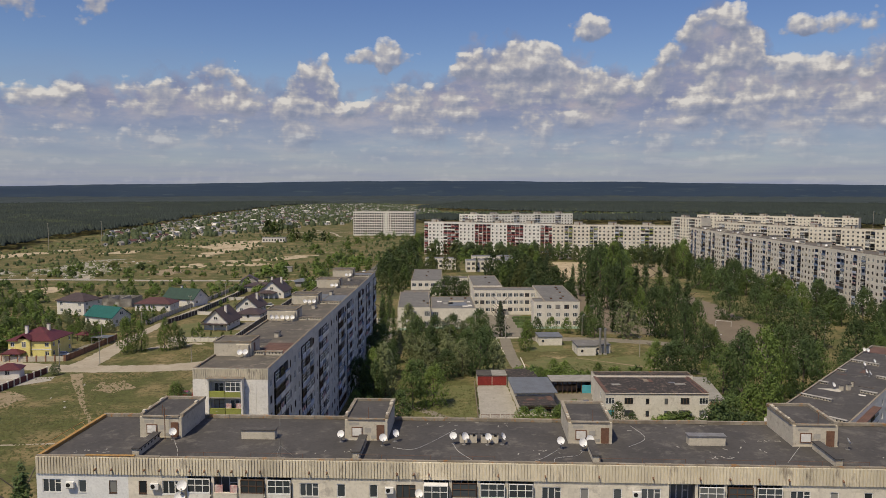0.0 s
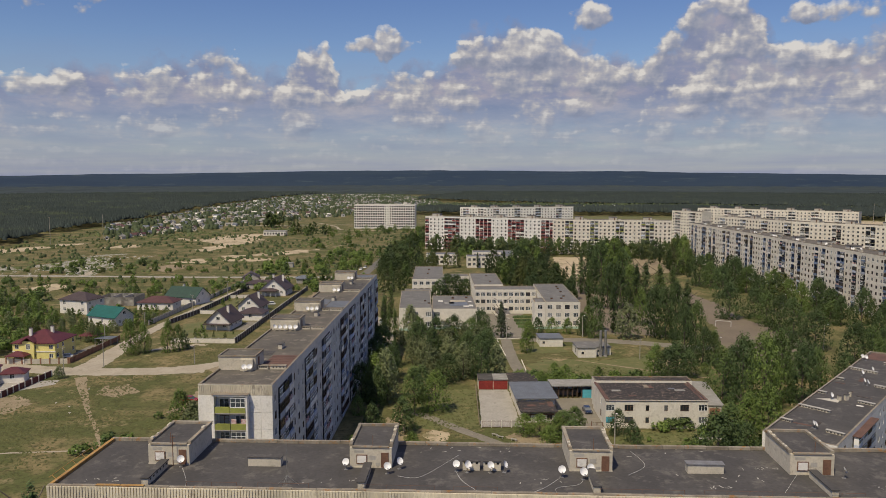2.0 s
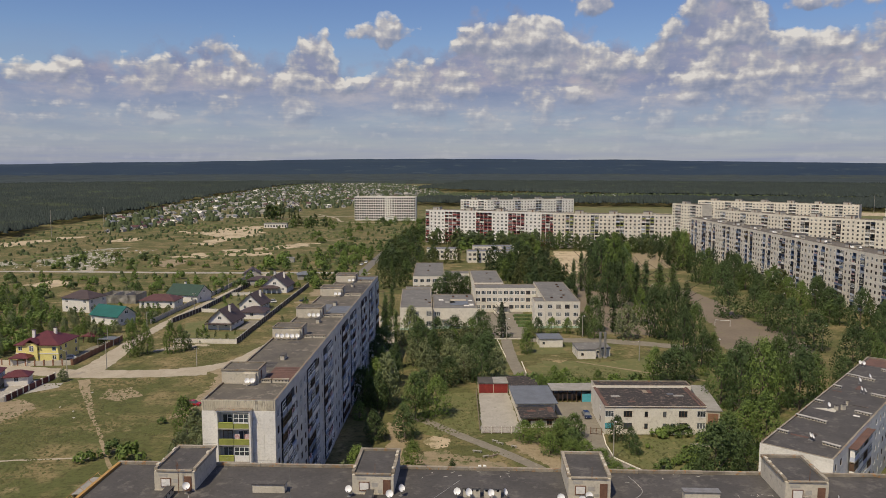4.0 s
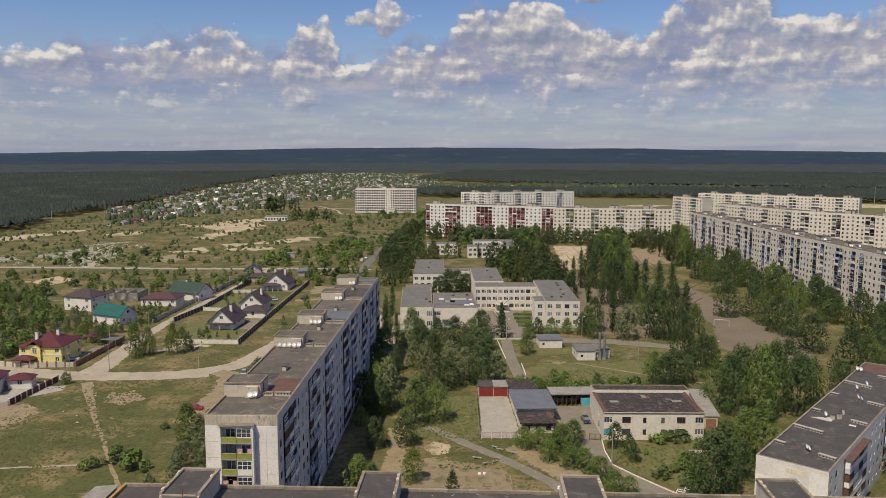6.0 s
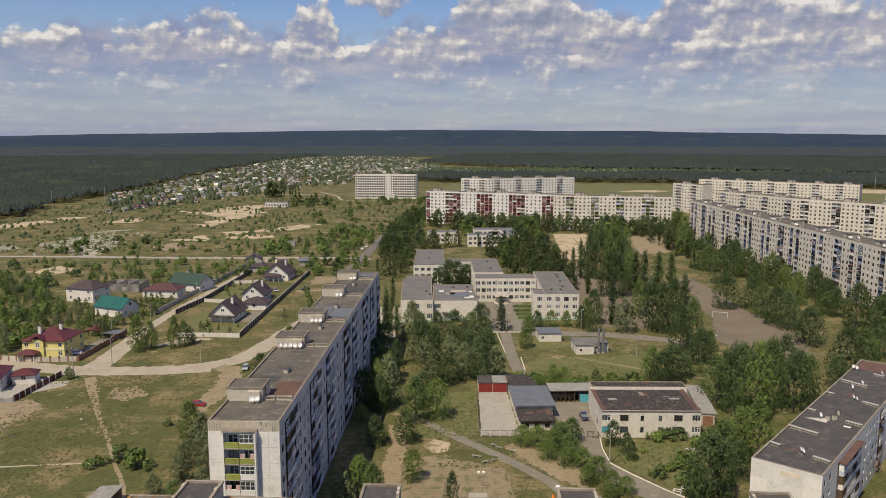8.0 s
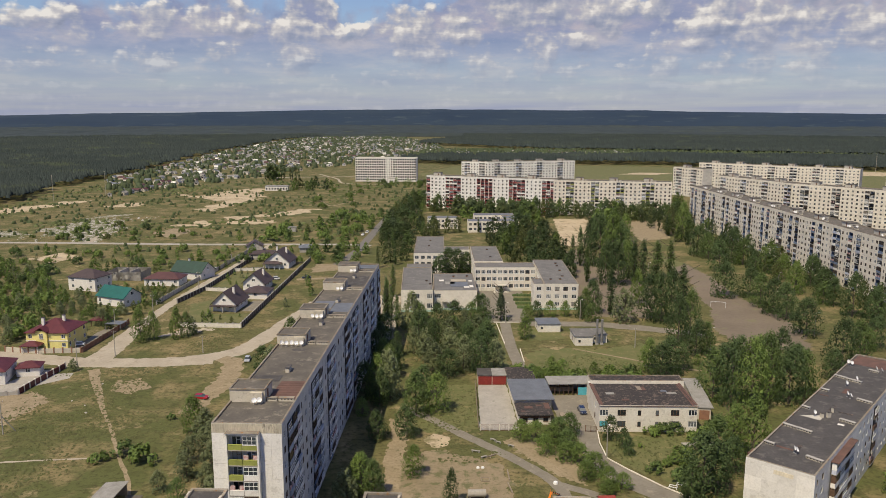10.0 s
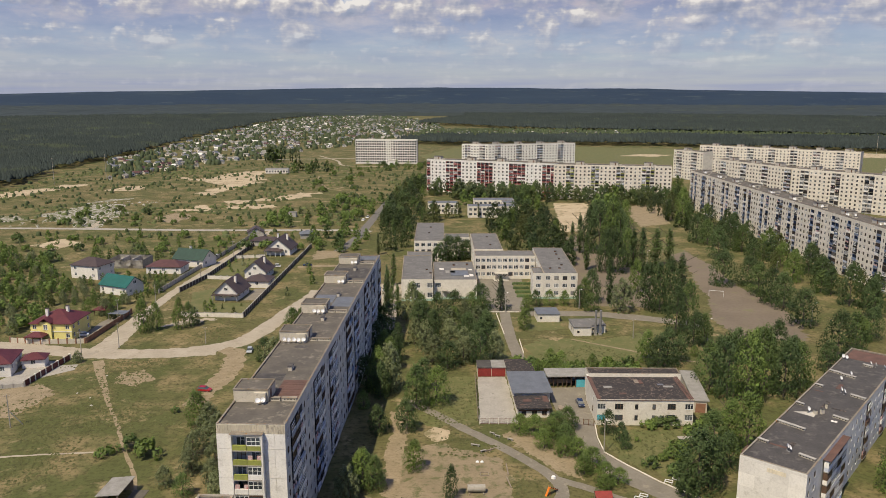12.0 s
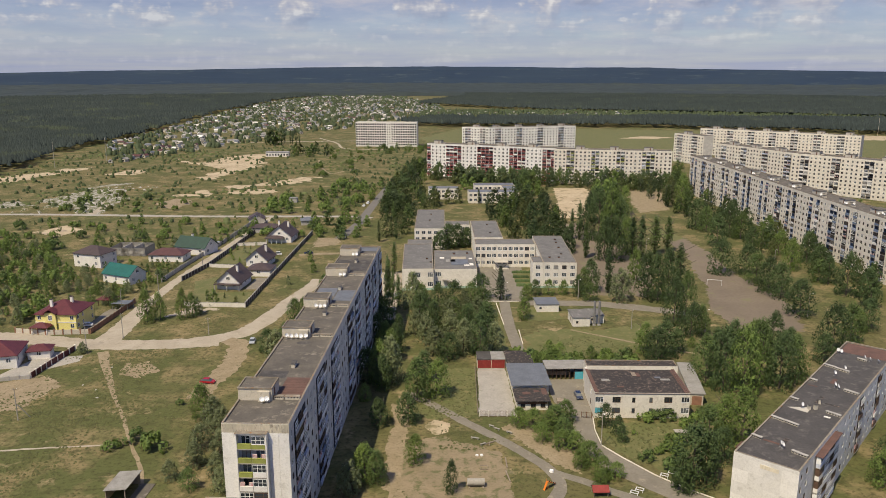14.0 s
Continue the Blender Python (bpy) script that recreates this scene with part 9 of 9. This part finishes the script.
# sand, rubble and worn ground in the meadow
for i, (pts, mt, label) in enumerate((
        ([(-250, 781), (-232, 756), (-213, 741), (-206, 760), (-180, 815), (-160, 812), (-150, 720), (-158, 676), (-172, 625), (-186, 640), (-180, 668), (-172, 690), (-196, 716), (-222, 735)], "sand", "wide bare sand patch in the meadow"),
        ([(-142, 574), (-120, 590), (-96, 602), (-84, 634), (-100, 640), (-112, 622), (-128, 600), (-146, 590)], "sand", "bare sand patch in the meadow"),
        ([(-138, 552), (-116, 556), (-104, 566), (-122, 574), (-140, 566)], "sand", "bare sand patch in the meadow"),
        ([(-346, 606), (-350, 644), (-334, 664), (-318, 700), (-300, 706), (-306, 676), (-318, 650), (-322, 618)], "sand", "long strip of bare sand by the forest"),
        ([(-268, 660), (-246, 650), (-236, 676), (-258, 690)], "sand", "bare sand patch in the meadow"),
        ([(-172, 548), (-156, 540), (-150, 556), (-164, 566)], "sand", "bare sand patch in the meadow"),
        ([(-176, 500), (-160, 494), (-156, 524), (-170, 530)], "path", "bare earth in the meadow"),
        ([(-258, 520), (-240, 500), (-216, 480), (-202, 474), (-206, 520), (-218, 560), (-232, 606), (-250, 580)], "rubble", "pale heaps of rubble and rubbish"),
        ([(-300, 500), (-272, 492), (-258, 500), (-262, 520), (-296, 520)], "rubble", "pale strip of rubble"),
        ([(-216, 420), (-196, 410), (-190, 428), (-206, 440)], "sand", "bare sandy patch near the gardens"),
        ([(-90, 214), (-83, 210), (-80, 218), (-86, 224), (-92, 222)], "path", "sandy bare patch beside the footpath"),
        ([(-96, 268), (-82, 274), (-76, 279), (-90, 279)], "dirt_road", "pale bare soil along the garden wall"),
        ([(-128, 186), (-108, 190), (-104, 206), (-112, 214), (-126, 206)], "path", "dry bare strip in the meadow"),
        ([(-55, 380), (-44, 384), (-42, 400), (-56, 404)], "path", "bare earth behind the garden fence"))):
    sheet("bare_patch", pts, 0.02 + i * 0.001, mt, label, "bare ground", (6.0 if mt == "rubble" else 3.2) if pts[0][1] > 450 else 0.9, 5 if pts[0][1] > 450 else 1.5, 60 + i)
ribbon("path", [(-206, 475), (-208, 500), (-214, 520)], 5, 0.045, "dirt_road", "pale track into the rubble", seed=71, ragged=0.5)
ribbon("path", [(-60, 700), (-76, 660), (-90, 700), (-100, 760)], 2.0, 0.03, "path", "sandy track over the meadow", seed=72, ragged=0.4)
ribbon("path", [(-130, 1000), (-100, 930), (-85, 870), (-40, 856)], 3.0, 0.03, "dirt_road", "pale track to the public building", seed=73, ragged=0.4)
ribbon("path", [(-300, 910), (-230, 940), (-130, 955), (-40, 965)], 5.0, 0.03, "dirt_road", "pale village road", seed=74, ragged=0.4)
ribbon("path", [(-60, 364), (-48, 366), (-36, 366)], 4.0, 0.03, "path", "dirt track to the garden fence", seed=75, ragged=0.3)
# stones and rubble heaps
rngr = random.Random(77)
rg = Geo()
for _ in range(420):
    x, y = rngr.uniform(-300, -200), rngr.uniform(478, 600)
    if noise.noise(Vector((x * 0.05, y * 0.04, 1))) < 0.0 or x < -258 and y > 522:
        continue
    s = rngr.uniform(0.4, 1.8)
    i = len(rg.v)
    rg.v += [(x + rngr.uniform(0.6, 1.2) * s * math.cos(k * math.tau / 5), y + rngr.uniform(0.6, 1.2) * s * math.sin(k * math.tau / 5), 0.0) for k in range(5)] + [(x + rngr.uniform(-0.3, 0.3) * s, y, s * rngr.uniform(0.4, 0.8))]
    rg.f += [(i + k, i + (k + 1) % 5, i + 5) for k in range(5)]
    rg.m += [0] * 5
solid("rubble_heaps", rg, ("rubble",), "scattered pale rubble heaps beside the field road", "rubble", kind="stuff")
for x, y, s in ((-90.5, 197, 0.9), (-93, 202.5, 0.6), (-98, 206, 0.8), (-70, 283, 1.0), (-75.5, 281, 0.8), (-95, 219.6, 0.7)):
    g = Geo().tube(0, 0, 0, s * 0.22, s * 0.5, s * 0.3, 7)
    solid("boulder", g, ("block",), "grey rubble stone lying in the grass", "stone", "stones", m=at(x, y, 0, x * 7))
